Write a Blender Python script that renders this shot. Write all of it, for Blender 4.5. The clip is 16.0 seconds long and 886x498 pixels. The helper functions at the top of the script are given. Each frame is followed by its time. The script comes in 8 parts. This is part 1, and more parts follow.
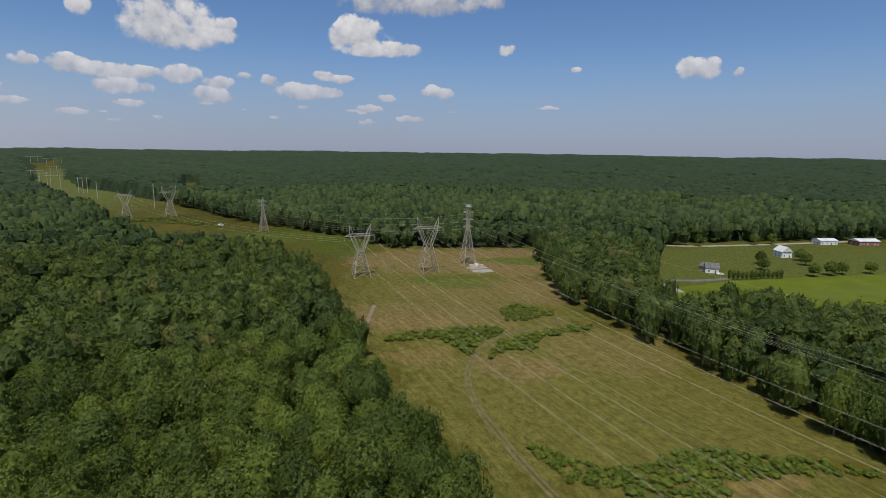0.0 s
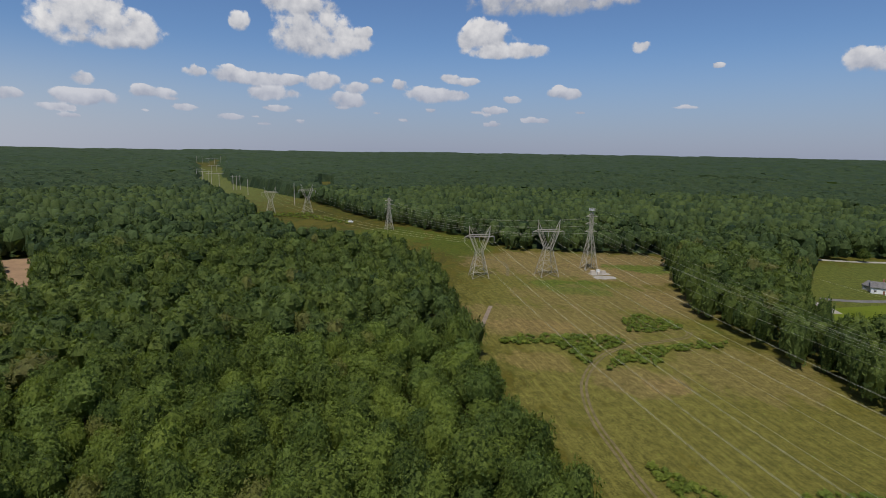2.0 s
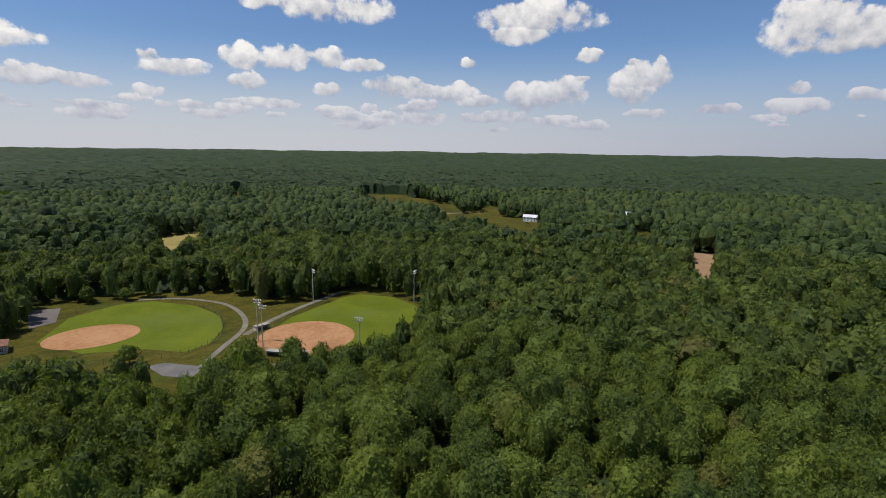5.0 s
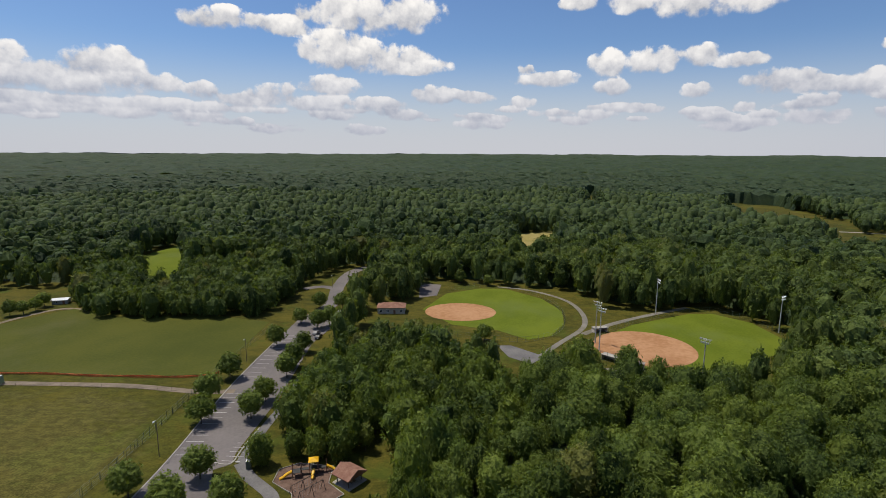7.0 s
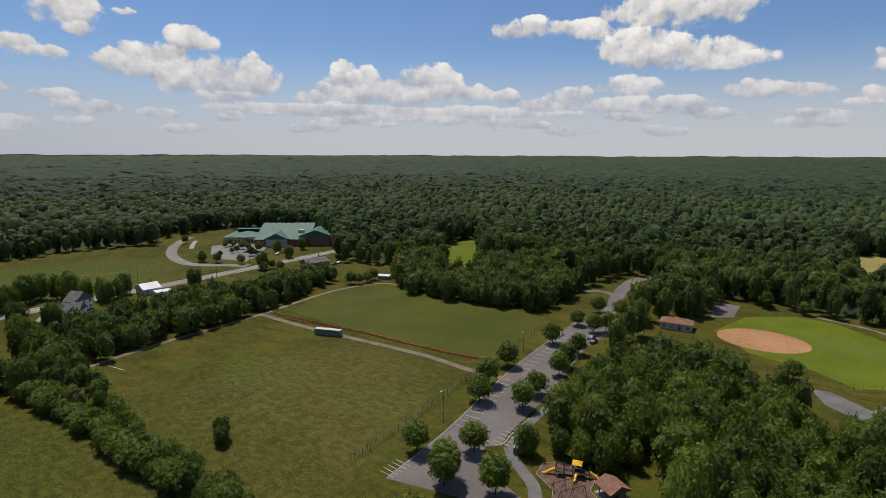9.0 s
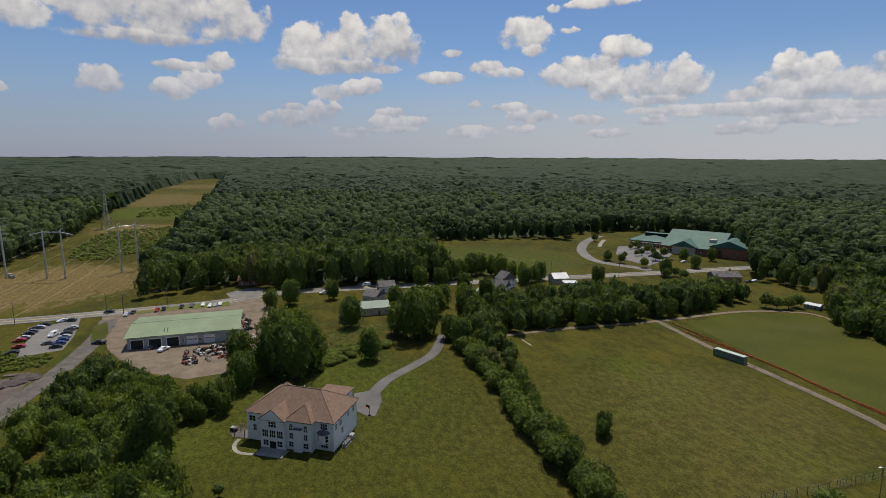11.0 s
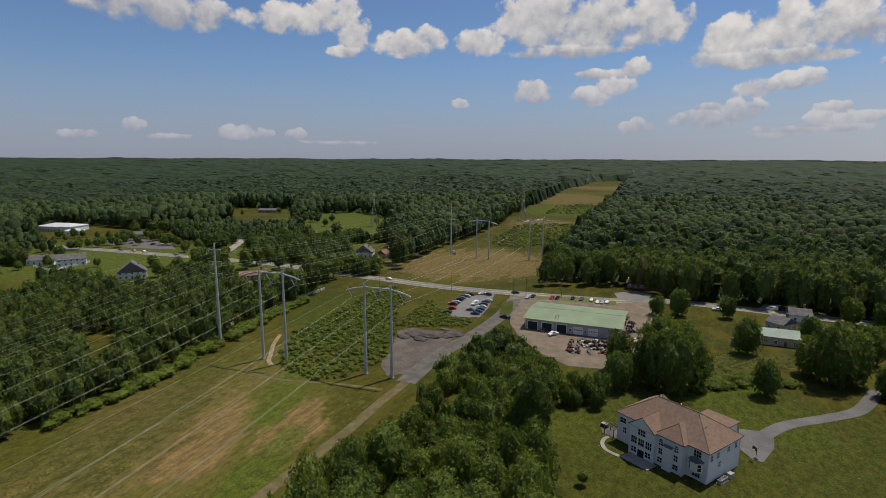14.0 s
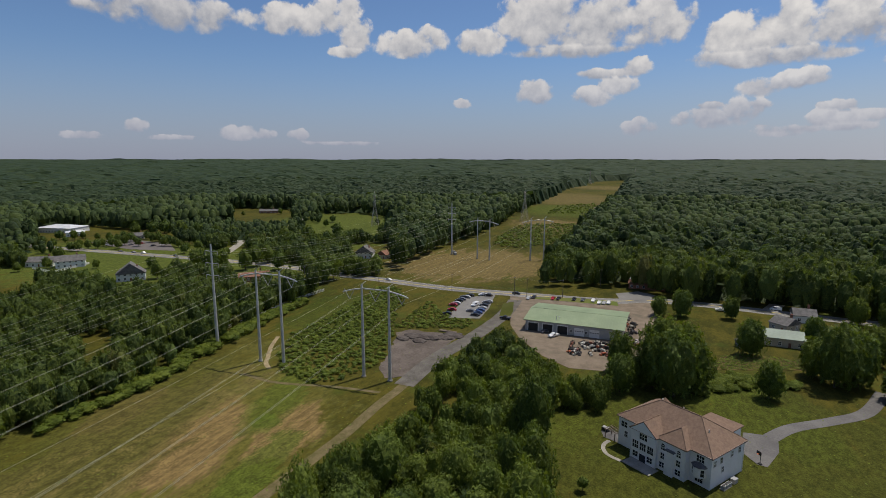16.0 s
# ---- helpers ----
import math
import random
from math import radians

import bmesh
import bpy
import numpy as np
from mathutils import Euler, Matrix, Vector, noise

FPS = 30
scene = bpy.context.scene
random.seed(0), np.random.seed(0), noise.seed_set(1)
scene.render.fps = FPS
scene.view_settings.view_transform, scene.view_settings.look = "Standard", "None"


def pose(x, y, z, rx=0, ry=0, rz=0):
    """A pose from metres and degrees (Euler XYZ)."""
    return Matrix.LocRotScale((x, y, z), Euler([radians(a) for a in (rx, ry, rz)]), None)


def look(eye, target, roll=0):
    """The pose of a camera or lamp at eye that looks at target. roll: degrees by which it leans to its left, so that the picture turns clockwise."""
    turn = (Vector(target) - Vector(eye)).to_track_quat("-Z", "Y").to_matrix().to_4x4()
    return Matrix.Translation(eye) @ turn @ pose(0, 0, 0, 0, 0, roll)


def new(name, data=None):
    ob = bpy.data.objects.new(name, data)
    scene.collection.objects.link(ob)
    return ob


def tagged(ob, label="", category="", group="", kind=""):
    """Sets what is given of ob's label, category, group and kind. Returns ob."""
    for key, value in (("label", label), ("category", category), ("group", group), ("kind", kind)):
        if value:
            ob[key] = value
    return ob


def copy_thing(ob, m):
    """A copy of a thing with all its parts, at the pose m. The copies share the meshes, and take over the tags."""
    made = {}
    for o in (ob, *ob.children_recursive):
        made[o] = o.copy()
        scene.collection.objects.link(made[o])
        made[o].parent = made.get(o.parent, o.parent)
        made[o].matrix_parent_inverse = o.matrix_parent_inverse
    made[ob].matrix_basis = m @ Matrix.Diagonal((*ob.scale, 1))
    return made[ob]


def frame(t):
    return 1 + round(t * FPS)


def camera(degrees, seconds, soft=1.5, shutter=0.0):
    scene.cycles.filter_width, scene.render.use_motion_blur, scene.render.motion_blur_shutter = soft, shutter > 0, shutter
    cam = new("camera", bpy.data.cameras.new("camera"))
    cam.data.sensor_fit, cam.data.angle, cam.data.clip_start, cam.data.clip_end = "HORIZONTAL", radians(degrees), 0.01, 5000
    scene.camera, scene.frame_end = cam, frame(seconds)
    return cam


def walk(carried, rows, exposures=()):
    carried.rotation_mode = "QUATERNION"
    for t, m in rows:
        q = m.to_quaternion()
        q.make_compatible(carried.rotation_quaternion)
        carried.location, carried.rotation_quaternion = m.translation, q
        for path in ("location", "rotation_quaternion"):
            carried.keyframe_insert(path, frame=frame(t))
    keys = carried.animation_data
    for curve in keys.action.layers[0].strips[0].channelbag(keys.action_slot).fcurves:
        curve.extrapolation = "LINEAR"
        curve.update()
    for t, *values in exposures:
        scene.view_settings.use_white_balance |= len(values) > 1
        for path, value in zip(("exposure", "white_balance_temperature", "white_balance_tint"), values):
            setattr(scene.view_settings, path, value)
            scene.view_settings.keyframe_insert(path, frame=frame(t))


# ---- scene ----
# An aerial turn over woods, a power line corridor, sports fields and a large house.
cam = camera(78.64, 16.0, soft=0.65)
PATH = [
    (0.0, pose(0, 0, 78, 79.67, -0.76, -0.00)),
    (0.2, pose(0, 0, 78, 79.65, -0.84, 7.24)),
    (0.5, pose(0, 0, 78, 79.65, -0.92, 9.85)),
    (1.0, pose(0, 0, 78, 79.64, -0.89, 11.10)),
    (1.5, pose(0, 0, 78, 79.64, -0.81, 11.71)),
    (2.0, pose(0, 0, 78, 79.66, -0.84, 12.77)),
    (2.5, pose(0, 0, 78, 79.65, -0.74, 18.61)),
    (2.8, pose(0, 0, 78, 79.60, -0.60, 26.10)),
    (3.0, pose(0, 0, 78, 79.56, -0.48, 33.26)),
    (3.3, pose(0, 0, 78, 79.55, -0.50, 45.20)),
    (3.5, pose(0, 0, 78, 79.59, -0.49, 53.90)),
    (3.7, pose(0, 0, 78, 79.59, -0.62, 60.19)),
    (5.8, pose(0, 0, 78, 79.70, -0.39, 89.53)),
    (6.0, pose(0, 0, 78, 79.72, -0.32, 94.46)),
    (6.5, pose(0, 0, 78, 79.72, -0.27, 105.39)),
    (7.0, pose(0, 0, 78, 79.79, -0.25, 113.86)),
    (7.5, pose(0, 0, 78, 79.86, -0.23, 122.42)),
    (8.0, pose(0, 0, 78, 79.91, -0.23, 131.09)),
    (8.2, pose(0, 0, 78, 79.91, -0.24, 133.53)),
    (10.3, pose(0, 0, 78, 80.08, -0.18, 167.62)),
    (10.5, pose(0, 0, 78, 80.11, -0.23, 172.49)),
    (11.0, pose(0, 0, 78, 80.15, -0.25, -174.71)),
    (11.5, pose(0, 0, 78, 80.21, -0.27, -160.23)),
    (12.0, pose(0, 0, 78, 80.25, -0.27, -152.52)),
    (12.5, pose(0, 0, 78, 80.27, -0.25, -148.35)),
    (13.0, pose(0, 0, 78, 80.25, -0.24, -143.46)),
    (13.5, pose(0, 0, 78, 80.28, -0.22, -137.77)),
    (14.0, pose(-0.2, -0.5, 78, 80.30, -0.22, -134.19)),
    (14.5, pose(-0.3, -0.5, 77.8, 80.31, -0.11, -132.73)),
    (15.0, pose(-0.2, -0.5, 77.7, 80.30, -0.11, -132.07)),
    (15.5, pose(0.5, -1.3, 78, 80.30, -0.01, -128.60)),
    (16.0, pose(0.7, -3.3, 77.8, 80.32, -0.02, -133.97)),
]
walk(cam, PATH, exposures=((0.0, 0.0, 6500, 10), (3.5, 0.05, 6550, 10), (6.0, 0.2, 6700, 10), (7.0, 0.19, 6700, 10), (8.0, 0.07, 6750, 10), (10.3, 0.03, 6850, 10), (11.0, -0.05, 6850, 10), (13.5, -0.07, 6850, 10), (15.5, -0.1, 6800, 10), (16.0, -0.05, 6800, 10)))

# ---- light ----
SUN_EL, SUN_AZ = 66.0, 176.0          # degrees; azimuth counter-clockwise from +y
sun_way = Vector((-math.sin(radians(SUN_AZ)) * math.cos(radians(SUN_EL)),
                  math.cos(radians(SUN_AZ)) * math.cos(radians(SUN_EL)), math.sin(radians(SUN_EL))))
sun = new("sun", bpy.data.lights.new("sun", "SUN"))
sun.data.energy, sun.data.angle, sun.data.color = 4.0, radians(0.6), (1.0, 0.95, 0.86)
sun.matrix_world = look(tuple(sun_way * 900), (0, 0, 0))
world = bpy.data.worlds.new("sky")
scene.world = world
world.use_nodes = True
wn = world.node_tree.nodes
sky = wn.new("ShaderNodeTexSky")
sky.sky_type, sky.sun_disc = "NISHITA", False
sky.sun_elevation, sky.sun_rotation = radians(SUN_EL), radians(-SUN_AZ)
sky.altitude, sky.air_density, sky.dust_density, sky.ozone_density = 100, 1.0, 0.35, 4.0
wn["Background"].inputs[1].default_value = 0.085
clear = wn.new("ShaderNodeMix")               # a clear, deep blue day
clear.data_type, clear.blend_type = "RGBA", "MULTIPLY"
clear.inputs[0].default_value = 1.0
clear.inputs[7].default_value = (0.75, 0.875, 1.06, 1)
world.node_tree.links.new(sky.outputs[0], clear.inputs[6])
# scattered white cumulus added overhead, out of view, to brighten the shaded sides
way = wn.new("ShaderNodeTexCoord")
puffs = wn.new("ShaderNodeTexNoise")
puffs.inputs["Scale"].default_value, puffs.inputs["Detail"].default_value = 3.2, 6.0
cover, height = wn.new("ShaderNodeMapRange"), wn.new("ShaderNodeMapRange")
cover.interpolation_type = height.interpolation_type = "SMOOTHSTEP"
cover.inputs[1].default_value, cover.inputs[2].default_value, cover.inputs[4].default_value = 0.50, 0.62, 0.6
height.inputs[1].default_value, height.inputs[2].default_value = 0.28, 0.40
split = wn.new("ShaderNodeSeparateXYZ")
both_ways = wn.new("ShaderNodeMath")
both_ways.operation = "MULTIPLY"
cloud_fill = wn.new("ShaderNodeMix")
cloud_fill.data_type = "RGBA"
cloud_fill.inputs[7].default_value = (7.6, 7.5, 7.4, 1)
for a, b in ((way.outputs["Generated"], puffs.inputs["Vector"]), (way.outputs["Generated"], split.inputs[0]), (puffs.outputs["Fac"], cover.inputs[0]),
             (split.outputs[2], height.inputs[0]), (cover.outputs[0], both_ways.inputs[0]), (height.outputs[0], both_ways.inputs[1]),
             (both_ways.outputs[0], cloud_fill.inputs[0]), (clear.outputs[2], cloud_fill.inputs[6]), (cloud_fill.outputs[2], wn["Background"].inputs[0])):
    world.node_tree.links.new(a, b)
scene.view_settings.exposure = 0.0

# ---- materials ----
def graph(name):
    m = bpy.data.materials.new(name)
    m.use_nodes = True
    nt = m.node_tree
    return m, nt, nt.nodes, nt.links, nt.nodes["Principled BSDF"]


def mixrgb(nt, fac, a, b, kind="MIX"):
    n = nt.nodes.new("ShaderNodeMix")
    n.data_type, n.blend_type = "RGBA", kind
    for sock, v in ((n.inputs[0], fac), (n.inputs[6], a), (n.inputs[7], b)):
        if isinstance(v, bpy.types.NodeSocket):
            nt.links.new(v, sock)
        elif isinstance(v, tuple):
            sock.default_value = (*v, 1)
        else:
            sock.default_value = v
    return n.outputs[2]


def calc(nt, op, a, b=0.0, c=0.0, clamp=False):
    n = nt.nodes.new("ShaderNodeMath")
    n.operation, n.use_clamp = op, clamp
    for sock, v in zip(n.inputs, (a, b, c)):
        if isinstance(v, bpy.types.NodeSocket):
            nt.links.new(v, sock)
        else:
            sock.default_value = v
    return n.outputs[0]


def ramp(nt, v, lo, hi, smooth=True):
    n = nt.nodes.new("ShaderNodeMapRange")
    n.interpolation_type = "SMOOTHSTEP" if smooth else "LINEAR"
    nt.links.new(v, n.inputs[0])
    n.inputs[1].default_value, n.inputs[2].default_value = lo, hi
    return n.outputs[0]


def place(nt, kind="obj"):
    """World position (geometry) or the object's own coordinates."""
    if kind == "world":
        return nt.nodes.new("ShaderNodeNewGeometry").outputs["Position"]
    return nt.nodes.new("ShaderNodeTexCoord").outputs["Object"]


def grain(nt, co, scale, detail=4.0, rough=0.55, stretch=None):
    if stretch:
        mp = nt.nodes.new("ShaderNodeMapping")
        mp.vector_type = "TEXTURE"                    # turned first, then drawn out
        mp.inputs["Scale"].default_value = tuple(1 / q for q in stretch[0])
        mp.inputs["Rotation"].default_value = (0, 0, radians(stretch[1]))
        nt.links.new(co, mp.inputs[0])
        co = mp.outputs[0]
    n = nt.nodes.new("ShaderNodeTexNoise")
    n.inputs["Scale"].default_value, n.inputs["Detail"].default_value, n.inputs["Roughness"].default_value = scale, detail, rough
    nt.links.new(co, n.inputs["Vector"])
    return n.outputs["Fac"]


def bump(nt, bsdf, h, strength, dist):
    n = nt.nodes.new("ShaderNodeBump")
    n.inputs["Strength"].default_value, n.inputs["Distance"].default_value = strength, dist
    nt.links.new(h, n.inputs["Height"])
    nt.links.new(n.outputs[0], bsdf.inputs["Normal"])


def surface(name, a, b, scale=1.0, rough=0.8, fine=8.0, metal=0.0, relief=0.3, dist=0.02, dirt=None, where="obj", stretch=None):
    """A surface of two colours, mixed by coarse and fine grain, with relief and stains."""
    m, nt, nodes, links, bsdf = graph(name)
    co = place(nt, where)
    g1 = grain(nt, co, scale, 3, 0.6, stretch)
    g2 = grain(nt, co, scale * fine, 3, 0.6, stretch)
    f = ramp(nt, calc(nt, "ADD", calc(nt, "MULTIPLY", g1, 0.6), calc(nt, "MULTIPLY", g2, 0.4)), 0.35, 0.65)
    col = mixrgb(nt, f, a, b)
    if dirt:
        col = mixrgb(nt, calc(nt, "MULTIPLY", ramp(nt, grain(nt, co, scale * 0.37, 5, 0.65), 0.5, 0.7), 0.7), col, dirt)
    links.new(col, bsdf.inputs["Base Color"])
    bsdf.inputs["Roughness"].default_value, bsdf.inputs["Metallic"].default_value = rough, metal
    if rough > 0.8:
        bsdf.inputs["Specular IOR Level"].default_value = 0.12
    if relief:
        bump(nt, bsdf, g2, relief, dist)
    return m


def plain(name, col, rough=0.6, metal=0.0):
    return surface(name, tuple(c * 0.9 for c in col), tuple(min(1, c * 1.08) for c in col), 0.8, rough, 6, metal, 0.1, 0.005)


def foliage(name, dark, light, dry=None, leafy=1.6, crowns=False):
    """Leaves: each tree has its own tint, each clump its own shade."""
    m, nt, nodes, links, bsdf = graph(name)
    at = nodes.new("ShaderNodeAttribute")
    at.attribute_name = "tint"
    isl = nodes.new("ShaderNodeNewGeometry").outputs["Random Per Island"]
    co = place(nt, "world")
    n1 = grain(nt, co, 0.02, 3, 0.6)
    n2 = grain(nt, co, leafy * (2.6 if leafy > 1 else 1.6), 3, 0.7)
    own = at.outputs["Fac"]
    if crowns:
        vo = nodes.new("ShaderNodeTexVoronoi")
        vo.inputs["Scale"].default_value = 0.105
        links.new(co, vo.inputs["Vector"])
        own = vo.outputs["Color"]
        isl = vo.outputs["Distance"]
        isl = calc(nt, "SUBTRACT", 1.0, calc(nt, "MULTIPLY", isl, 0.14))
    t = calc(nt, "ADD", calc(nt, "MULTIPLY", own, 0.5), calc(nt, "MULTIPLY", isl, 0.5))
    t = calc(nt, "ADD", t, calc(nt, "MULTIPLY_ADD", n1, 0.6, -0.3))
    # random leaf tone; its dark end also stands in for shaded gaps
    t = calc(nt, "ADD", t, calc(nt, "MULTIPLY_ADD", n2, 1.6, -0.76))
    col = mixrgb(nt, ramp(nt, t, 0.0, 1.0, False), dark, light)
    cool = ramp(nt, calc(nt, "FRACT", calc(nt, "MULTIPLY", own, 7.31)), 0.35, 1.0)
    col = mixrgb(nt, calc(nt, "MULTIPLY", cool, 0.45), col, mixrgb(nt, 1.0, col, (0.78, 0.92, 1.35), "MULTIPLY"))
    if dry:
        col = mixrgb(nt, calc(nt, "MULTIPLY", ramp(nt, at.outputs["Fac"], 0.965, 0.99), 0.4), col, dry)
    links.new(col, bsdf.inputs["Base Color"])
    bsdf.inputs["Roughness"].default_value = 0.55
    bsdf.inputs["Specular IOR Level"].default_value = 0.12
    bump(nt, bsdf, n2, 0.45 if leafy > 1 else 0.8, 0.4 / leafy)
    tr = nodes.new("ShaderNodeBsdfTranslucent")
    links.new(mixrgb(nt, 1.0, col, (1.0, 1.0, 0.35), "MULTIPLY"), tr.inputs[0])
    mx = nodes.new("ShaderNodeMixShader")
    mx.inputs[0].default_value = 0.42
    links.new(bsdf.outputs[0], mx.inputs[1])
    links.new(tr.outputs[0], mx.inputs[2])
    # gaps between the leaves of a clump
    card = nodes.new("ShaderNodeAttribute")
    card.attribute_name = "card"
    gap = ramp(nt, grain(nt, co, leafy * 2.2, 2, 0.6), 0.47, 0.44)
    see, cut_out = nodes.new("ShaderNodeBsdfTransparent"), nodes.new("ShaderNodeMixShader")
    links.new(calc(nt, "MULTIPLY", gap, card.outputs["Fac"]), cut_out.inputs[0])
    links.new(mx.outputs[0], cut_out.inputs[1])
    links.new(see.outputs[0], cut_out.inputs[2])
    links.new((mx if crowns else cut_out).outputs[0], nodes["Material Output"].inputs[0])
    return m


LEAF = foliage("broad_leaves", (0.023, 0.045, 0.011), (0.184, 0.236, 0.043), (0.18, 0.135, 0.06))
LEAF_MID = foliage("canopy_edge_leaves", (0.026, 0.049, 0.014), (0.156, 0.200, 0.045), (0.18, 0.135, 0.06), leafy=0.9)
# the blue of distance haze is put into these two leaf colours
LEAF_FAR_HAZED = foliage("far_leaves_hazed", (0.024, 0.045, 0.018), (0.110, 0.152, 0.043), leafy=0.5)
CANOPY_HAZED = foliage("canopy_leaves_hazed", (0.010, 0.024, 0.014), (0.066, 0.099, 0.040), leafy=0.35, crowns=True)
SHRUB = foliage("shrub_leaves", (0.070, 0.104, 0.014), (0.190, 0.232, 0.036), leafy=2.5)
BARK = surface("bark", (0.05, 0.04, 0.03), (0.13, 0.11, 0.09), 1.5, 0.9, 5, relief=0.6, dist=0.04)
ASPHALT = surface("grey_asphalt", (0.105, 0.10, 0.10), (0.155, 0.148, 0.142), 0.12, 0.85, 14, relief=0.2, dist=0.01, dirt=(0.085, 0.082, 0.08), where="world")
CONCRETE = surface("pale_concrete", (0.23, 0.215, 0.19), (0.32, 0.30, 0.265), 0.3, 0.85, 8, where="world")
GRAVEL = surface("gravel", (0.135, 0.108, 0.080), (0.215, 0.172, 0.130), 0.2, 0.95, 10, relief=0.5, dist=0.03, dirt=(0.12, 0.105, 0.075), where="world")
CLAY = surface("infield_clay", (0.27, 0.135, 0.062), (0.36, 0.20, 0.105), 0.06, 0.95, 8, relief=0.2, dirt=(0.25, 0.125, 0.06), where="world")

# ---- the lie of the land ----
def rise(x, y):
    """Height of the ground: level about the camera's feet, low rolling hills far off."""
    r = np.hypot(x, y)
    k = np.clip((r - 900) / 3900, 0, 1)
    k = k * k * (3 - 2 * k)
    hills = np.sin(x / 310 + 1.3) * np.cos(y / 270 + 0.4) + 0.6 * np.sin((x + 1.7 * y) / 190) + 0.4 * np.sin((y - 1.3 * x) / 117)
    return 38 * k + 8.0 * hills * np.clip((r - 700) / 1200, 0, 1) * (1 - 0.5 * k)


def inside(px, py, ring):
    hit = np.zeros(px.shape, bool)
    xs, ys = np.array([p[0] for p in ring]), np.array([p[1] for p in ring])
    j = len(ring) - 1
    for i in range(len(ring)):
        if ys[i] != ys[j]:
            hit ^= ((ys[i] > py) != (ys[j] > py)) & (px < (xs[j] - xs[i]) * (py - ys[i]) / (ys[j] - ys[i]) + xs[i])
        j = i
    return hit


# openings in the woods
NORTH_CORRIDOR = [(110.5, 121.4), (107.4, 140.9), (102.6, 163.3), (92.7, 200), (78.1, 239), (63.7, 281.6), (67.9, 351.2), (77, 436.2), (17.5, 431.9), (-41.6, 427.5), (-87.5, 481.3), (-157.3, 528.6), (-220.5, 578.3), (-315, 679.1), (-390.9, 774.5), (-568.7, 936.4), (-660.9, 1003.2), (-871.4, 1266.2), (-1871.4, 2701.2)] + [(-1483.6, 1948.9), (-723.8, 961.2), (-463.8, 675.4), (-339.9, 547.3), (-302.6, 462.1), (-247.1, 432.4)] + [(-190, 398.3), (-149.4, 390.6), (-107.7, 361), (-73.3, 304.1), (-52.4, 255.9), (-37.5, 216.1), (-25.6, 180.4), (-15.2, 154.4), (-5.6, 131.2), (1.6, 111.2), (7.3, 102.1), (13, 87.2)]
SOUTH_CORRIDOR = [(91.6, -51.3), (96.3, -62.7), (107.7, -85.7), (119.3, -105.4), (127.9, -121.6), (138.3, -146.5), (136.6, -165.9)] + [(152.2, -202.7), (187.7, -268.6), (225.4, -324.9), (271.5, -430.2), (365.2, -642.6), (562.1, -1063.7), (825.4, -1610.6), (904.6, -1512.1), (667.1, -992.8), (492, -646.3), (357.6, -397.9), (330.6, -317.5), (275.7, -220.6), (293.1, -198.7), (259.6, -145.8), (241.6, -110.9), (223.9, -82.2), (208.7, -61.3), (195.3, -39), (187, -19.1), (177.5, -4)]
CORRIDOR_LINK = [(13, 87.2)] + [(91.6, -51.3)] + [(177.5, -4)] + [(110.5, 121.4)]
HOUSE_LAWN = [(72.7, -106.5), (85.9, -127.8), (86.9, -159.3), (76.8, -174.1), (74.3, -216.4), (59.7, -237.7), (22.3, -233.3), (8.5, -209.5), (-0.8, -177.3), (-6.8, -153.3), (-14.3, -132.2), (-19.3, -115.6)] + [(10, -70), (45, -75)]
PLAY_FIELDS = [(-4.3, -227.5), (-30.5, -240.5), (-79.8, -259), (-137.9, -297.2), (-175, -289.5), (-158.1, -253.9), (-174.7, -206), (-194.9, -180.2), (-203.3, -157.8)] + [(-197, -180.3), (-254.6, -200.4), (-301.6, -203.6), (-313.8, -191.2), (-293.4, -182.8), (-221.1, -148.4), (-209.4, -134), (-173.1, -132.6), (-128.7, -111.2), (-103.9, -101.4), (-93.2, -93), (-101.5, -86.4), (-102.3, -65.4), (-98.2, -59.6)] + [(-60, -62), (-30, -85), (-5, -90)] + [(-32.8, -113.2), (-25.7, -132.9), (-17.5, -154.7), (-11.2, -187.2)]
BALL_FIELDS = [(-286.4, -140.9), (-297.5, -106.8), (-298, -89.3), (-297.8, -53.1), (-276.8, -32), (-280.3, -7.9), (-297.4, 12.9), (-290.4, 27.7), (-258.7, 48.6)] + [(-209.4, 38), (-191, 24.4), (-172.5, 13.7), (-170, -5.1), (-166.7, -23.4), (-165.7, -49.1), (-182.4, -60.7), (-185.4, -77.9), (-201.2, -99)]
SCHOOL_GROUND = [(53.9, -492.1), (-12.3, -505.1), (-60.4, -469.3), (-79, -545.4), (-137.7, -579.3), (-227.5, -538.2), (-167, -351.9), (-192.8, -312.9), (-171.2, -283.1), (-139.4, -292.5), (-140.1, -328.9), (-41.1, -321.6), (6, -306.2), (38.5, -356.9)]
ROADSIDE = [(233.1, -228), (186.4, -269.2), (152.8, -305.6), (99, -291.1), (34.8, -326.1), (-33.2, -349.7), (-171.5, -402.4), (-152.2, -346.9), (-43.6, -317.4), (2.9, -301.6), (18.9, -255.6), (44.1, -239.3), (74.3, -216.4), (83.2, -189.5), (95, -177.3), (117.3, -175), (139.1, -178.1), (153.6, -176.6), (152, -144.6)]
NORTH_LAWNS = [(180.5, 443.8), (222.9, 469.2), (320, 488.8), (421.4, 506.5)] + [(560, 420), (420, 250)] + [(188.8, 221.5), (174.9, 231.6), (150.6, 250.5), (107.5, 237.9), (110.8, 269.4)]
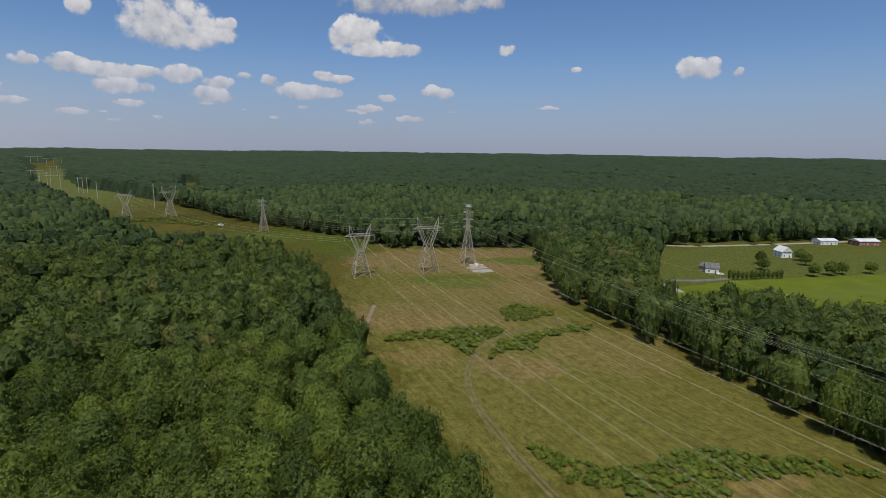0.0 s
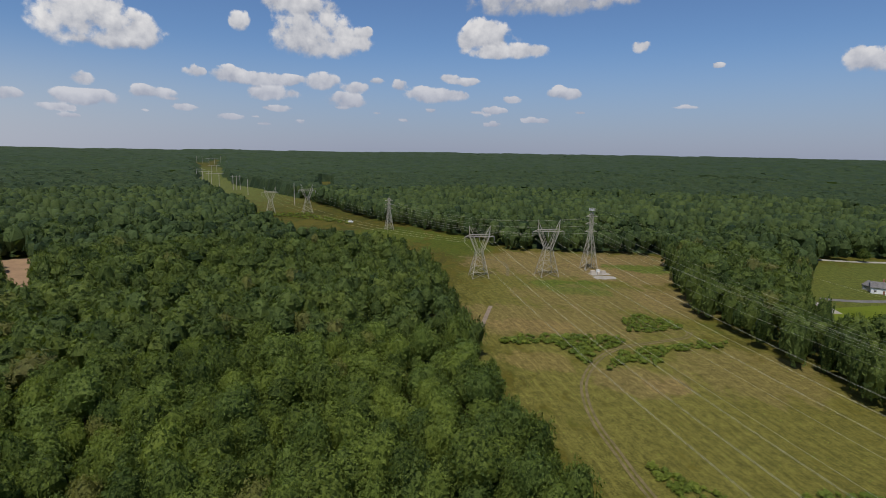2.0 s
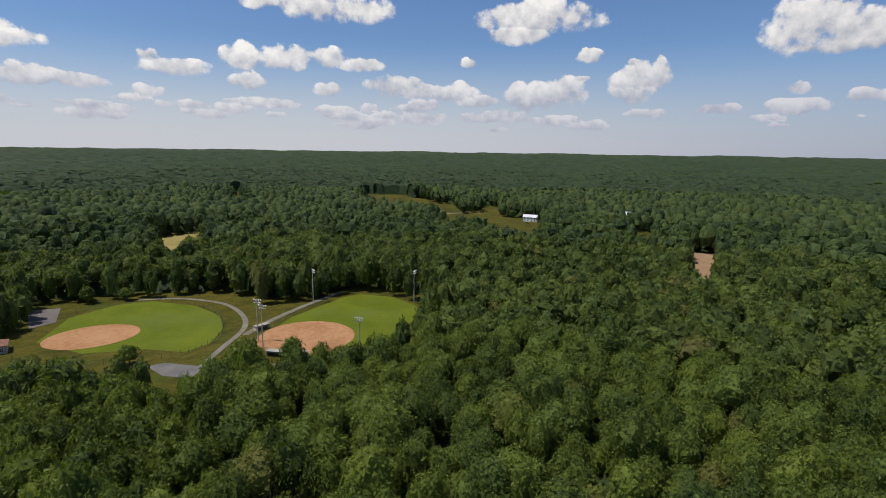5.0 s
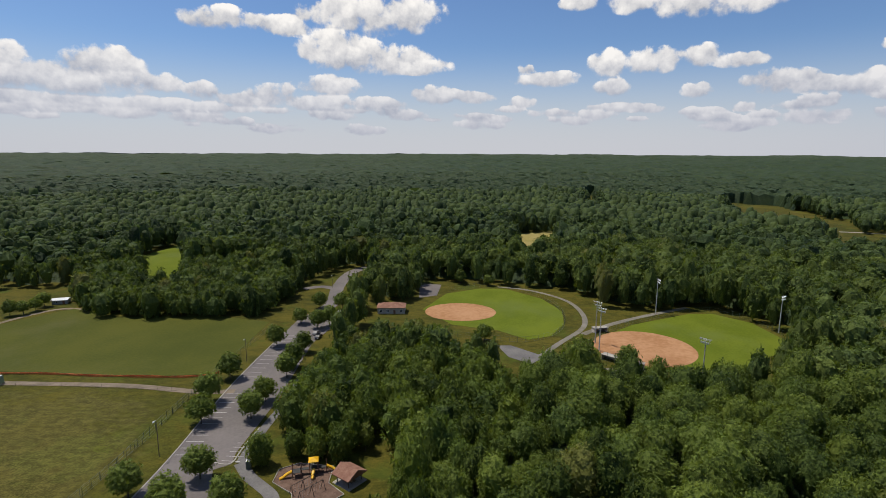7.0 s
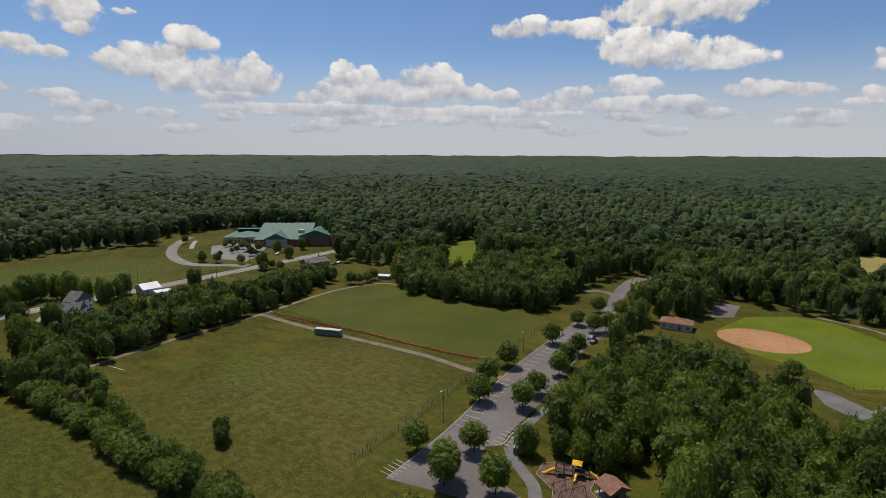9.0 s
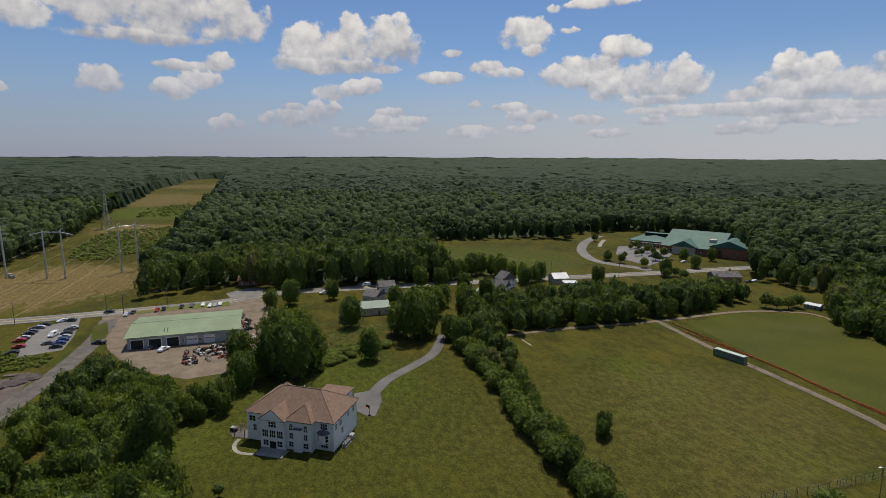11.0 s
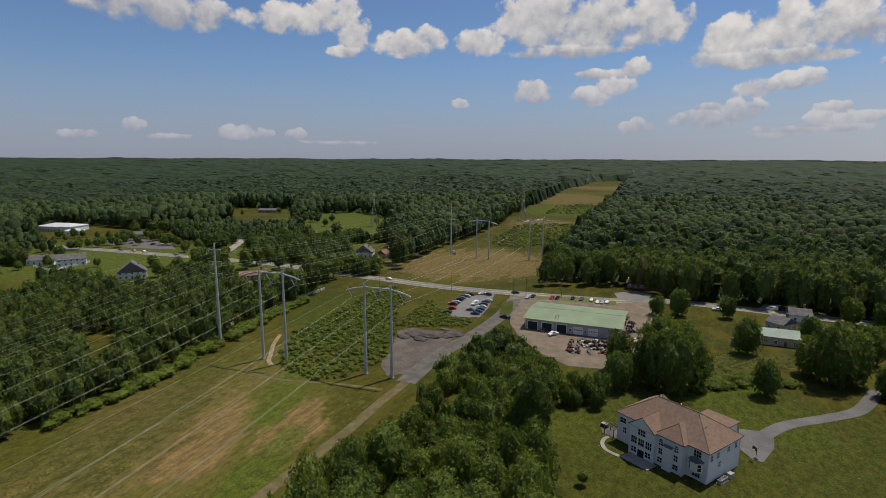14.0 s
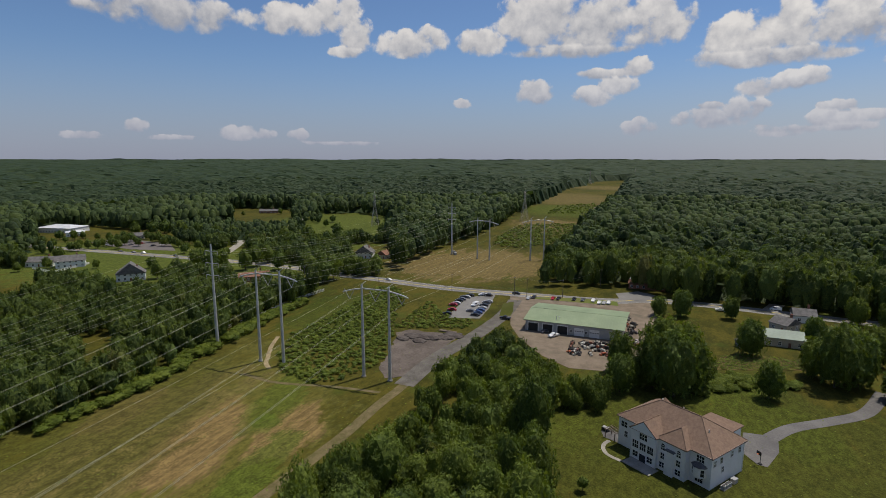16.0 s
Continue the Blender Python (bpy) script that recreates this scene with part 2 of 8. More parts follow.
VILLAGE = (
    [(747.8, -90.8), (708.2, -135.9), (590.6, -183.8), (512.9, -168.8), (383.8, -187.8), (318.3, -206.4), (290.3, -196.8)] + [(268, -165.8), (318.2, -155.4), (379.7, -120.2), (451.5, -84.7), (496.6, -78.4), (591, -72.9)],
    [(474, -24.4), (493.7, -32.2), (472.1, -56.2), (445.3, -56.5)] + [(362, -42.2), (352.5, -31), (369.2, -18.2)],
    [(522.9, -53.9), (525.4, -99), (424.6, -118.7), (387.7, -120.6)] + [(327.2, -93.6), (337.7, -75.7), (383.2, -71), (401.7, -50.3)],
    [(808, -335.2), (727.9, -400.4)] + [(542.9, -294.7), (573.3, -243.4)],
    [(647.1, -394.5), (623.9, -444.4), (499.9, -422.7)] + [(395.5, -306.9), (451.1, -280.8)],
    [(428.4, -159.5), (452.5, -180.8), (495.2, -220.2)] + [(404.4, -184.1), (366.4, -144)],
    [(407.7, -277.2), (383, -304.8)] + [(279.9, -226.5), (294.4, -204.3)],
    [(267.7, -44.9), (276.5, -59.2)] + [(227.7, -51.2), (220.8, -38.3)],
    [(360.4, -150.9), (341.7, -177.4)] + [(276.7, -143.3), (291.2, -123.1)],
    [(566.1, -321.7), (545.1, -371.3)] + [(416, -283.1), (433.6, -251.8)],
)
SMALL_OPENINGS = (
    [(-631.1, 147.3), (-673.5, 203.9), (-621.7, 200.8), (-573.3, 238.9)] + [(-426.7, 180.1), (-411.8, 154.8), (-423.2, 142.9), (-467.3, 136.2), (-487.4, 118.2)],
    [(-375, 281), (-362.2, 300.6)] + [(-249.3, 205.4), (-248.8, 190.8)],
    [(-963.7, 80.1), (-955.4, 132.9), (-813.5, 161.4), (-744.6, 162.2)] + [(-586.1, 115.8), (-620.1, 90.4), (-730.1, 60.4)],
    [(-270, -365.2), (-329.6, -387.3)] + [(-205.1, -243.9), (-197.5, -267)],
    [(-497.3, -147.7), (-535, -112.2)] + [(-401.8, -84.1), (-372.8, -102.2)],
    [(-1030.9, -166.5), (-1113.1, -163.4)] + [(-690.1, -92.4), (-669.7, -100.9)],
    [(300, 1345), (300, 1392), (375, 1415), (450, 1390), (455, 1335), (400, 1315)],
    [(-550.9, 1144.4), (-534.5, 1187.7)] + [(-394.2, 875.1), (-409, 858.4)],
    [(55.6, -472.3), (-15.6, -514.4), (-68.1, -510.2), (-64.9, -448.9), (-33.2, -349.7), (36.4, -378.7)],
    [(-972, 66.1), (-979, 92.9)] + [(-721.2, 68.1), (-724.8, 48.9)],
    [(-480.9, 297.1), (-473.4, 317.1)] + [(-360.3, 239.7), (-365, 226.5)],
    [(-743.4, 217.9), (-729.8, 240.2)] + [(-516.7, 172.4), (-537.3, 157.1)],
    [(-848, 67.7), (-876.2, 91)] + [(-670.4, 72.5), (-649.4, 54.7)],
    [(-749.6, 148.1), (-791, 184.4)] + [(-486.7, 138.2), (-467.8, 115.9), (-567.1, 112.4)],
)
YARD_BACK = [(95.5, -182.6), (73, -165.1), (59.7, -178.4), (13.9, -222.7), (5.1, -257), (24.3, -327.3), (78.3, -313.8), (124.4, -288.3), (117.8, -245)]
CAR_PARK_SIDE = [(-54.1, -112.1), (-87.4, -115.2), (-130, -135.3), (-178.7, -154.2), (-203.5, -166.2), (-219.4, -151.2), (-190.6, -130.3), (-171.8, -123), (-155, -115), (-127.4, -103.6), (-109.7, -96.3), (-99.4, -91.4), (-107.1, -84.5), (-108.7, -71.6), (-106.8, -57.1), (-103.1, -49.9)] + [(-42, -74), (-100, -55)]
PARK_HOUSE = [(-225.7, -143.3), (-248.5, -126.5), (-290.3, -138.9), (-290.3, -128.1), (-255.8, -114)] + [(-191.1, -87.1), (-178.5, -105.3), (-170.3, -113.3)]
LOW_STANDS = (
    # rings and the height of their trees
    ([(110.9, -47.3), (119.9, -80.1), (132.2, -111.4), (142.5, -156.4), (145.2, -185.4), (100.2, -184.5), (75.1, -173.8), (70.3, -152), (88.5, -129.3), (82.8, -107.3), (71.1, -90.6)], 9.5),
    ([(24.1, -232), (5.6, -261.7), (-13.7, -224.1), (-23.2, -184.7), (-41.7, -138.9), (-39.2, -107), (-13.7, -112.5), (-8.1, -142.8), (4.7, -180.6)], 8.0),
    ([(24.4, -255), (-45.9, -335.1), (-162.9, -348.1), (-131.5, -271.7), (16.4, -222.5)], 11.5),
    ([(-228.8, -116.2), (-186.3, -118), (-155.6, -116), (-96.3, -94.4), (-97.9, -56.5), (-121.9, -25.9), (-172.6, -47.9), (-220.8, -74.6)], 12.5),
    ([(177.5, -4), (195.3, -39), (241.6, -110.9), (293.1, -198.7), (332.2, -205.9), (301.5, -82.5), (361.1, -16.7)], 11.0),
    ([(335.1, -14.9), (623.3, -34.7), (638.8, -199.3), (579.4, -449.9), (284.3, -230), (273.6, -169.1), (235.1, -86.5)], 11.0),
    ([(-204.3, -336.4), (-272, -252.6), (-233.4, -178.3), (-191.3, -163.2), (-148, -248.7)], 13.5),
)
SHELTER_LAWN = [(-71.4, -44.3), (-102.8, -63.8), (-99.0, -74.6), (-84.9, -82.0), (-60.4, -58.4)]
WORK_YARD = [(188.5, -237.4), (128.6, -282.8), (104.1, -246.4), (84.2, -189.4)] + [(78.5, -161.2), (94.6, -152.2), (106, -156.9), (122.2, -167.8), (133.8, -169.3)]
BELT_BACK = [(26, -262), (-46, -293), (-142, -316), (-163, -350), (-46, -338), (8, -308)]
OPENINGS = (SHELTER_LAWN, BELT_BACK, YARD_BACK, WORK_YARD, PARK_HOUSE, CAR_PARK_SIDE, NORTH_CORRIDOR, SOUTH_CORRIDOR, CORRIDOR_LINK, HOUSE_LAWN, PLAY_FIELDS, BALL_FIELDS, SCHOOL_GROUND, ROADSIDE, NORTH_LAWNS, *VILLAGE, *SMALL_OPENINGS)


def in_opening(x, y):
    hit = np.zeros(x.shape, bool)
    for ring in OPENINGS:
        hit |= inside(x, y, ring)
    return hit


def from_arrays(name, verts, faces, material, smooth=False, tint=None, card=None):
    """One mesh out of arrays of corners and triangles or quads."""
    me = bpy.data.meshes.new(name)
    n, k = faces.shape
    me.vertices.add(len(verts))
    me.vertices.foreach_set("co", verts.astype(np.float32).ravel())
    me.loops.add(n * k)
    me.loops.foreach_set("vertex_index", faces.astype(np.int32).ravel())
    me.polygons.add(n)
    me.polygons.foreach_set("loop_start", np.arange(0, n * k, k, dtype=np.int32))
    me.polygons.foreach_set("use_smooth", np.full(n, smooth))
    if tint is not None:
        me.attributes.new("tint", "FLOAT", "POINT").data.foreach_set("value", tint.astype(np.float32))
    if card is not None:
        me.attributes.new("card", "FLOAT", "POINT").data.foreach_set("value", card.astype(np.float32))
    me.update(calc_edges=True)
    me.materials.append(material)
    return me


def polar(radii, step):
    """Corners and quads of a round sheet."""
    az = np.radians(np.arange(0, 360, step))
    R, Z = np.meshgrid(radii, az, indexing="ij")
    x, y = -np.sin(Z) * R, np.cos(Z) * R
    n, m = R.shape
    i, j = np.meshgrid(np.arange(n - 1), np.arange(m), indexing="ij")
    k = (j + 1) % m
    return x, y, np.stack([i * m + j, i * m + k, (i + 1) * m + k, (i + 1) * m + j], -1).reshape(-1, 4)


# ground: one sheet of grass out to the horizon
def ground_material():
    m, nt, nodes, links, bsdf = graph("meadow_grass")
    co = place(nt, "world")
    big, mid, fine = grain(nt, co, 0.016, 4, 0.6), grain(nt, co, 0.14, 5, 0.7, ((1.0, 0.4, 1.0), 22)), grain(nt, co, 1.7, 4, 0.75)
    tuft = grain(nt, co, 0.5, 5, 0.75, ((1.0, 0.6, 1.0), 22))
    mown = grain(nt, co, 0.75, 4, 0.7, ((1.0, 0.045, 1.0), 24))
    f = calc(nt, "ADD", calc(nt, "MULTIPLY", big, 0.25), calc(nt, "ADD", calc(nt, "MULTIPLY", mid, 0.35), calc(nt, "ADD", calc(nt, "MULTIPLY", fine, 0.25), calc(nt, "MULTIPLY", tuft, 0.25))))
    col = mixrgb(nt, ramp(nt, f, 0.46, 0.63), (0.030, 0.034, 0.005), (0.084, 0.072, 0.011))
    col = mixrgb(nt, calc(nt, "MULTIPLY", ramp(nt, tuft, 0.58, 0.72), 0.5), col, (0.115, 0.104, 0.028))
    col = mixrgb(nt, calc(nt, "MULTIPLY", ramp(nt, grain(nt, co, 0.05, 4, 0.65), 0.52, 0.66), 0.5), col, (0.050, 0.074, 0.010))
    co2 = nodes.new("ShaderNodeSeparateXYZ")
    links.new(co, co2.inputs[0])
    wob = calc(nt, "MULTIPLY_ADD", calc(nt, "ADD", mid, calc(nt, "MULTIPLY", fine, 0.5)), 0.9, -0.68)
    for tone, amount, x, y, rx, ry, turn in PATCHES:
        rows_share = 0.32 if tone == STRAW else 0.20 if tone[0] > 0.1 else 0.04      # dry hay shows the mower's rows
        c, s = math.cos(radians(turn)), math.sin(radians(turn))
        dx, dy = calc(nt, "SUBTRACT", co2.outputs[0], x), calc(nt, "SUBTRACT", co2.outputs[1], y)
        u = calc(nt, "DIVIDE", calc(nt, "ADD", calc(nt, "MULTIPLY", dx, c), calc(nt, "MULTIPLY", dy, s)), rx)
        v = calc(nt, "DIVIDE", calc(nt, "SUBTRACT", calc(nt, "MULTIPLY", dy, c), calc(nt, "MULTIPLY", dx, s)), ry)
        d = calc(nt, "ADD", calc(nt, "MULTIPLY", u, u), calc(nt, "MULTIPLY", v, v))
        k = ramp(nt, calc(nt, "ADD", d, calc(nt, "MULTIPLY", wob, 4.6)), 1.25, 0.70)
        tex = mixrgb(nt, ramp(nt, calc(nt, "ADD", calc(nt, "MULTIPLY", calc(nt, "ADD", tuft, fine), 0.49 - rows_share / 2), calc(nt, "MULTIPLY", mown, rows_share)), 0.40, 0.60), tuple(q * 0.50 for q in tone), tuple(q * 1.28 for q in tone))
        col = mixrgb(nt, calc(nt, "MULTIPLY", k, amount), col, tex)
    links.new(col, bsdf.inputs["Base Color"])
    bsdf.inputs["Roughness"].default_value = 0.95
    bsdf.inputs["Specular IOR Level"].default_value = 0.1
    bump(nt, bsdf, fine, 0.5, 0.15)
    return m


HAY, STRAW, GREEN, DEEP, OLIVE = (0.185, 0.135, 0.055), (0.205, 0.140, 0.056), (0.072, 0.105, 0.012), (0.058, 0.062, 0.009), (0.130, 0.120, 0.027)
PATCHES = [
    # tone, amount, x, y, half length, half width, turn
    ((0.090, 0.106, 0.020), 0.85, 249.2, 390.4, 170, 75, 20),
    ((0.100, 0.118, 0.030), 0.85, -800, 1150, 180, 600, 36),
    ((0.070, 0.090, 0.016), 0.9, 380, 1330, 150, 130, 0),
    (GREEN, 0.55, -48, -162, 22, 7, 25),
    (GREEN, 0.45, -82, -136, 12, 5, 25),
    ((0.066, 0.084, 0.014), 0.7, -4.1, -404.8, 60, 60, 0),
    ((0.085, 0.110, 0.018), 0.85, 466.3, -106.3, 170, 80, 30),
    ((0.085, 0.110, 0.018), 0.85, 520, -330, 170, 90, -40),
    ((0.055, 0.078, 0.010), 0.6, 219.9, -141.9, 50, 25, -40),
    (OLIVE, 0.8, 6, 290.5, 60, 150, 8),
    (OLIVE, 0.8, 50.1, 165.1, 60, 90, 20),
    (OLIVE, 0.7, 153.3, -39, 80, 45, -50),
    (HAY, 0.7, -8.8, 384, 60, 45, 0),
    (HAY, 0.75, 49, 387.8, 45, 50, 0),
    (GREEN, 0.8, 6.5, 320.9, 26, 14, 10),
    (GREEN, 0.8, 54.7, 384, 24, 14, 0),
    (GREEN, 0.5, -86.9, 451, 30, 60, 20),
    (HAY, 0.5, -5.4, 248.4, 55, 25, 5),
    (STRAW, 0.5, 37.2, 185.5, 7, 7, 0),
    (STRAW, 0.4, -6.4, 197.8, 14, 10, 0),
    ((0.058, 0.072, 0.012), 0.6, 44.8, -148.8, 60, 60, 0),
    (STRAW, 0.5, 75.3, 115.5, 16, 5, 20),
    (GREEN, 0.6, -157.3, 470.5, 40, 50, 0),
    (HAY, 0.45, 156.4, -31.3, 60, 20, -55),
    (STRAW, 0.9, 147, -51, 27, 10.5, -45),
    (STRAW, 0.9, 135, -71, 18, 8.5, -52),
    (STRAW, 0.6, 183, -41, 15, 8, -60),
    (GREEN, 0.7, 118, -49, 30, 6, -55),
    (GREEN, 0.6, 158, -81, 22, 8, -50),
    (GREEN, 0.6, 146, -70, 4, 4, 0),
    (HAY, 0.45, 22, 300, 50, 26, 5),
    (GREEN, 0.6, 50, -182, 34, 16, -30),
    (GREEN, 0.45, 84, -138, 14, 26, 0),
    (GREEN, 0.5, 10.5, 309, 18, 9, 0),
    (HAY, 0.5, 60, 300, 22, 30, 0),
    (STRAW, 0.45, -12, 240, 22, 9, 8),
    (HAY, 0.55, 28, 188, 16, 12, 0),
    (HAY, 0.4, 70, 205, 26, 24, 0),
    (HAY, 0.8, 268.4, -292.9, 55, 60, 0),
    (HAY, 0.7, 345, -520, 70, 45, -20),
    (HAY, 0.5, 560, -880, 80, 130, 30),
    (GREEN, 0.6, 440, -680, 90, 70, -20),
    (HAY, 0.5, 720, -1250, 90, 120, 30),
    (GREEN, 0.6, -58.4, -188.4, 14, 20, 30),
    (GREEN, 0.5, -77.9, -143.8, 12, 7, 0),
    (HAY, 0.35, -50.9, -151.4, 60, 40, 30),
    # lawn and field: the darker look of backlit grass is put into the tone
    (DEEP, 0.6, 23.4, -143.3, 75, 55, 0),
    (DEEP, 0.5, -54.4, -150.7, 70, 60, 0),
    (DEEP, 0.6, 196.6, -34.4, 60, 40, -30),
]
GROUND_MAT = ground_material()
x, y, quads = polar(np.concatenate([[0.01, 60, 200, 400, 600, 700], np.geomspace(760, 4850, 60)]), 3.0)
tagged(new("ground", from_arrays("ground", np.stack([x, y, rise(x, y)], -1).reshape(-1, 3), quads, GROUND_MAT, True)),
       "mown and rough summer grass on level ground", "ground", kind="structure")

# ---- trees ----
def ball(level):
    bm = bmesh.new()
    bmesh.ops.create_icosphere(bm, subdivisions=level, radius=1)
    v = np.array([q.co[:] for q in bm.verts])
    f = np.array([[q.index for q in p.verts] for p in bm.faces])
    bm.free()
    return v, f


def bell(rng, sides, angles):
    """A round shell, open below: an apex and rings at angles (degrees) from the top."""
    v, f = [(0.0, 0.0, 1.0)], []
    for i, a in enumerate(angles):
        for j in range(sides):
            b = 2 * math.pi * (j + 0.5 * (i % 2) + rng.uniform(-0.18, 0.18)) / sides
            t = radians(a * rng.uniform(0.93, 1.07))
            v.append((math.sin(t) * math.cos(b), math.sin(t) * math.sin(b), math.cos(t)))
    f += [(0, 1 + j, 1 + (j + 1) % sides) for j in range(sides)]
    for i in range(len(angles) - 1):
        p, q = 1 + i * sides, 1 + (i + 1) * sides
        for j in range(sides):
            k = (j + 1) % sides
            o = j if i % 2 == 0 else k
            f += [(p + j, q + o, p + k), (p + (k if i % 2 == 0 else j), q + j, q + k)]
    return np.array(v), np.array(f)


def crown_form(rng, sides, angles, clumps, size, heart=0.86, lobes=11, low=-0.8, point=1.0):
    """A lumpy crown of radius 1: a dark core with boughs, and folded leaf sprays over it."""
    way = rng.normal(size=(lobes, 3))
    way[:, 2] = np.abs(way[:, 2]) * 0.9 - 0.25
    way /= np.linalg.norm(way, axis=1)[:, None]
    power = rng.uniform(0.14, 0.36, lobes)

    def reach(d):
        k = np.maximum(0, (d @ way.T - 0.76) / 0.24)
        return 0.74 + (k * power).max(axis=1) + 0.05 * np.sin(d[:, 0] * 9 + d[:, 1] * 7) * np.cos(d[:, 2] * 8)

    v, faces = bell(rng, sides, angles)
    core = v * (reach(v) * (heart if clumps else 1.0) * rng.uniform(0.93, 1.06, len(v)))[:, None]
    core[:, 2] *= point
    if not clumps:
        return core, faces, np.zeros(len(core))
    d = rng.normal(size=(clumps * 4, 3))
    d /= np.linalg.norm(d, axis=1)[:, None]
    d = d[(d[:, 2] > low) & (rng.uniform(0, 1, len(d)) < 0.62 + 0.38 * d[:, 2])][:clumps]
    n = len(d)
    mid = d * (reach(d) * rng.uniform(0.86, 1.06, n))[:, None]
    mid[:, 2] *= point
    # each spray is a blade that faces the light, its tip hanging outward
    face = d * 0.6 + rng.normal(size=(n, 3)) * 0.52 + np.array([0, 0, 0.45])
    face /= np.linalg.norm(face, axis=1)[:, None]
    rib = np.cross(face, rng.normal(size=(n, 3)) * 0.9 + np.cross(d, face))
    rib /= np.linalg.norm(rib, axis=1)[:, None]
    side = np.cross(face, rib)
    s = (size * rng.uniform(0.6, 1.45, n))[:, None]
    q = np.stack([mid - rib * s * 0.6 + side * s * 0.72, mid - rib * s * 0.6 - side * s * 0.72, mid + rib * s * 1.05], 1).reshape(-1, 3)
    tri = len(core) + 3 * np.arange(n)[:, None] + np.array([[0, 1, 2]])
    return np.concatenate([core, q]), np.concatenate([faces, tri]), np.concatenate([np.zeros(len(core)), np.ones(len(q))])


rng = np.random.default_rng(4)
FORMS = {
    "near": [crown_form(rng, 8, (32, 66, 104, 140), 900, 0.080, lobes=15) for _ in range(10)],
    "mid": [crown_form(rng, 6, (35, 75, 140), 110, 0.18, heart=0.9) for _ in range(10)],
    "tuft": [crown_form(rng, 5, (85,), 0, 0) for _ in range(4)],
    "young": [crown_form(rng, 7, (35, 75, 142), 330, 0.13) for _ in range(8)],
    "low": [crown_form(rng, 5, (45, 95), 40, 0.24) for _ in range(6)],
    "far": [crown_form(rng, 6, (38, 82, 142), 24, 0.25, heart=0.94) for _ in range(10)],
    "speck": [crown_form(rng, 6, (42, 100), 0, 0, point=rng.uniform(1.0, 1.25)) for _ in range(12)],
}
TRUNK_V = np.array([[math.cos(a) * r, math.sin(a) * r, h] for h, r in ((0, 1.0), (1, 0.5)) for a in np.arange(5) * 2 * math.pi / 5])
TRUNK_F = np.array([[i, (i + 1) % 5, 5 + (i + 1) % 5] for i in range(5)] + [[i, 5 + (i + 1) % 5, 5 + i] for i in range(5)])


def wood(name, px, py, height, form, material, label, trunks=False, spread=(0.21, 0.30), depth=(0.28, 0.40), skirted=False):
    """A stand of trees at the places given, as one mesh."""
    n = len(px)
    pick = rng.integers(0, len(FORMS[form]), n)
    rad, deep = height * rng.uniform(*spread, n), height * rng.uniform(*depth, n)
    if skirted:
        edge = at_edge(px, py)
        if form in ("near", "mid"):
            rad[edge] = np.minimum(rad[edge], height[edge] * 0.25)
        deep[edge] = height[edge] * rng.uniform(0.50, 0.60, edge.sum())
    turn, tint, base = rng.uniform(0, 6.28, n), rng.uniform(0, 1, n), rise(px, py)
    vs, fs, ts, cs, at = [], [], [], [], 0
    for k, (v, f, leaf) in enumerate(FORMS[form]):
        w = np.nonzero(pick == k)[0]
        if not len(w):
            continue
        c, s = np.cos(turn[w])[:, None], np.sin(turn[w])[:, None]
        wide = (rad[w] * rng.uniform(0.85, 1.15, len(w)))[:, None]
        X = (v[:, 0] * c - v[:, 1] * s) * rad[w][:, None] + px[w][:, None]
        Y = (v[:, 0] * s + v[:, 1] * c) * wide + py[w][:, None]
        Z = v[:, 2] * deep[w][:, None] + (base[w] + height[w] - deep[w] * 0.95)[:, None]
        vs.append(np.stack([X, Y, Z], -1).reshape(-1, 3))
        fs.append((f[None] + (at + np.arange(len(w)) * len(v))[:, None, None]).reshape(-1, 3))
        ts.append(np.repeat(tint[w], len(v)))
        cs.append(np.tile(leaf, len(w)))
        at += len(w) * len(v)
    ob = new(name, from_arrays(name, np.concatenate(vs), np.concatenate(fs), material, form == "speck", np.concatenate(ts), np.concatenate(cs)))
    if trunks:
        tr = height * 0.013 + 0.05
        X = TRUNK_V[:, 0] * tr[:, None] + px[:, None]
        Y = TRUNK_V[:, 1] * tr[:, None] + py[:, None]
        Z = TRUNK_V[:, 2] * (height * 0.75)[:, None] + base[:, None]
        F = (TRUNK_F[None] + (np.arange(n) * 10)[:, None, None]).reshape(-1, 3)
        t = new("trunks", from_arrays("trunks", np.stack([X, Y, Z], -1).reshape(-1, 3), F, BARK))
        t.parent = ob
    return tagged(ob, label, "woodland", kind="stuff")


def scatter(reach, gap, inner=0.0):
    k = int(reach / gap) + 2
    i, j = np.meshgrid(np.arange(-k, k), np.arange(-int(k * 1.16), int(k * 1.16)), indexing="ij")
    px = (i + 0.5 * (j % 2)) * gap + rng.uniform(-0.46, 0.46, i.shape) * gap
    py = j * gap * 0.866 + rng.uniform(-0.46, 0.46, i.shape) * gap
    px, py = px.ravel(), py.ravel()
    r = np.hypot(px, py)
    keep = (r < reach) & (r >= inner)
    px, py = px[keep], py[keep]
    keep = ~in_opening(px, py)
    return px[keep], py[keep]


def at_edge(px, py, gap=9.0):
    edge = np.zeros(px.shape, bool)
    for a in np.arange(0, 6.28, 0.785):
        edge |= in_opening(px + gap * math.cos(a), py + gap * math.sin(a))
    return edge


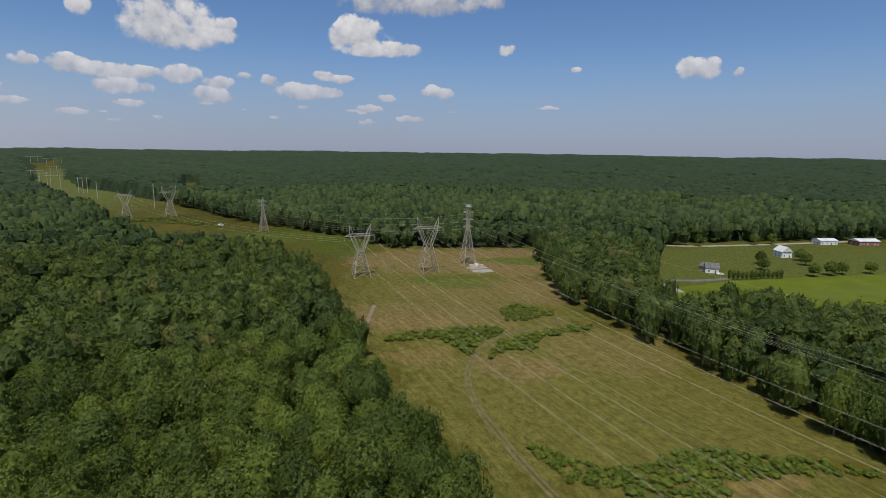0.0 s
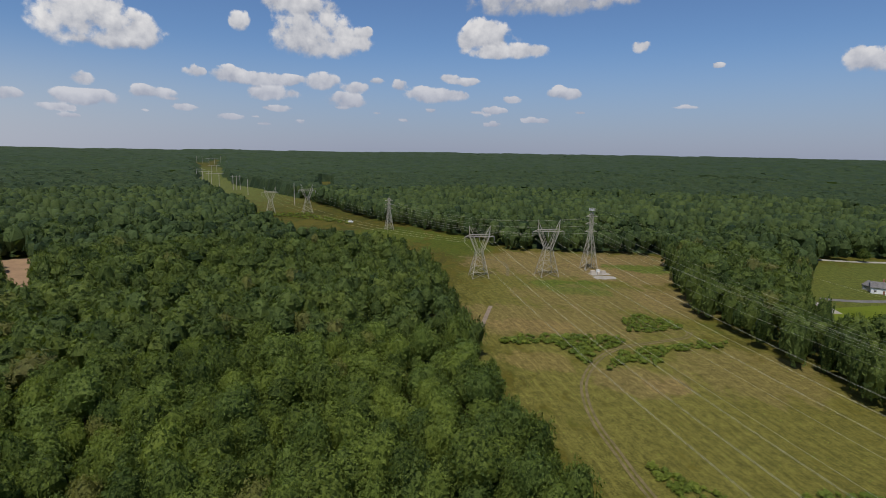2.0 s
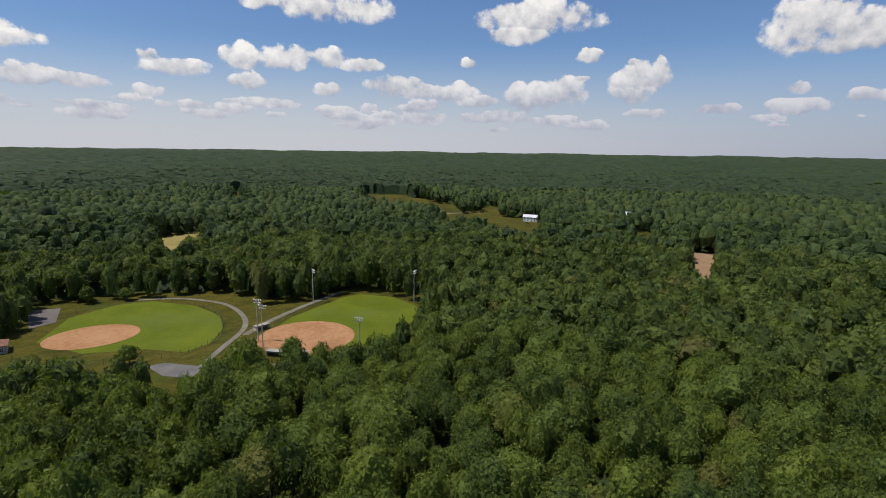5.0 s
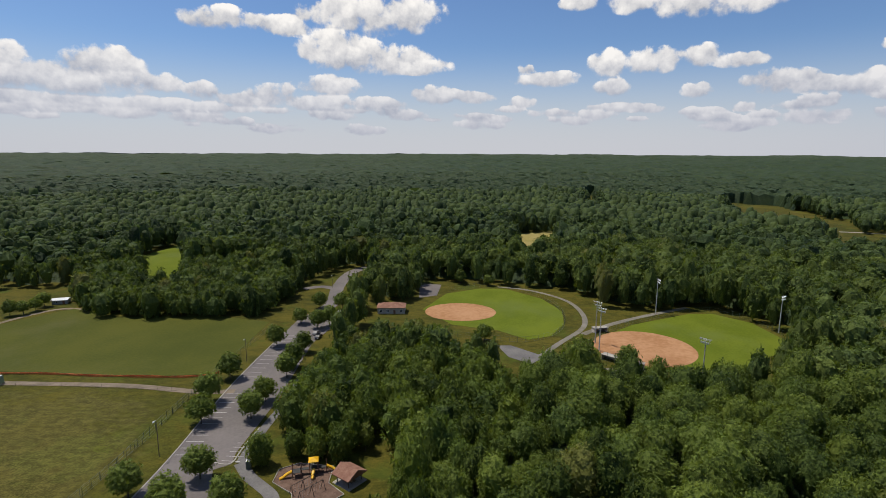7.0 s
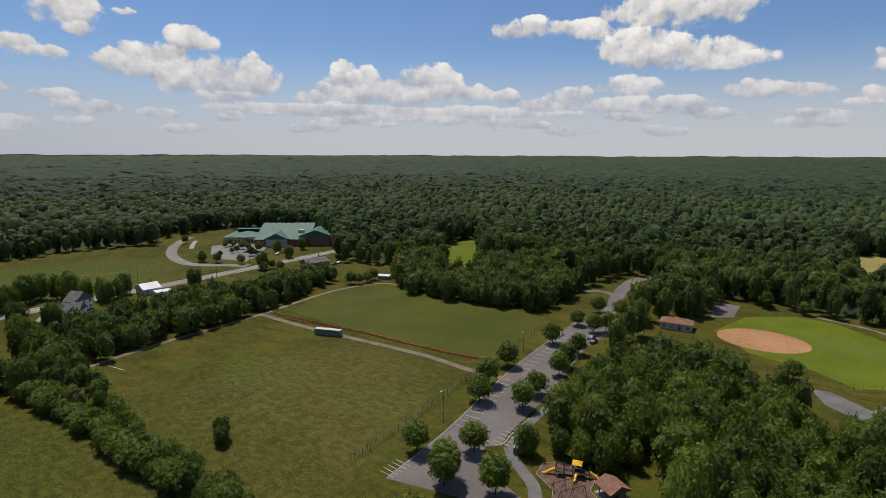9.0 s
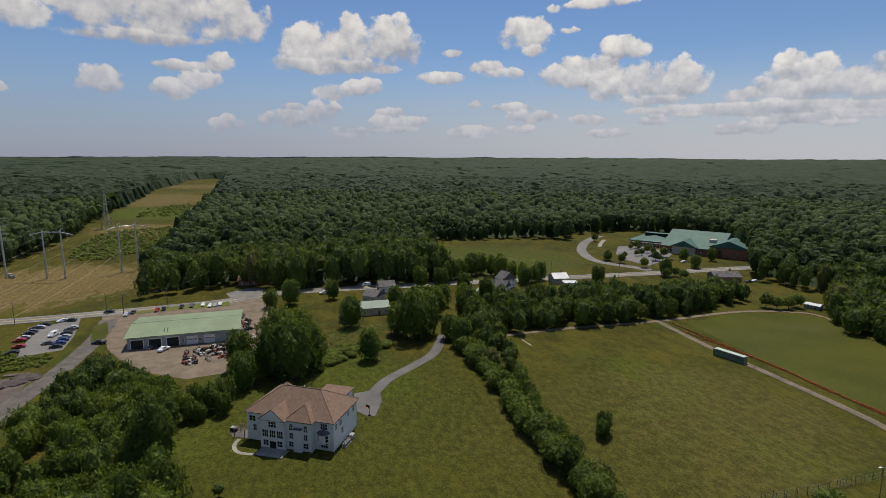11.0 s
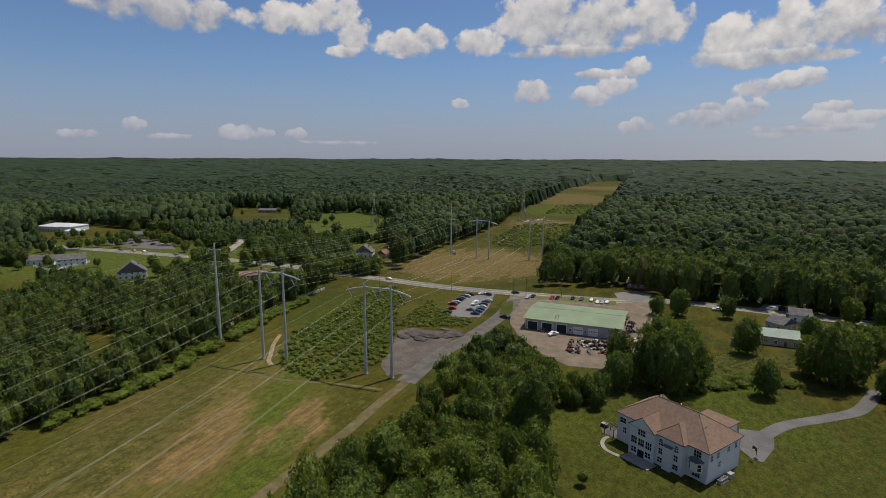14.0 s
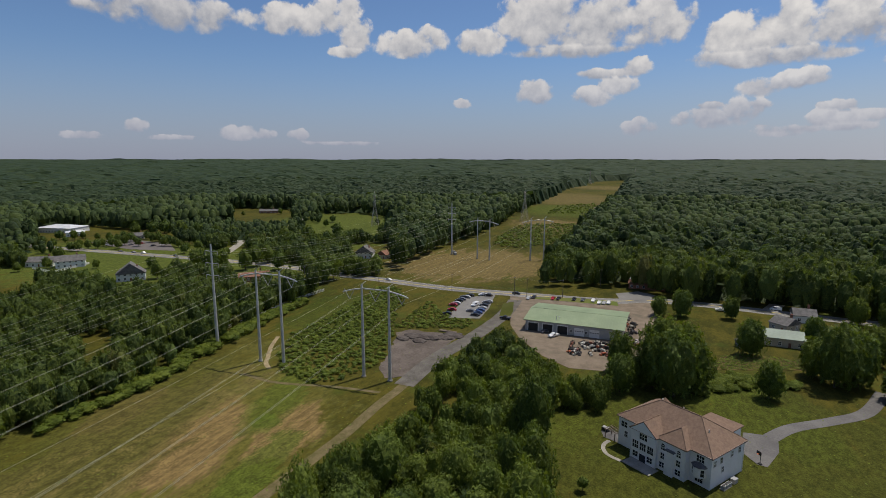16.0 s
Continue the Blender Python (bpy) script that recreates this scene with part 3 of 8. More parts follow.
def tall(px, py):
    stand = np.sin(px / 61 + 0.6) * np.cos(py / 53) + 0.5 * np.sin((px - py) / 29)
    high = 17.3 + np.where(np.hypot(px, py) > 300, 2.6, 1.4) * stand + rng.normal(0, 2.5, len(px))
    for ring, top in LOW_STANDS:
        w = inside(px, py, ring)
        high[w] = top * rng.choice([0.68, 0.85, 1.0, 1.15], w.sum(), p=[0.2, 0.3, 0.35, 0.15]) + rng.normal(0, 0.6, w.sum())
    return high


def in_stand(x, y):
    hit = np.zeros(x.shape, bool)
    for ring, _ in LOW_STANDS:
        hit |= inside(x, y, ring)
    return hit


NEAR = 185.0


def overlooked(px, py):
    """Straight below the camera, and in the sector behind its turn: plain crowns do."""
    r, az = np.hypot(px, py), np.degrees(np.arctan2(-px, py)) % 360
    return (r < 72) | ((az > 274) & (az < 314))


px, py = scatter(NEAR, 6.8)
w = ~in_stand(px, py) & ~at_edge(px, py, 1.6)
px, py = px[w], py[w]
w = overlooked(px, py)
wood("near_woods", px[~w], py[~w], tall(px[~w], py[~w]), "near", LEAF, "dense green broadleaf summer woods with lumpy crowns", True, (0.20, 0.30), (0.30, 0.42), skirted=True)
wood("near_woods", px[w], py[w], tall(px[w], py[w]), "far", LEAF_MID, "dense green broadleaf summer woods with lumpy crowns", False, (0.24, 0.32), skirted=True)
px, py = scatter(400, 7.2, NEAR)
w = ~in_stand(px, py)
px, py = px[w], py[w]
w = overlooked(px, py)
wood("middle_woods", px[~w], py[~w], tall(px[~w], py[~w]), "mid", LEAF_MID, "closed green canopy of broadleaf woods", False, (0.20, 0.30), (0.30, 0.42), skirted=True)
wood("middle_woods", px[w], py[w], tall(px[w], py[w]), "speck", LEAF_MID, "closed green canopy of broadleaf woods", False, (0.26, 0.34), skirted=True)
px, py = scatter(930, 8.0, 400)
w = (np.hypot(px, py) < 550) & ~overlooked(px, py)
wood("far_woods", px[w], py[w], tall(px[w], py[w]), "far", LEAF_FAR_HAZED, "distant green broadleaf woods", False, (0.23, 0.33), (0.30, 0.42), skirted=True)
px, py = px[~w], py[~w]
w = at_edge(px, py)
wood("far_woods", px[w], py[w], tall(px[w], py[w]), "far", LEAF_FAR_HAZED, "distant green broadleaf wood edge", False, (0.24, 0.34), (0.30, 0.42), skirted=True)
wood("far_woods", px[~w], py[~w], tall(px[~w], py[~w]), "speck", LEAF_FAR_HAZED, "distant green broadleaf woods", False, (0.24, 0.34), (0.30, 0.42))
px, py = scatter(520, 5.5)
w = in_stand(px, py) & (np.hypot(px, py) < NEAR) & ~at_edge(px, py, 1.5)
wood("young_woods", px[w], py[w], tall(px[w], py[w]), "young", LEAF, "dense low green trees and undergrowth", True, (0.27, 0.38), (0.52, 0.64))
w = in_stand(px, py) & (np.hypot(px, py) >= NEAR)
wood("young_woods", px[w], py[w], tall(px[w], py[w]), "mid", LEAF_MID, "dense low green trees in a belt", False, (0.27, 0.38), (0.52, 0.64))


def undergrowth():
    """Shrubs and saplings that close the woods below their crowns."""
    radii = [85.0]
    while radii[-1] < 935:
        radii.append(radii[-1] * 1.02)
    x, y, quads = polar(np.array(radii), 0.9)
    x += rng.uniform(-0.3, 0.3, x.shape) * np.hypot(x, y) * 0.011
    y += rng.uniform(-0.3, 0.3, x.shape) * np.hypot(x, y) * 0.011
    far_off = np.clip((np.hypot(x, y) - 170) / 200, 0, 1)
    h = 3.0 + 3.5 * far_off + rng.uniform(0, 1, x.shape) * 2.5
    h = np.where(in_stand(x, y), 1.5 + rng.uniform(0, 2, x.shape), h)
    h = np.where(in_opening(x, y) | at_edge(x, y, 8.0) | at_edge(x, y, 15.0), -2.5, h)
    tagged(new("undergrowth", from_arrays("undergrowth", np.stack([x, y, rise(x, y) + h], -1).reshape(-1, 3), quads, LEAF_FAR_HAZED, True, rng.uniform(0, 0.6, x.size))),
           "green undergrowth below the woodland crowns", "undergrowth", kind="stuff")


undergrowth()


def weeds(rings, gap, label):
    """Low tufts and seedlings scattered over rough grass."""
    X, Y = [], []
    for ring in rings:
        xs, ys = [q[0] for q in ring], [q[1] for q in ring]
        gx, gy = np.meshgrid(np.arange(max(-420, min(xs)), min(420, max(xs)), gap), np.arange(max(-420, min(ys)), min(420, max(ys)), gap))
        gx, gy = (gx + rng.uniform(-0.5, 0.5, gx.shape) * gap).ravel(), (gy + rng.uniform(-0.5, 0.5, gy.shape) * gap).ravel()
        thin = np.sin(gx / 9.0 + 1.0) * np.cos(gy / 7.0) + 0.6 * np.sin((gx + gy) / 23.0)
        keep = inside(gx, gy, ring) & (rng.uniform(-1.2, 1.2, gx.shape) < thin)
        X.append(gx[keep])
        Y.append(gy[keep])
    X, Y = np.concatenate(X), np.concatenate(Y)
    wood("weeds", X, Y, rng.uniform(0.06, 0.22, len(X)), "tuft", SHRUB, label, False, (0.7, 1.6), (0.6, 0.9))


weeds((NORTH_CORRIDOR, SOUTH_CORRIDOR, HOUSE_LAWN), 2.8, "scattered low green weeds in rough grass")

# the endless canopy behind
for start, end, grow, step in ((900.0, 1500.0, 1.0056, 0.40), (1497.0, 4800.0, 1.0095, 0.58)):
    radii = [start]
    while radii[-1] < end:
        radii.append(radii[-1] * grow)
    x, y, quads = polar(np.array(radii), step)
    x += rng.uniform(-0.4, 0.4, x.shape) * np.hypot(x, y) * (grow - 1)
    y += rng.uniform(-0.4, 0.4, x.shape) * np.hypot(x, y) * (grow - 1)
    h = 11.5 + 2.5 * np.sin(x / 67) * np.cos(y / 59) + rng.uniform(0, 1, x.shape) ** 0.9 * 9.0
    h = np.where(in_opening(x, y), -3.0, h)
    tint = rng.uniform(0, 1, x.shape)
    tagged(new("distant_canopy", from_arrays("distant_canopy", np.stack([x, y, rise(x, y) + h], -1).reshape(-1, 3), quads, CANOPY_HAZED, False, tint.ravel())),
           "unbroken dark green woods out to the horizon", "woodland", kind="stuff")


# ---- building blocks ----
def thing(name, label, category, m=None, group="", kind=""):
    ob = tagged(new(name), label, category, group, kind)
    ob.empty_display_size = 0.5
    if m is not None:
        ob.matrix_basis = m
    return ob


def mesh_of(bm, name, material):
    bmesh.ops.recalc_face_normals(bm, faces=bm.faces)
    me = bpy.data.meshes.new(name)
    bm.to_mesh(me)
    bm.free()
    me.materials.append(material)
    return me


def part(name, bm, material, parent, label="", m=None):
    """One mesh under a thing or a part; bm may be a bmesh or a mesh to share."""
    me = bm if isinstance(bm, bpy.types.Mesh) else mesh_of(bm, name, material)
    ob = new(name, me)
    ob.parent = parent
    if m is not None:
        ob.matrix_basis = m
    return tagged(ob, label)


def box(bm, sx, sy, sz, x=0, y=0, z=0, turn=0, taper=1.0):
    """A block standing on z, its top drawn in by taper."""
    c, s = math.cos(radians(turn)), math.sin(radians(turn))
    v = []
    for h, k in ((0, 1.0), (sz, taper)):
        for a, b in ((-1, -1), (1, -1), (1, 1), (-1, 1)):
            px, py = a * sx / 2 * k, b * sy / 2 * k
            v.append(bm.verts.new((x + px * c - py * s, y + px * s + py * c, z + h)))
    for f in ((3, 2, 1, 0), (4, 5, 6, 7), (0, 1, 5, 4), (1, 2, 6, 5), (2, 3, 7, 6), (3, 0, 4, 7)):
        bm.faces.new([v[i] for i in f])
    return bm


def boxed(*args, **kw):
    return box(bmesh.new(), *args, **kw)


def strut(bm, a, b, r, r2=None, sides=4):
    """A bar from a to b."""
    a, b = Vector(a), Vector(b)
    d = (b - a).normalized()
    u = d.cross(Vector((0, 0, 1)) if abs(d.z) < 0.95 else Vector((1, 0, 0))).normalized()
    w = d.cross(u)
    rings = []
    for p, q in ((a, r), (b, r2 or r)):
        rings.append([bm.verts.new(p + (u * math.cos(t) + w * math.sin(t)) * q) for t in (2 * math.pi * i / sides + math.pi / sides for i in range(sides))])
    for i in range(sides):
        j = (i + 1) % sides
        bm.faces.new((rings[0][i], rings[0][j], rings[1][j], rings[1][i]))
    bm.faces.new(rings[0][::-1])
    bm.faces.new(rings[1])
    return bm


def pipe(points, r, sides=6, r2=None):
    """A bent tube through points, of one skin."""
    bm, n = bmesh.new(), len(points) - 1
    p = [Vector(q) for q in points]
    rings = []
    for i, q in enumerate(p):
        d = (p[min(i + 1, n)] - p[max(i - 1, 0)]).normalized()
        u = d.cross(Vector((0, 0, 1)) if abs(d.z) < 0.95 else Vector((1, 0, 0))).normalized()
        w, k = d.cross(u), r + ((r2 or r) - r) * i / n
        rings.append([bm.verts.new(q + (u * math.cos(t) + w * math.sin(t)) * k) for t in (2 * math.pi * j / sides + math.pi / sides for j in range(sides))])
    for a, b in zip(rings, rings[1:]):
        for i in range(sides):
            j = (i + 1) % sides
            bm.faces.new((a[i], a[j], b[j], b[i]))
    bm.faces.new(rings[0][::-1])
    bm.faces.new(rings[-1])
    return bm


def lathe(profile, sides=12):
    """A turned body from (radius, height) pairs."""
    bm = bmesh.new()
    rings = [[bm.verts.new((r * math.cos(2 * math.pi * i / sides), r * math.sin(2 * math.pi * i / sides), z)) for i in range(sides)] for r, z in profile]
    for a, b in zip(rings, rings[1:]):
        for i in range(sides):
            j = (i + 1) % sides
            bm.faces.new((a[i], a[j], b[j], b[i]))
    bm.faces.new(rings[0][::-1])
    bm.faces.new(rings[-1])
    return bm


def slab(ring, z0, z1):
    """A flat sheet with an edge, from its outline."""
    bm = bmesh.new()
    low, top = [bm.verts.new((x, y, z0)) for x, y in ring], [bm.verts.new((x, y, z1)) for x, y in ring]
    f = bm.faces.new(top)
    bmesh.ops.triangulate(bm, faces=[f])
    for i in range(len(ring)):
        j = (i + 1) % len(ring)
        bm.faces.new((low[i], low[j], top[j], top[i]))
    return bm


def ragged(ring, step=2.0, amount=0.8):
    """An outline with an uneven, grown-over edge."""
    out, n = [], len(ring)
    for i in range(n):
        a, b = Vector(ring[i]), Vector(ring[(i + 1) % n])
        k = max(1, int((b - a).length / step))
        side = Vector((b.y - a.y, a.x - b.x)).normalized()
        for j in range(k):
            p = a.lerp(b, j / k)
            q = noise.noise(Vector((p.x * 0.23, p.y * 0.23, 3.1))) + 0.6 * noise.noise(Vector((p.x * 0.7, p.y * 0.7, 8.4)))
            p = p + side * q * amount * 2.0
            out.append((p.x, p.y))
    return out


def smooth_line(pts, steps=6):
    out, n = [], len(pts)
    for i in range(n - 1):
        p0, p1, p2, p3 = (np.array(pts[k]) for k in (max(i - 1, 0), i, i + 1, min(i + 2, n - 1)))
        for t in np.arange(steps) / steps:
            out.append(0.5 * (2 * p1 + (p2 - p0) * t + (2 * p0 - 5 * p1 + 4 * p2 - p3) * t * t + (3 * p1 - p0 - 3 * p2 + p3) * t ** 3))
    return np.array(out + [np.array(pts[-1], float)])


def ribbon(pts, width, z0, z1, offset=0.0):
    """A road or path: a raised strip along a smooth line."""
    p = smooth_line(pts)
    d = np.gradient(p, axis=0)
    d /= np.linalg.norm(d, axis=1)[:, None] + 1e-9
    side = np.stack([-d[:, 1], d[:, 0]], 1)
    bm, rows = bmesh.new(), []
    for q, s in zip(p, side):
        base = float(rise(q[0], q[1]))
        a, b = q + s * (offset + width / 2), q + s * (offset - width / 2)
        rows.append([bm.verts.new((*a, base + z0)), bm.verts.new((*a, base + z1)), bm.verts.new((*b, base + z1)), bm.verts.new((*b, base + z0))])
    for r, t in zip(rows, rows[1:]):
        for i in range(3):
            bm.faces.new((r[i], r[i + 1], t[i + 1], t[i]))
    return bm


def oval(x, y, a, b, turn, n=40, start=0, end=360):
    c, s = math.cos(radians(turn)), math.sin(radians(turn))
    out = []
    for i in range(n):
        t = radians(start + (end - start) * i / (n if end - start >= 360 else n - 1))
        u, v = a * math.cos(t), b * math.sin(t)
        out.append((x + u * c - v * s, y + u * s + v * c))
    return out


def along(a, b, z=0.0):
    """The pose at a whose x axis points to b, and the distance."""
    return pose(a[0], a[1], z, 0, 0, math.degrees(math.atan2(b[1] - a[1], b[0] - a[0]))), math.hypot(b[0] - a[0], b[1] - a[1])


def structure(name, bm, material, label, category):
    return tagged(new(name, mesh_of(bm, name, material)), label, category, kind="structure")


ROAD = surface("worn_road", (0.155, 0.15, 0.143), (0.21, 0.203, 0.192), 0.08, 0.85, 12, relief=0.15, dirt=(0.13, 0.125, 0.12), where="world")
LOT = surface("car_park_asphalt", (0.112, 0.100, 0.097), (0.155, 0.138, 0.132), 0.06, 0.85, 18, relief=0.15, dirt=(0.095, 0.087, 0.082), where="world")
PAINT = surface("road_paint", (0.33, 0.32, 0.31), (0.46, 0.45, 0.43), 2.0, 0.7, 5, relief=0, where="world")
YELLOW_PAINT = surface("yellow_paint", (0.45, 0.33, 0.06), (0.55, 0.42, 0.10), 2.0, 0.7, 5, relief=0, where="world")
YARD_GRAVEL = surface("dark_gravel", (0.085, 0.078, 0.070), (0.150, 0.138, 0.122), 0.2, 0.95, 10, relief=0.5, dist=0.03, dirt=(0.10, 0.085, 0.06), where="world")
PATH_GREY = surface("path_asphalt", (0.125, 0.115, 0.095), (0.185, 0.172, 0.145), 0.2, 0.9, 10, relief=0.2, dirt=(0.12, 0.105, 0.07), where="world")
TRACK = surface("dirt_track", (0.085, 0.075, 0.028), (0.165, 0.130, 0.070), 0.35, 0.95, 6, relief=0.4, dirt=(0.085, 0.083, 0.025), where="world")
BARE_SAND = surface("bare_sand", (0.17, 0.135, 0.075), (0.34, 0.27, 0.165), 0.5, 0.95, 6, relief=0.4, where="world")
SPOIL_FLAT = surface("dusty_spoil", (0.085, 0.07, 0.06), (0.15, 0.125, 0.108), 0.12, 0.95, 9, relief=0.5, dist=0.05, dirt=(0.07, 0.058, 0.05), where="world")
SPOIL = surface("dark_spoil", (0.055, 0.045, 0.042), (0.11, 0.095, 0.085), 0.2, 0.95, 8, relief=0.7, dist=0.1, where="world")
TURF = surface("mown_turf", (0.074, 0.100, 0.006), (0.104, 0.130, 0.011), 0.05, 0.95, 20, relief=0.4, dist=0.05, dirt=(0.095, 0.12, 0.025), where="world")
FIELD = surface("field_turf", (0.046, 0.055, 0.008), (0.068, 0.072, 0.011), 0.03, 0.95, 30, relief=0.4, dist=0.05, dirt=(0.08, 0.08, 0.03), where="world")
LAWN = surface("rough_lawn", (0.085, 0.115, 0.024), (0.125, 0.14, 0.036), 0.04, 0.95, 22, relief=0.4, dist=0.05, dirt=(0.15, 0.135, 0.055), where="world")
MULCH = surface("brown_mulch", (0.085, 0.052, 0.038), (0.145, 0.095, 0.072), 0.6, 0.95, 8, relief=0.5, where="world")
SIDING = surface("pale_siding", (0.78, 0.775, 0.76), (0.85, 0.845, 0.83), 0.3, 0.6, 10, relief=0.1)
WHITE = surface("white_paint", (0.72, 0.72, 0.70), (0.82, 0.82, 0.80), 0.5, 0.5, 8, relief=0.1)
BRICK = surface("red_brick", (0.22, 0.10, 0.07), (0.32, 0.16, 0.11), 1.2, 0.9, 6, relief=0.3)
STUCCO = surface("tan_stucco", (0.42, 0.37, 0.31), (0.52, 0.47, 0.40), 0.6, 0.9, 9)
SHINGLE = surface("brown_shingles", (0.165, 0.112, 0.083), (0.235, 0.160, 0.118), 1.4, 0.9, 12, relief=0.4, dist=0.03, dirt=(0.165, 0.115, 0.09))
GREY_SHINGLE = surface("grey_shingles", (0.10, 0.095, 0.095), (0.17, 0.165, 0.16), 0.5, 0.9, 10, relief=0.4, dist=0.03)
BROWN_ROOF = surface("rust_brown_roof", (0.17, 0.085, 0.06), (0.25, 0.14, 0.10), 0.5, 0.85, 9, relief=0.3)
DULL_ROOF = surface("dull_green_metal", (0.12, 0.17, 0.13), (0.17, 0.225, 0.18), 0.12, 0.6, 9, relief=0.1, dirt=(0.12, 0.15, 0.12))
BED = surface("garden_soil", (0.085, 0.080, 0.022), (0.165, 0.115, 0.045), 0.5, 0.95, 6, relief=0.5, where="world")
FASCIA = plain("beige_fascia", (0.40, 0.37, 0.33), 0.6)
GREEN_ROOF = surface("pale_green_metal", (0.150, 0.205, 0.108), (0.200, 0.258, 0.145), 0.12, 0.6, 9, relief=0.1, dirt=(0.135, 0.178, 0.098))
TEAL_ROOF = surface("teal_metal_roof", (0.030, 0.092, 0.070), (0.052, 0.130, 0.102), 0.15, 0.7, 9, relief=0.1)
PALE_ROOF = surface("pale_metal_roof", (0.50, 0.51, 0.53), (0.62, 0.63, 0.64), 0.2, 0.45, 9, relief=0.1)
GLASS = plain("dark_window_glass", (0.025, 0.03, 0.036), 0.08)
DARK = plain("dark_band_and_bay_shade", (0.02, 0.019, 0.018), 0.8)
STEEL = surface("galvanised_steel", (0.42, 0.43, 0.44), (0.55, 0.56, 0.57), 0.4, 0.45, 8, 0.3, 0.1)
RUSTY = surface("weathered_lattice_steel", (0.32, 0.295, 0.235), (0.46, 0.43, 0.36), 0.4, 0.6, 8, 0.2, 0.1)
TIMBER = surface("weathered_pole_wood", (0.13, 0.10, 0.075), (0.22, 0.18, 0.14), 0.8, 0.9, 6)
WIRE = plain("aluminium_wire", (0.42, 0.42, 0.31), 0.85)
BLACK = plain("black_rubber", (0.02, 0.02, 0.02), 0.7)
ORANGE = surface("orange_mesh", (0.55, 0.12, 0.03), (0.70, 0.20, 0.05), 1.0, 0.8, 6)
YELLOW = plain("yellow_plastic", (0.75, 0.42, 0.02), 0.35)
GREY = plain("grey_paint", (0.3, 0.3, 0.3), 0.5)
DUSK = surface("dusky_green_steel", (0.05, 0.075, 0.06), (0.08, 0.11, 0.09), 0.6, 0.5, 8)

# ---- roads and paths ----
MAIN_ROAD = [(611.3, -58), (533.5, -98.6), (445.9, -143.8), (369.2, -180.5), (304.8, -198.9), (271.5, -210.2), (228, -223.9), (184.8, -245.3), (144.3, -268)] + [(130.7, -283.8), (101.5, -298.7), (57.4, -313.2), (3.4, -332.7), (-43.9, -347.5), (-106.4, -368.3), (-166.4, -389.9), (-217, -407.6)]
road = structure("road", ribbon(MAIN_ROAD, 10.5, -0.1, 0.06), ROAD, "pale worn asphalt road with yellow centre lines", "road")
part("centre_line", ribbon(MAIN_ROAD, 0.3, 0.06, 0.075, 0.25), YELLOW_PAINT, road, "yellow centre line")
part("centre_line", ribbon(MAIN_ROAD, 0.3, 0.06, 0.075, -0.25), YELLOW_PAINT, road, "yellow centre line")
part("edge_line", ribbon(MAIN_ROAD, 0.2, 0.06, 0.075, 4.4), PAINT, road, "white edge line")
part("edge_line", ribbon(MAIN_ROAD, 0.2, 0.06, 0.075, -4.4), PAINT, road, "white edge line")
structure("side_road", ribbon([(405.5, -149.9), (434.7, -175.8), (484.5, -210.9), (498.8, -210.6)], 7, -0.1, 0.07), CONCRETE, "pale concrete side road", "road")
structure("side_road", ribbon([(562.5, -301.5), (602.2, -342.4), (698, -408.6), (735, -448.4)], 6, -0.1, 0.07), CONCRETE, "pale concrete side road", "road")
structure("side_road", ribbon([(77.3, -309.6), (78.4, -329), (82.3, -354.2)], 7, -0.1, 0.09), CONCRETE, "pale side road leading into the trees", "road")
structure("park_road", ribbon([(-310.4, -193.3), (-289.8, -193.4), (-257, -180.3), (-224.3, -161.9), (-196.4, -156.8)], 7.5, -0.1, 0.07), LOT, "grey asphalt road into the car park", "road")
structure("park_road", ribbon([(-243.7, -194.6), (-252.2, -188.5), (-251.4, -176.3)], 5.5, -0.1, 0.075), LOT, "grey asphalt side lane", "road")

CAR_PARK = [(-59.9, -104.7), (-87.4, -115.2), (-130, -135.3), (-178.7, -154.2), (-197.6, -161.3), (-213.1, -159.1), (-216.9, -149.5), (-193.5, -139.6), (-172.8, -134.9), (-154.8, -126.4), (-126.5, -113), (-97.7, -102.2), (-92.6, -99.1), (-89, -101.4), (-82.2, -95.3), (-81.6, -84.8), (-81.1, -77.9)] + [(-62, -88), (-82, -68)]
lot = structure("car_park", slab(CAR_PARK, -0.1, 0.05), LOT, "grey asphalt car park with faded white bays", "car park")
for ax, ay, bx, by, n in ((-88.1, -115.4, -124.2, -132.2, 12), (-133.2, -135.6, -177.5, -153.1, 12), (-91.7, -102.6, -101.9, -106.1, 5), (-68.4, -105.1, -61.1, -103.2, 5)):
    m, run = along((ax, ay), (bx, by), 0.05)
    for i in range(n):
        part("bay_line", boxed(0.14, 4.8, 0.015), PAINT, lot, "", m @ pose(run * (i + 0.5) / n, -2.9, 0))
for pts in ([(-60.6, -104.6), (-87.4, -115.2), (-130, -135.3), (-178.7, -154.2)], [(-91.3, -104), (-92.8, -99.4), (-99.8, -102.1), (-109.8, -105.5)]):
    part("kerb", ribbon(pts, 0.35, 0.0, 0.17), CONCRETE, lot, "pale concrete kerb")

structure("field_path", ribbon([(-1.9, -226.5), (-30.5, -240.5), (-79.5, -258), (-126.1, -278.9), (-158.6, -280.1), (-164.6, -265.8)], 2.6, -0.1, 0.05), GRAVEL, "pale gravel path along the field", "path")
structure("field_path", ribbon([(-79.3, -259.2), (-90.7, -223.6), (-103, -192.7), (-113.6, -165.6), (-119.6, -141.7), (-125.1, -129.9)], 3.0, -0.1, 0.055), GRAVEL, "pale gravel path between two fields", "path")
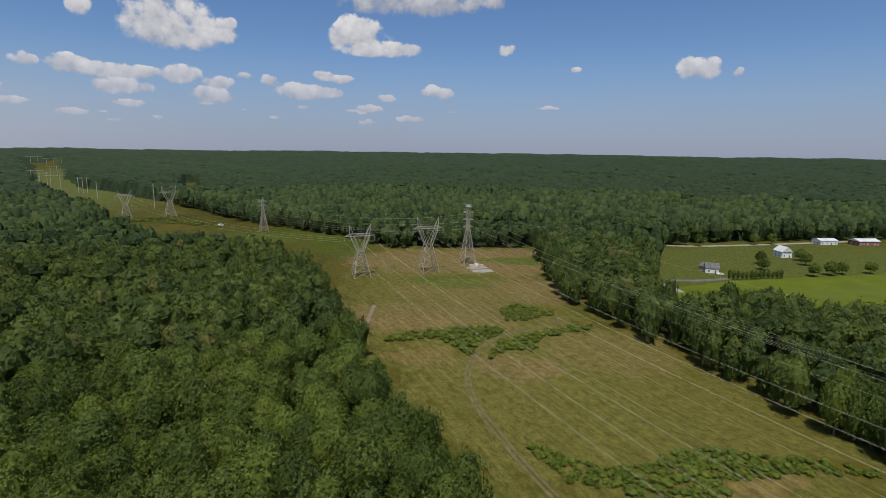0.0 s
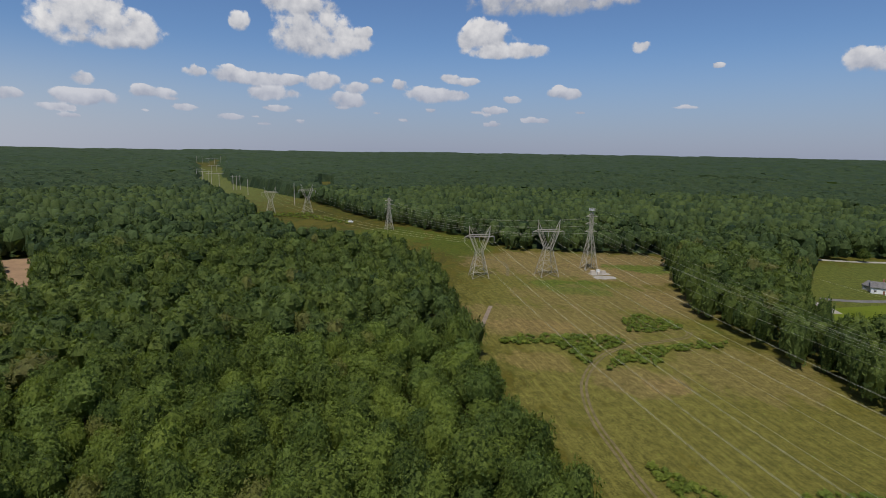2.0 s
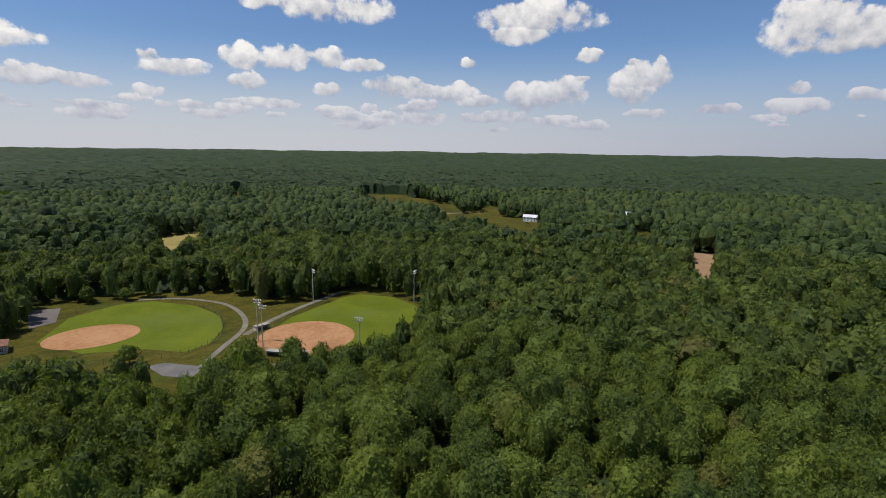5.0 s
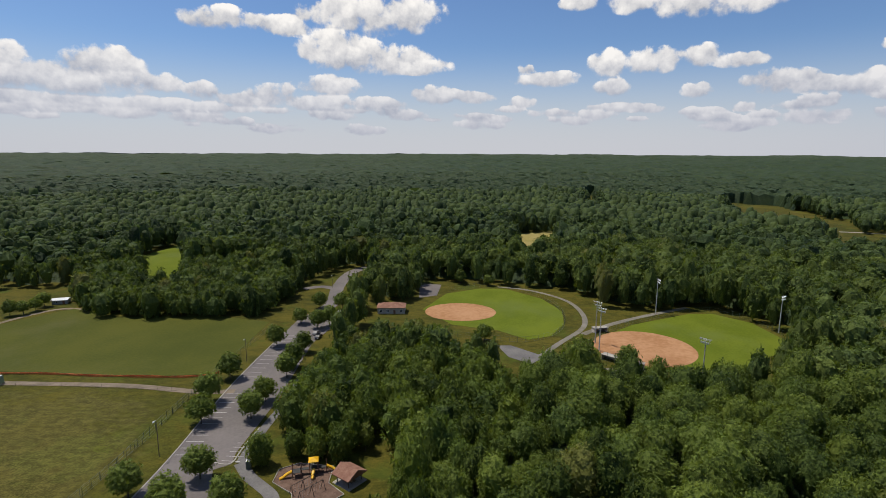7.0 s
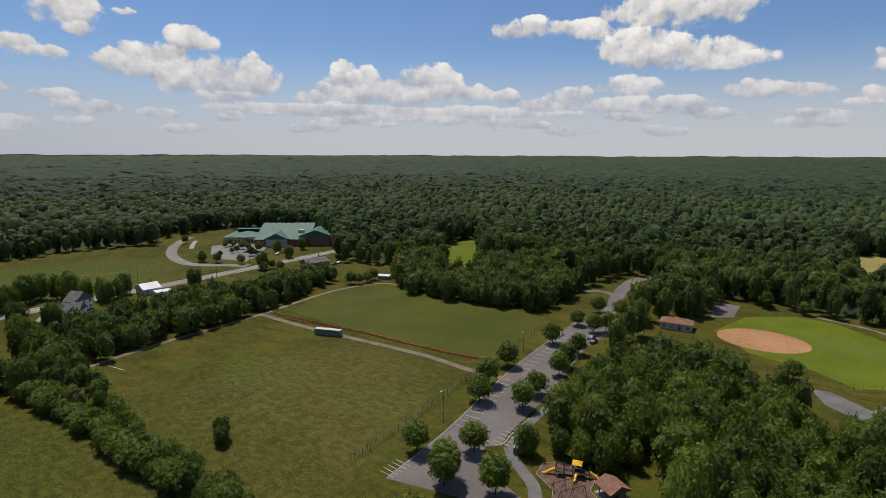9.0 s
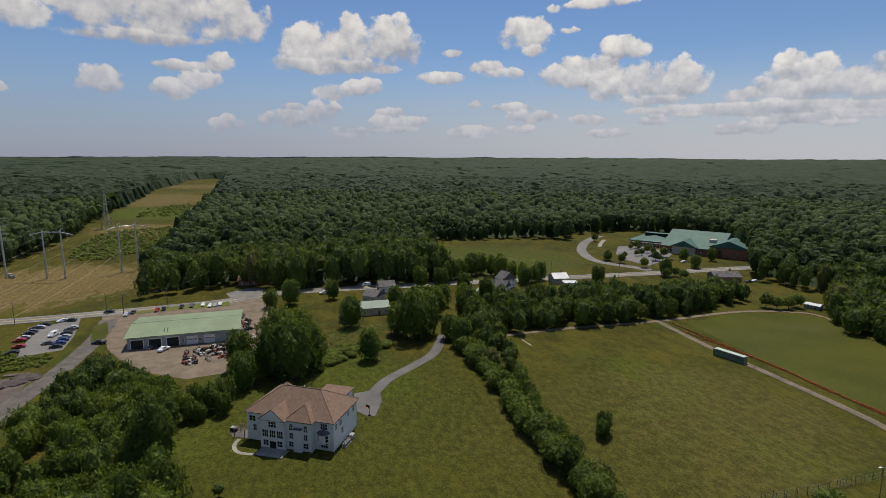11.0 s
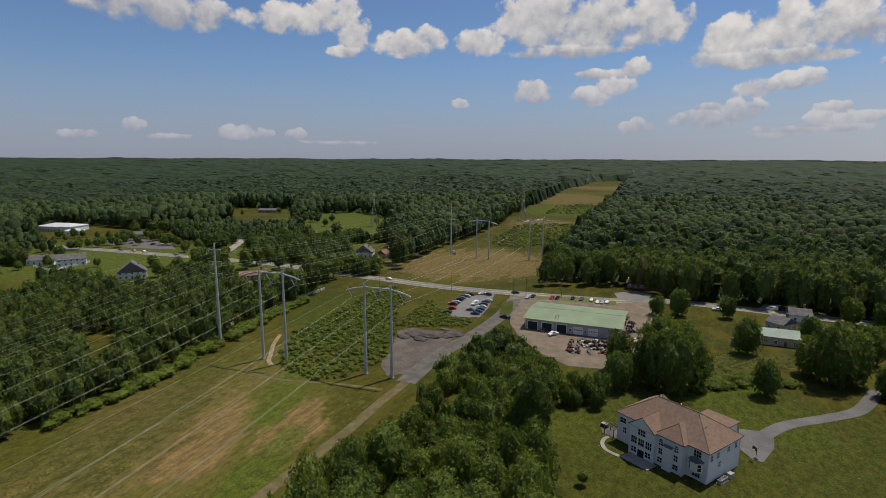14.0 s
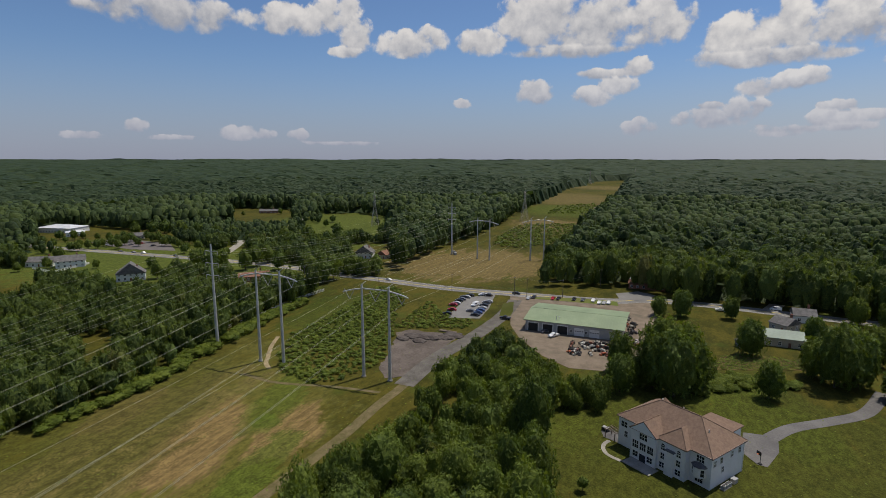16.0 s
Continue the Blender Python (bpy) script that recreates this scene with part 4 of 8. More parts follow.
structure("lawn_drive", ribbon([(20.9, -227), (22.2, -205.4), (28.2, -191.5), (35.4, -178), (38.1, -167.3), (39.4, -160.3)], 4.2, -0.1, 0.05), ASPHALT, "grey asphalt drive winding over the lawn", "drive")
structure("drive_court", slab([(44.6, -165), (36.8, -169.3), (34.2, -160.2), (34.2, -150.3), (36.4, -149.8), (41.3, -153.4)], -0.1, 0.055), ASPHALT, "grey asphalt forecourt beside the house", "drive")
structure("park_path", ribbon([(-94, -97.4), (-90.4, -91), (-87, -81.6), (-82.3, -76.3)], 3.2, -0.1, 0.055), ASPHALT, "grey asphalt footpath", "path")
structure("park_path", ribbon([(-94, -97.4), (-104.1, -101.8), (-116.3, -106.3), (-128.8, -110), (-141.4, -116.8)], 2.6, -0.1, 0.06), ASPHALT, "grey asphalt footpath beside trees", "path")
structure("ball_path", ribbon([(-295.2, -95.4), (-294.6, -74.9), (-282.3, -53.1), (-262, -40.8), (-240.1, -36.5), (-215.1, -42), (-196.8, -45.8)], 2.4, -0.1, 0.055), PATH_GREY, "grey asphalt path curving between ball fields", "path")
structure("ball_path", ribbon([(-230.7, -35), (-249.4, -25.9), (-269.9, -12.5), (-294.4, 6.3)], 3.0, -0.1, 0.05), PATH_GREY, "grey asphalt path behind the ball field", "path")
structure("ball_path", ribbon([(-195.7, -45.5), (-194.4, -33.4), (-195, -19.2), (-200.1, -8)], 2.6, -0.1, 0.06), PATH_GREY, "grey asphalt path behind the backstop", "path")
structure("plaza", slab([(-201.8, -64.6), (-204.2, -59.4), (-197.7, -43.8), (-188.2, -46.9), (-191.8, -56.8)], -0.1, 0.07), ASPHALT, "grey paved court with faded marks", "pavement")
structure("corridor_track", ribbon([(109.8, -46.1), (115.8, -63.3), (122.6, -81.9), (131.2, -101), (135.3, -112), (140, -122.9), (145.1, -135.2)], 3.6, -0.1, 0.05), TRACK, "worn gravel track along the power line", "track")
RUTS = [(27, 111.6), (21.3, 125.6), (16.3, 140.9), (12.6, 152.6), (10.0, 168.3), (10.2, 184.7), (15.7, 205), (25.3, 220.5), (41, 231.5), (53.7, 240.5), (57.4, 249.3)]
for side in (-0.8, 0.8):
    structure("corridor_track", ribbon(RUTS, 0.9, -0.1, 0.04, side), TRACK, "worn wheel rut curving through rough grass", "track")
structure("corridor_track", ribbon([(-32.9, 337), (-37.9, 372.1), (-49.9, 385.5), (-75.4, 390.1)], 2.0, -0.1, 0.04), TRACK, "narrow dirt track below the towers", "track")
structure("corridor_track", ribbon([(-33.1, 224.5), (-33.8, 242.9), (-34.1, 266.4)], 2.0, -0.1, 0.04), GRAVEL, "narrow pale dirt track", "track")
structure("corridor_track", ribbon([(270.5, -431.4), (324.8, -518.8), (335.6, -559.6), (359.8, -619.4), (412, -700.4), (451.5, -792.4)], 5.0, 0.0, 0.6), GRAVEL, "pale dirt track climbing the cleared strip", "track")
structure("corridor_track", ribbon([(183, -89.4), (189, -91), (194.6, -94.6), (204.9, -101.1), (214.6, -109.2)], 1.7, -0.1, 0.04), BARE_SAND, "bare sandy track between the poles", "track")
structure("corridor_track", ribbon([(186, -80), (180, -81.8), (171.8, -84.2), (162.4, -90.2), (152.6, -97.9), (137.9, -106.4)], 1.6, -0.1, 0.03), TRACK, "faint worn track below the steel poles", "track")
structure("yard_track", ribbon([(136.9, -115.9), (148.1, -142.6), (156.5, -175.3), (167.6, -206.7), (181, -232.7)], 7.5, -0.1, 0.075), YARD_GRAVEL, "grey gravel track into the yard", "track")
structure("spoil_ground", slab(ragged([(182.6, -150.1), (182, -157), (171.9, -161.9), (160.8, -168.1), (153.7, -152), (144.3, -136), (140, -124), (146, -116), (151.5, -117.5), (156.7, -119.2), (161.1, -126.6), (171.8, -139.4)]), -0.1, 0.05), SPOIL_FLAT, "dusty bare ground with dark spoil", "ground")
structure("gravel_lot", slab([(183.9, -181.6), (203.1, -217.4), (196.6, -234.2), (179.6, -208.9), (171.3, -192.6)], -0.1, 0.05), ROAD, "pale gravel car lot", "car park")
structure("machine_yard", slab([(188.5, -237.4), (128.6, -282.8), (105.5, -246.3), (85.1, -183.7), (105.9, -170.2), (120.7, -173.6), (139.7, -183.6), (154.4, -195.6)], -0.1, 0.048), GRAVEL, "dusty gravel yard round the green-roofed workshop", "yard")
structure("verge", slab([(167.5, -203), (181.1, -222.2), (179.5, -229.3), (167.6, -214), (163.9, -207)], 0.0, 0.1), FIELD, "small grass island in the yard", "verge")
structure("verge", slab([(181.5, -242), (158.9, -260.9), (140.2, -269.6), (135.6, -262.3), (154.3, -252.9), (174.7, -242.7)], 0.0, 0.1), LAWN, "narrow grass verge beside the road", "verge")
structure("school_drive", ribbon([(-110.0, -379.1), (-98.9, -389.0), (-86.3, -398.3), (-77.4, -410.5), (-74.0, -433.3), (-75.4, -460.3), (-83.2, -492.7), (-92.4, -515.8), (-100.9, -531.8), (-106.6, -541.1)], 8, -0.1, 0.06), ROAD, "pale asphalt school drive in a loop", "road")
structure("school_path", ribbon([(-92.9, -474.3), (-97.7, -492.9), (-105.3, -515.9)], 3.5, -0.1, 0.06), CONCRETE, "pale concrete path across the school lawn", "path")
structure("school_lot", slab([(-109.9, -479.4), (-133.3, -479.8), (-147.4, -450.2), (-131.4, -416.9), (-113.2, -394.9), (-100.1, -417.0), (-100.1, -441.4)], -0.1, 0.065), ROAD, "pale asphalt school car park", "car park")
structure("north_lane", ribbon([(179.6, 460.1), (217.4, 457.3), (271.5, 467.1), (324.6, 480), (375.1, 493.1)], 6, -0.1, 0.08), CONCRETE, "pale lane in front of the woods", "road")
structure("north_drive", ribbon([(133.4, 323.4), (135.8, 312.3), (136.9, 299.4)], 5, -0.1, 0.06), CONCRETE, "pale concrete drive between trees", "drive")
structure("north_drive", ribbon([(141.2, 329.7), (158.6, 329.2), (182.9, 335)], 5, -0.1, 0.06), ASPHALT, "dark asphalt drive to a house", "drive")
structure("west_drive", ribbon([(-655.5, 147), (-658.5, 172.9), (-654.4, 190)], 5, -0.1, 0.06), CONCRETE, "pale drive beside a field", "drive")
structure("church_lot", slab([(578.9, -109.8), (586, -140.2), (519.7, -161.1), (477.9, -152.2), (512.8, -126.3)], -0.1, 0.05), LOT, "grey asphalt church car park", "car park")
structure("roadside_lot", slab([(149.8, -285.5), (143, -299.6), (131.9, -298), (130.2, -282.6), (140.8, -274.2)], -0.1, 0.09), ROAD, "pale forecourt at the roadside", "car park")

structure("hard_court", slab([(-283.8, -140.4), (-285.9, -127.1), (-262.6, -119.4), (-254.3, -126.2)], -0.1, 0.06), LOT, "grey paved court beside the trees", "court")

# ---- playing fields ----
structure("playing_field", slab([(-92.7, -256.4), (-127.7, -278.5), (-163.9, -273.7), (-163.1, -241.7), (-183.6, -205.9), (-187.6, -170.3), (-133.3, -146.7), (-121.3, -166.6), (-109.4, -195.4)], -0.1, 0.06), FIELD, "dull green mown playing field", "field")
structure("outfield", slab([(-217.4, -30.4), (-229.1, -28), (-253.8, -16.4), (-283.2, 7.5), (-287.8, 17.7), (-279.6, 33.9), (-252.9, 47.3), (-243.6, 42.4), (-222.5, 28.5), (-201, 17.8), (-202.5, 3.4), (-199.4, -15.8)], -0.1, 0.05), TURF, "bright green mown outfield grass", "field")
structure("outfield", slab([(-235.4, -114.9), (-268.6, -116.3), (-287.3, -103), (-291.6, -87.4), (-279.5, -64.7), (-260.8, -50.2), (-240.5, -45.3), (-222.6, -47.2), (-213.7, -54.8), (-220.2, -70.7), (-219.1, -92)], -0.1, 0.05), TURF, "bright green mown outfield grass", "field")
structure("infield", slab(oval(-224.1, -9.5, 20.5, 20.0, 0), 0.0, 0.09), CLAY, "round orange clay infield", "infield")
structure("infield", slab(oval(-239.7, -96.2, 15.0, 17.5, 20), 0.0, 0.09), CLAY, "round orange clay infield", "infield")
structure("bare_field", slab(SMALL_OPENINGS[1], -0.1, 0.06), surface("ploughed_soil", (0.20, 0.13, 0.08), (0.27, 0.18, 0.11), 0.05, 0.95, 10, where="world"), "bare brown soil among trees", "field")
structure("bright_field", slab(SMALL_OPENINGS[3], -0.1, 0.06), TURF, "bright green field among trees", "field")
structure("hay_field", slab(SMALL_OPENINGS[4], -0.1, 0.06), surface("dry_hay", (0.20, 0.17, 0.05), (0.26, 0.21, 0.08), 0.05, 0.95, 10, where="world"), "dry yellow field among trees", "field")
structure("north_field", slab([(131.8, 306.8), (179.7, 328.8), (226, 340.5), (298.7, 354.4)] + [(430, 330), (395, 268)] + [(199.6, 256.4)] + [(166.4, 276), (123.8, 273.9)], -0.1, 0.05), TURF, "bright green lawn before the woods", "field")

# ---- trees that stand alone ----
def tree_kind(height, spread, low, clumps, size, seed):
    """A tree: a tapered trunk with limbs and a crown of leaf clumps."""
    g = np.random.default_rng(seed)
    tree = thing("tree", "", "tree")
    bm = bmesh.new()
    top = height * 0.72
    strut(bm, (0, 0, -0.2), (0.1, 0.05, top * 0.55), height * 0.022, height * 0.014, 7)
    strut(bm, (0.1, 0.05, top * 0.55), (0, 0, top), height * 0.014, height * 0.005, 6)
    for i in range(5):
        a, h = g.uniform(0, 6.28), top * g.uniform(0.4, 0.7)
        strut(bm, (0.05, 0.03, h), (math.cos(a) * spread * 0.6, math.sin(a) * spread * 0.6, h + height * 0.2), height * 0.008, height * 0.003, 5)
    part("trunk", bm, BARK, tree)
    v, f, leaf = crown_form(g, 8, (30, 62, 98, 135), clumps, size, lobes=13, low=-0.75)
    deep = (height - low) / 2
    v = v * np.array([spread, spread, deep * 1.12]) + np.array([0, 0, low + deep * 0.95])
    part("crown", from_arrays("crown", v, f, LEAF, False, np.full(len(v), g.uniform(0.2, 0.8)), leaf), None, tree)
    return tree


KINDS = {
    "round": [tree_kind(8.0, 3.7, 0.9, 520, 0.125, s) for s in (1, 2, 3)],
    "tall": [tree_kind(14.0, 5.0, -1.8, 760, 0.105, s) for s in (4, 5, 6)],
    "small": [tree_kind(4.0, 1.6, 0.9, 230, 0.14, s) for s in (7, 8)],
    "bushy": [tree_kind(6.0, 3.4, 0.2, 380, 0.125, s) for s in (9, 10)],
    "conifer": [tree_kind(6.0, 1.25, 0.1, 220, 0.17, s) for s in (15, 16)],
    "distant": [tree_kind(12.0, 5.0, 0.0, 140, 0.19, s) for s in (12, 13, 14)],
}
pick = random.Random(21)

def plant(kind, x, y, scale, label, group=""):
    src = pick.choice(KINDS[kind])
    k = scale * pick.uniform(0.92, 1.08)
    ob = copy_thing(src, pose(x, y, float(rise(x, y)), 0, 0, pick.uniform(0, 360)) @ Matrix.Diagonal((k, k, k * pick.uniform(0.92, 1.1), 1)))
    ob.name = "tree"
    return tagged(ob, label, "tree", group)


for x, y in [(-72.9, -110.3), (-71.2, -95.2), (-84.8, -101.1), (-104.8, -122.6), (-115.8, -131.5), (-132, -138.8), (-164.1, -145.8), (-191.7, -155.5), (-113, -111.6), (-123.5, -115.4), (-140.9, -121.6), (-148.7, -124.7), (-162.7, -131.3), (-189.4, -144.6), (-216.3, -163.3), (-219, -151.7), (-194.7, -142.1)]:
    plant("round", x, y, 1.12, "round leafy green tree at the car park edge", "car park trees")
for x, y in [(-69.6, -93.8), (-77.2, -84.1)]:
    plant("round", x, y, 1.12, "round leafy green tree on a car park island", "car park trees")
for (x, y), k in zip([(-95.2, -91.9), (-101.7, -86.7), (-103.5, -80.8), (-105.3, -74.8)], (0.72, 0.6, 0.7, 0.75)):
    plant("tall", x, y, k, "leafy green tree behind the playground")
for x, y, k in ((46.2, -195.1, 0.82), (-32, -143.7, 0.42), (-32.7, -146.9, 0.5)):
    plant("tall", x, y, k, "dense green tree alone on the lawn")
for x, y in [(67.1, -101.1), (61.4, -107.6), (55.5, -131.1)] + [(219.4, -92.6), (137.5, -232.7)]:
    plant("small", x, y, 0.9, "thin young green tree on the lawn")
for x, y, k in ((68.5, -174, 1.55), (76.2, -175.2, 1.4), (65.8, -183, 1.25), (78.9, -189.9, 1.5), (74.5, -199.4, 1.3), (33.3, -220.7, 1.5), (28, -227.2, 1.35), (40.4, -225.9, 1.2), (34.2, -244.7, 1.3), (27.2, -254.7, 1.1), (91.1, -180.3, 1.1), (81.3, -172.7, 0.8), (104.7, -266.7, 1.0), (112.8, -260.5, 0.8), (85.9, -280.2, 0.75), (63.4, -233.1, 1.15), (49.1, -267.4, 1.0), (11.5, -247.2, 1.2), (5.5, -223.6, 0.85), (12.2, -214.4, 1.0), (17.6, -222.3, 0.9), (7.2, -239, 1.0)):
    plant("tall", x, y, k, "large dark green broadleaf tree near the road")
hedge = [(11.4, -210.5), (1.7, -190), (-4.9, -171.2), (-10.4, -154.3), (-14.9, -140.2), (-19.6, -128), (-23.5, -117.5), (-27.7, -108.7)]
for (ax, ay), (bx, by) in zip(hedge, hedge[1:]):
    n = max(2, round(math.hypot(bx - ax, by - ay) / 2.3))
    for i in range(n):
        x, y = ax + (bx - ax) * i / n + pick.uniform(-1.8, 1.8), ay + (by - ay) * i / n + pick.uniform(-1.8, 1.8)
        plant("bushy", x, y, pick.uniform(0.75, 1.3), "dense green tree in the hedgerow between lawns", "hedgerow trees")
for x, y, k in ((110.7, -144.3, 0.75), (109.4, -151.1, 0.8), (100.9, -145.9, 0.6), (94.2, -144.7, 0.6), (91.6, -149.6, 0.58), (85.2, -148.2, 0.6), (82, -152.3, 0.72), (82.4, -164.5, 1.0), (101.3, -135, 0.6), (93, -137.8, 0.55), (85.7, -141.8, 0.5), (79.9, -146.5, 0.5), (110.4, -134.5, 0.8)):
    plant("tall", x, y, k, "dense green tree in the belt behind the yard", "yard belt trees")
for x, y, k in ((362, -160.6, 1.2), (368.7, -171.4, 1.3), (375.3, -183.5, 1.4), (344.8, -176.9, 1.2), (306.4, -178.9, 1.4), (289.7, -178, 1.5), (293.6, -188, 1.3), (300.7, -206.2, 1.2), (289.4, -210.7, 1.1), (289.1, -219.1, 1.1), (345.1, -284.2, 1.3), (344.3, -293.5, 1.2), (391.9, -139.4, 1.3), (374.1, -141.4, 1.4), (381.1, -151.5, 1.1), (450.5, -293.1, 1.3), (431.6, -250.3, 1.3), (411.6, -226.6, 1.2), (451.2, -238.2, 1.3), (402.3, -273.5, 1.3), (420.9, -326.5, 1.3), (443.6, -350.2, 1.3), (509.4, -215.2, 1.2), (527.7, -206, 1.2), (554.5, -199.4, 1.2), (561.6, -185.3, 1.2), (593.2, -168.1, 1.2), (594.5, -179.5, 1.2), (604.6, -155.3, 1.2), (525.6, -40, 1.2), (533.4, -49.6, 1.2), (495.3, -73.9, 1.0), (422.2, -26.3, 1.3)):
    plant("distant", x, y, k * 0.95, "tall leafy tree near village gardens", "village trees")
for x, y in [(42, -313.5), (27.8, -326.9), (24.8, -333.4), (19.8, -340.4), (12.9, -347.9), (7.4, -353.7), (-0.1, -349.3), (-5.6, -343.3), (-12.7, -337.6), (-19.5, -332.1), (-26.5, -332.9), (-30.5, -339.6), (29.7, -309.3), (15.8, -300.2), (2.7, -286.9), (14.6, -278.7), (24.7, -273.2), (-20.8, -324.8)]:
    plant("tall", x, y, pick.uniform(0.8, 1.1), "green broadleaf tree between the roadside houses")
for x, y in [(-66.3, -337.3), (-86.8, -409.8), (-120.2, -359.4), (-122.9, -351.5), (-113.5, -355.3), (-107.7, -387.1), (-95.4, -402.1), (-123.1, -414), (-134.5, -431.5), (-126.1, -448.1), (-122.5, -469.5), (-93.9, -503.1), (-143.2, -288.1), (-147.5, -285.4), (-153.4, -286), (-159.6, -289.9)]:
    plant("round", x, y, 0.9, "small green tree near the school")
for (x, y), k in zip([(-65.0, -331.1), (-114.0, -359.8), (-143.4, -389.3), (-87.4, -412.4), (-144.5, -417.4), (-165.6, -418.2)], (0.9, 0.95, 0.8, 0.6, 0.7, 0.65)):
    plant("tall", x, y, k, "dark leafy tree beside the school road")
for x, y in [(-116.7, -463.9), (-124.0, -464.0), (-118.5, -435.5), (-114.0, -433.1), (-102.9, -424.6), (-129.4, -441.9), (-125.7, -413.1), (-132.2, -463.4), (-138.0, -445.3)]:
    plant("round", x, y, 0.62, "small round tree on a car park island")
for x, y in [(221, 457.6), (274.1, 467.3), (291.5, 471.5), (268.7, 397.8), (262, 381.2), (243.4, 344.7), (257.4, 348.7), (267.7, 352.6), (230.5, 383.2), (221.2, 363.8), (288.9, 355.5)]:
    plant("round", x, y, 1.15, "rounded green tree on a farm lawn")
for i in range(13):
    u = i / 12
    (ax, ay), (bx, by) = [(181.3, 331.9), (217.2, 336.9)]
    plant("conifer", ax + (bx - ax) * u, ay + (by - ay) * u, 1.0, "narrow dark evergreen in a planted row", "evergreen row")
for x, y in [(-204.8, -71.1), (-295.7, -100.8), (-292.5, -117.5)]:
    plant("round", x, y, 0.95, "round green tree beside the ball field")
for x, y in [(-194.4, -14.3), (-197.7, -13.2)]:
    plant("round", x, y, 1.0, "round green tree behind the backstop")
for x, y in [(-553.5, 233.8), (-601.4, 213.4), (-639.7, 213.5), (-558.1, 262.8), (-570.1, 282.8), (-506.6, 225.9)]:
    plant("distant", x, y, 0.9, "green tree beside a far farmhouse")

# garden trees of the village
for x, y in [(557.6, -99), (538.7, -101.7), (533.8, -107.2), (544.4, -113.8), (561.9, -123.7), (565.4, -130.2), (539.1, -129.4), (555, -142), (524.5, -136.2), (563.4, -154.3), (541, -157.8), (521.4, -159.2), (504.5, -158.6), (592.7, -94.3), (617.1, -93.8), (608.1, -103.9), (611.4, -111.6), (611.7, -72.9), (586.7, -75.9), (572.5, -82.3), (494.7, -160.2), (471.6, -159.4), (465.2, -166.5), (534.8, -88.4), (531.1, -92.7), (539.4, -119.4), (521.9, -120.6), (593.9, -120), (578.6, -126.2), (586, -140.2), (557.8, -138.9), (540.8, -152.8), (509.5, -153), (461.8, -61.5), (439, -86.9), (413.5, -115.4), (375.1, -107.6), (419.6, -158.4), (422.9, -173.2), (458.9, -152.7), (349.2, -237.1), (319.3, -226.5), (329.5, -208.9), (307.7, -233.2), (701.4, -309.8), (682.6, -353.7), (641.8, -356.8), (557.7, -356.9), (504.7, -383.4), (526, -327.5), (439.8, -30.7), (463.1, -45.2), (401.3, -128.9), (309.9, -150.9), (307.5, -142.3)]:
    plant("distant", x, y, pick.uniform(0.5, 0.85), "leafy green garden tree near village houses", "garden trees")
for kind in KINDS.values():
    for t in kind:
        for o in (*t.children, t):
            bpy.data.objects.remove(o)

# ---- thickets and brambles ----
def thicket(name, ring, gap, height, label, spread=(0.7, 1.3), form="low"):
    gap, height = gap * 0.72, height * 0.72
    xs, ys = [p[0] for p in ring], [p[1] for p in ring]
    X, Y = np.meshgrid(np.arange(min(xs), max(xs), gap), np.arange(min(ys), max(ys), gap))
    X, Y = (X + rng.uniform(-1.0, 1.0, X.shape) * gap).ravel(), (Y + rng.uniform(-1.0, 1.0, Y.shape) * gap).ravel()
    keep = inside(X, Y, ring) & (rng.uniform(0, 1, X.shape) < 0.9)
    X, Y = X[keep], Y[keep]
    ob = wood(name, X, Y, height * rng.uniform(0.35, 1.5, len(X)), form, SHRUB, label, False, spread, (0.5, 0.6))
    return tagged(ob, label, "shrubs", kind="stuff")


thicket("brambles", [(-25.3, 214.8), (-14.7, 225.2), (5.1, 230.5), (25.7, 235.3), (28.4, 225.4), (16.5, 213.6), (11.5, 197.3), (4.7, 209.3), (-2.3, 217.1), (-20.8, 212.3)], 2.2, 1.7, "bright green bramble thicket across the corridor")
thicket("brambles", [(29.3, 261.2), (39.3, 269.7), (51, 262.1), (56.2, 252.9), (39.7, 243.3), (30.2, 241.2)], 2.2, 1.6, "bright green bramble patch beside the track")
thicket("brambles", [(18.3, 201), (24.8, 214.6), (36.5, 222), (59.1, 235.8), (70, 237.9), (67, 231.4), (43.4, 220.1), (36.9, 202.3), (27.3, 206.2), (18.9, 193)], 2.2, 1.6, "green bramble band inside the track bend")
thicket("brambles", [(22.6, 134.2), (27.6, 132.4), (39, 124.7), (50.6, 125), (69.1, 134.2), (82.1, 130), (98.4, 127.8), (110.7, 123), (109.6, 120.2), (87.2, 121.6), (70, 118.3), (68.3, 112.4), (48.6, 112), (31.4, 116.4)], 2.0, 1.5, "green rough shrubs below the wires")
thicket("brambles", ragged([(176.9, -89.5), (160.8, -94), (156, -103.3), (156, -116.5), (162.5, -126.1), (175.7, -141.7), (186, -150), (200, -163), (224, -190), (247.6, -205), (258, -198), (238.9, -169), (222.1, -136.7), (213, -115.4), (203.8, -107), (190.2, -97)], 3.0, 1.4), 2.1, 1.35, "dense green bramble between the steel poles")
thicket("brambles", ragged([(186, -152), (180.6, -161), (172, -171), (164.4, -176.3), (168.2, -187), (180, -184), (197.2, -189.5), (212, -197), (200, -172)], 3.0, 1.2), 1.9, 1.1, "rough green weeds beside the car lot")
thicket("brambles", [(309.6, -363.4), (339.5, -406.8), (385.8, -502.4), (344.3, -549.6), (293.2, -459), (274.8, -416.8), (281.9, -372)], 5.0, 2.4, "green scrub across the cleared strip")
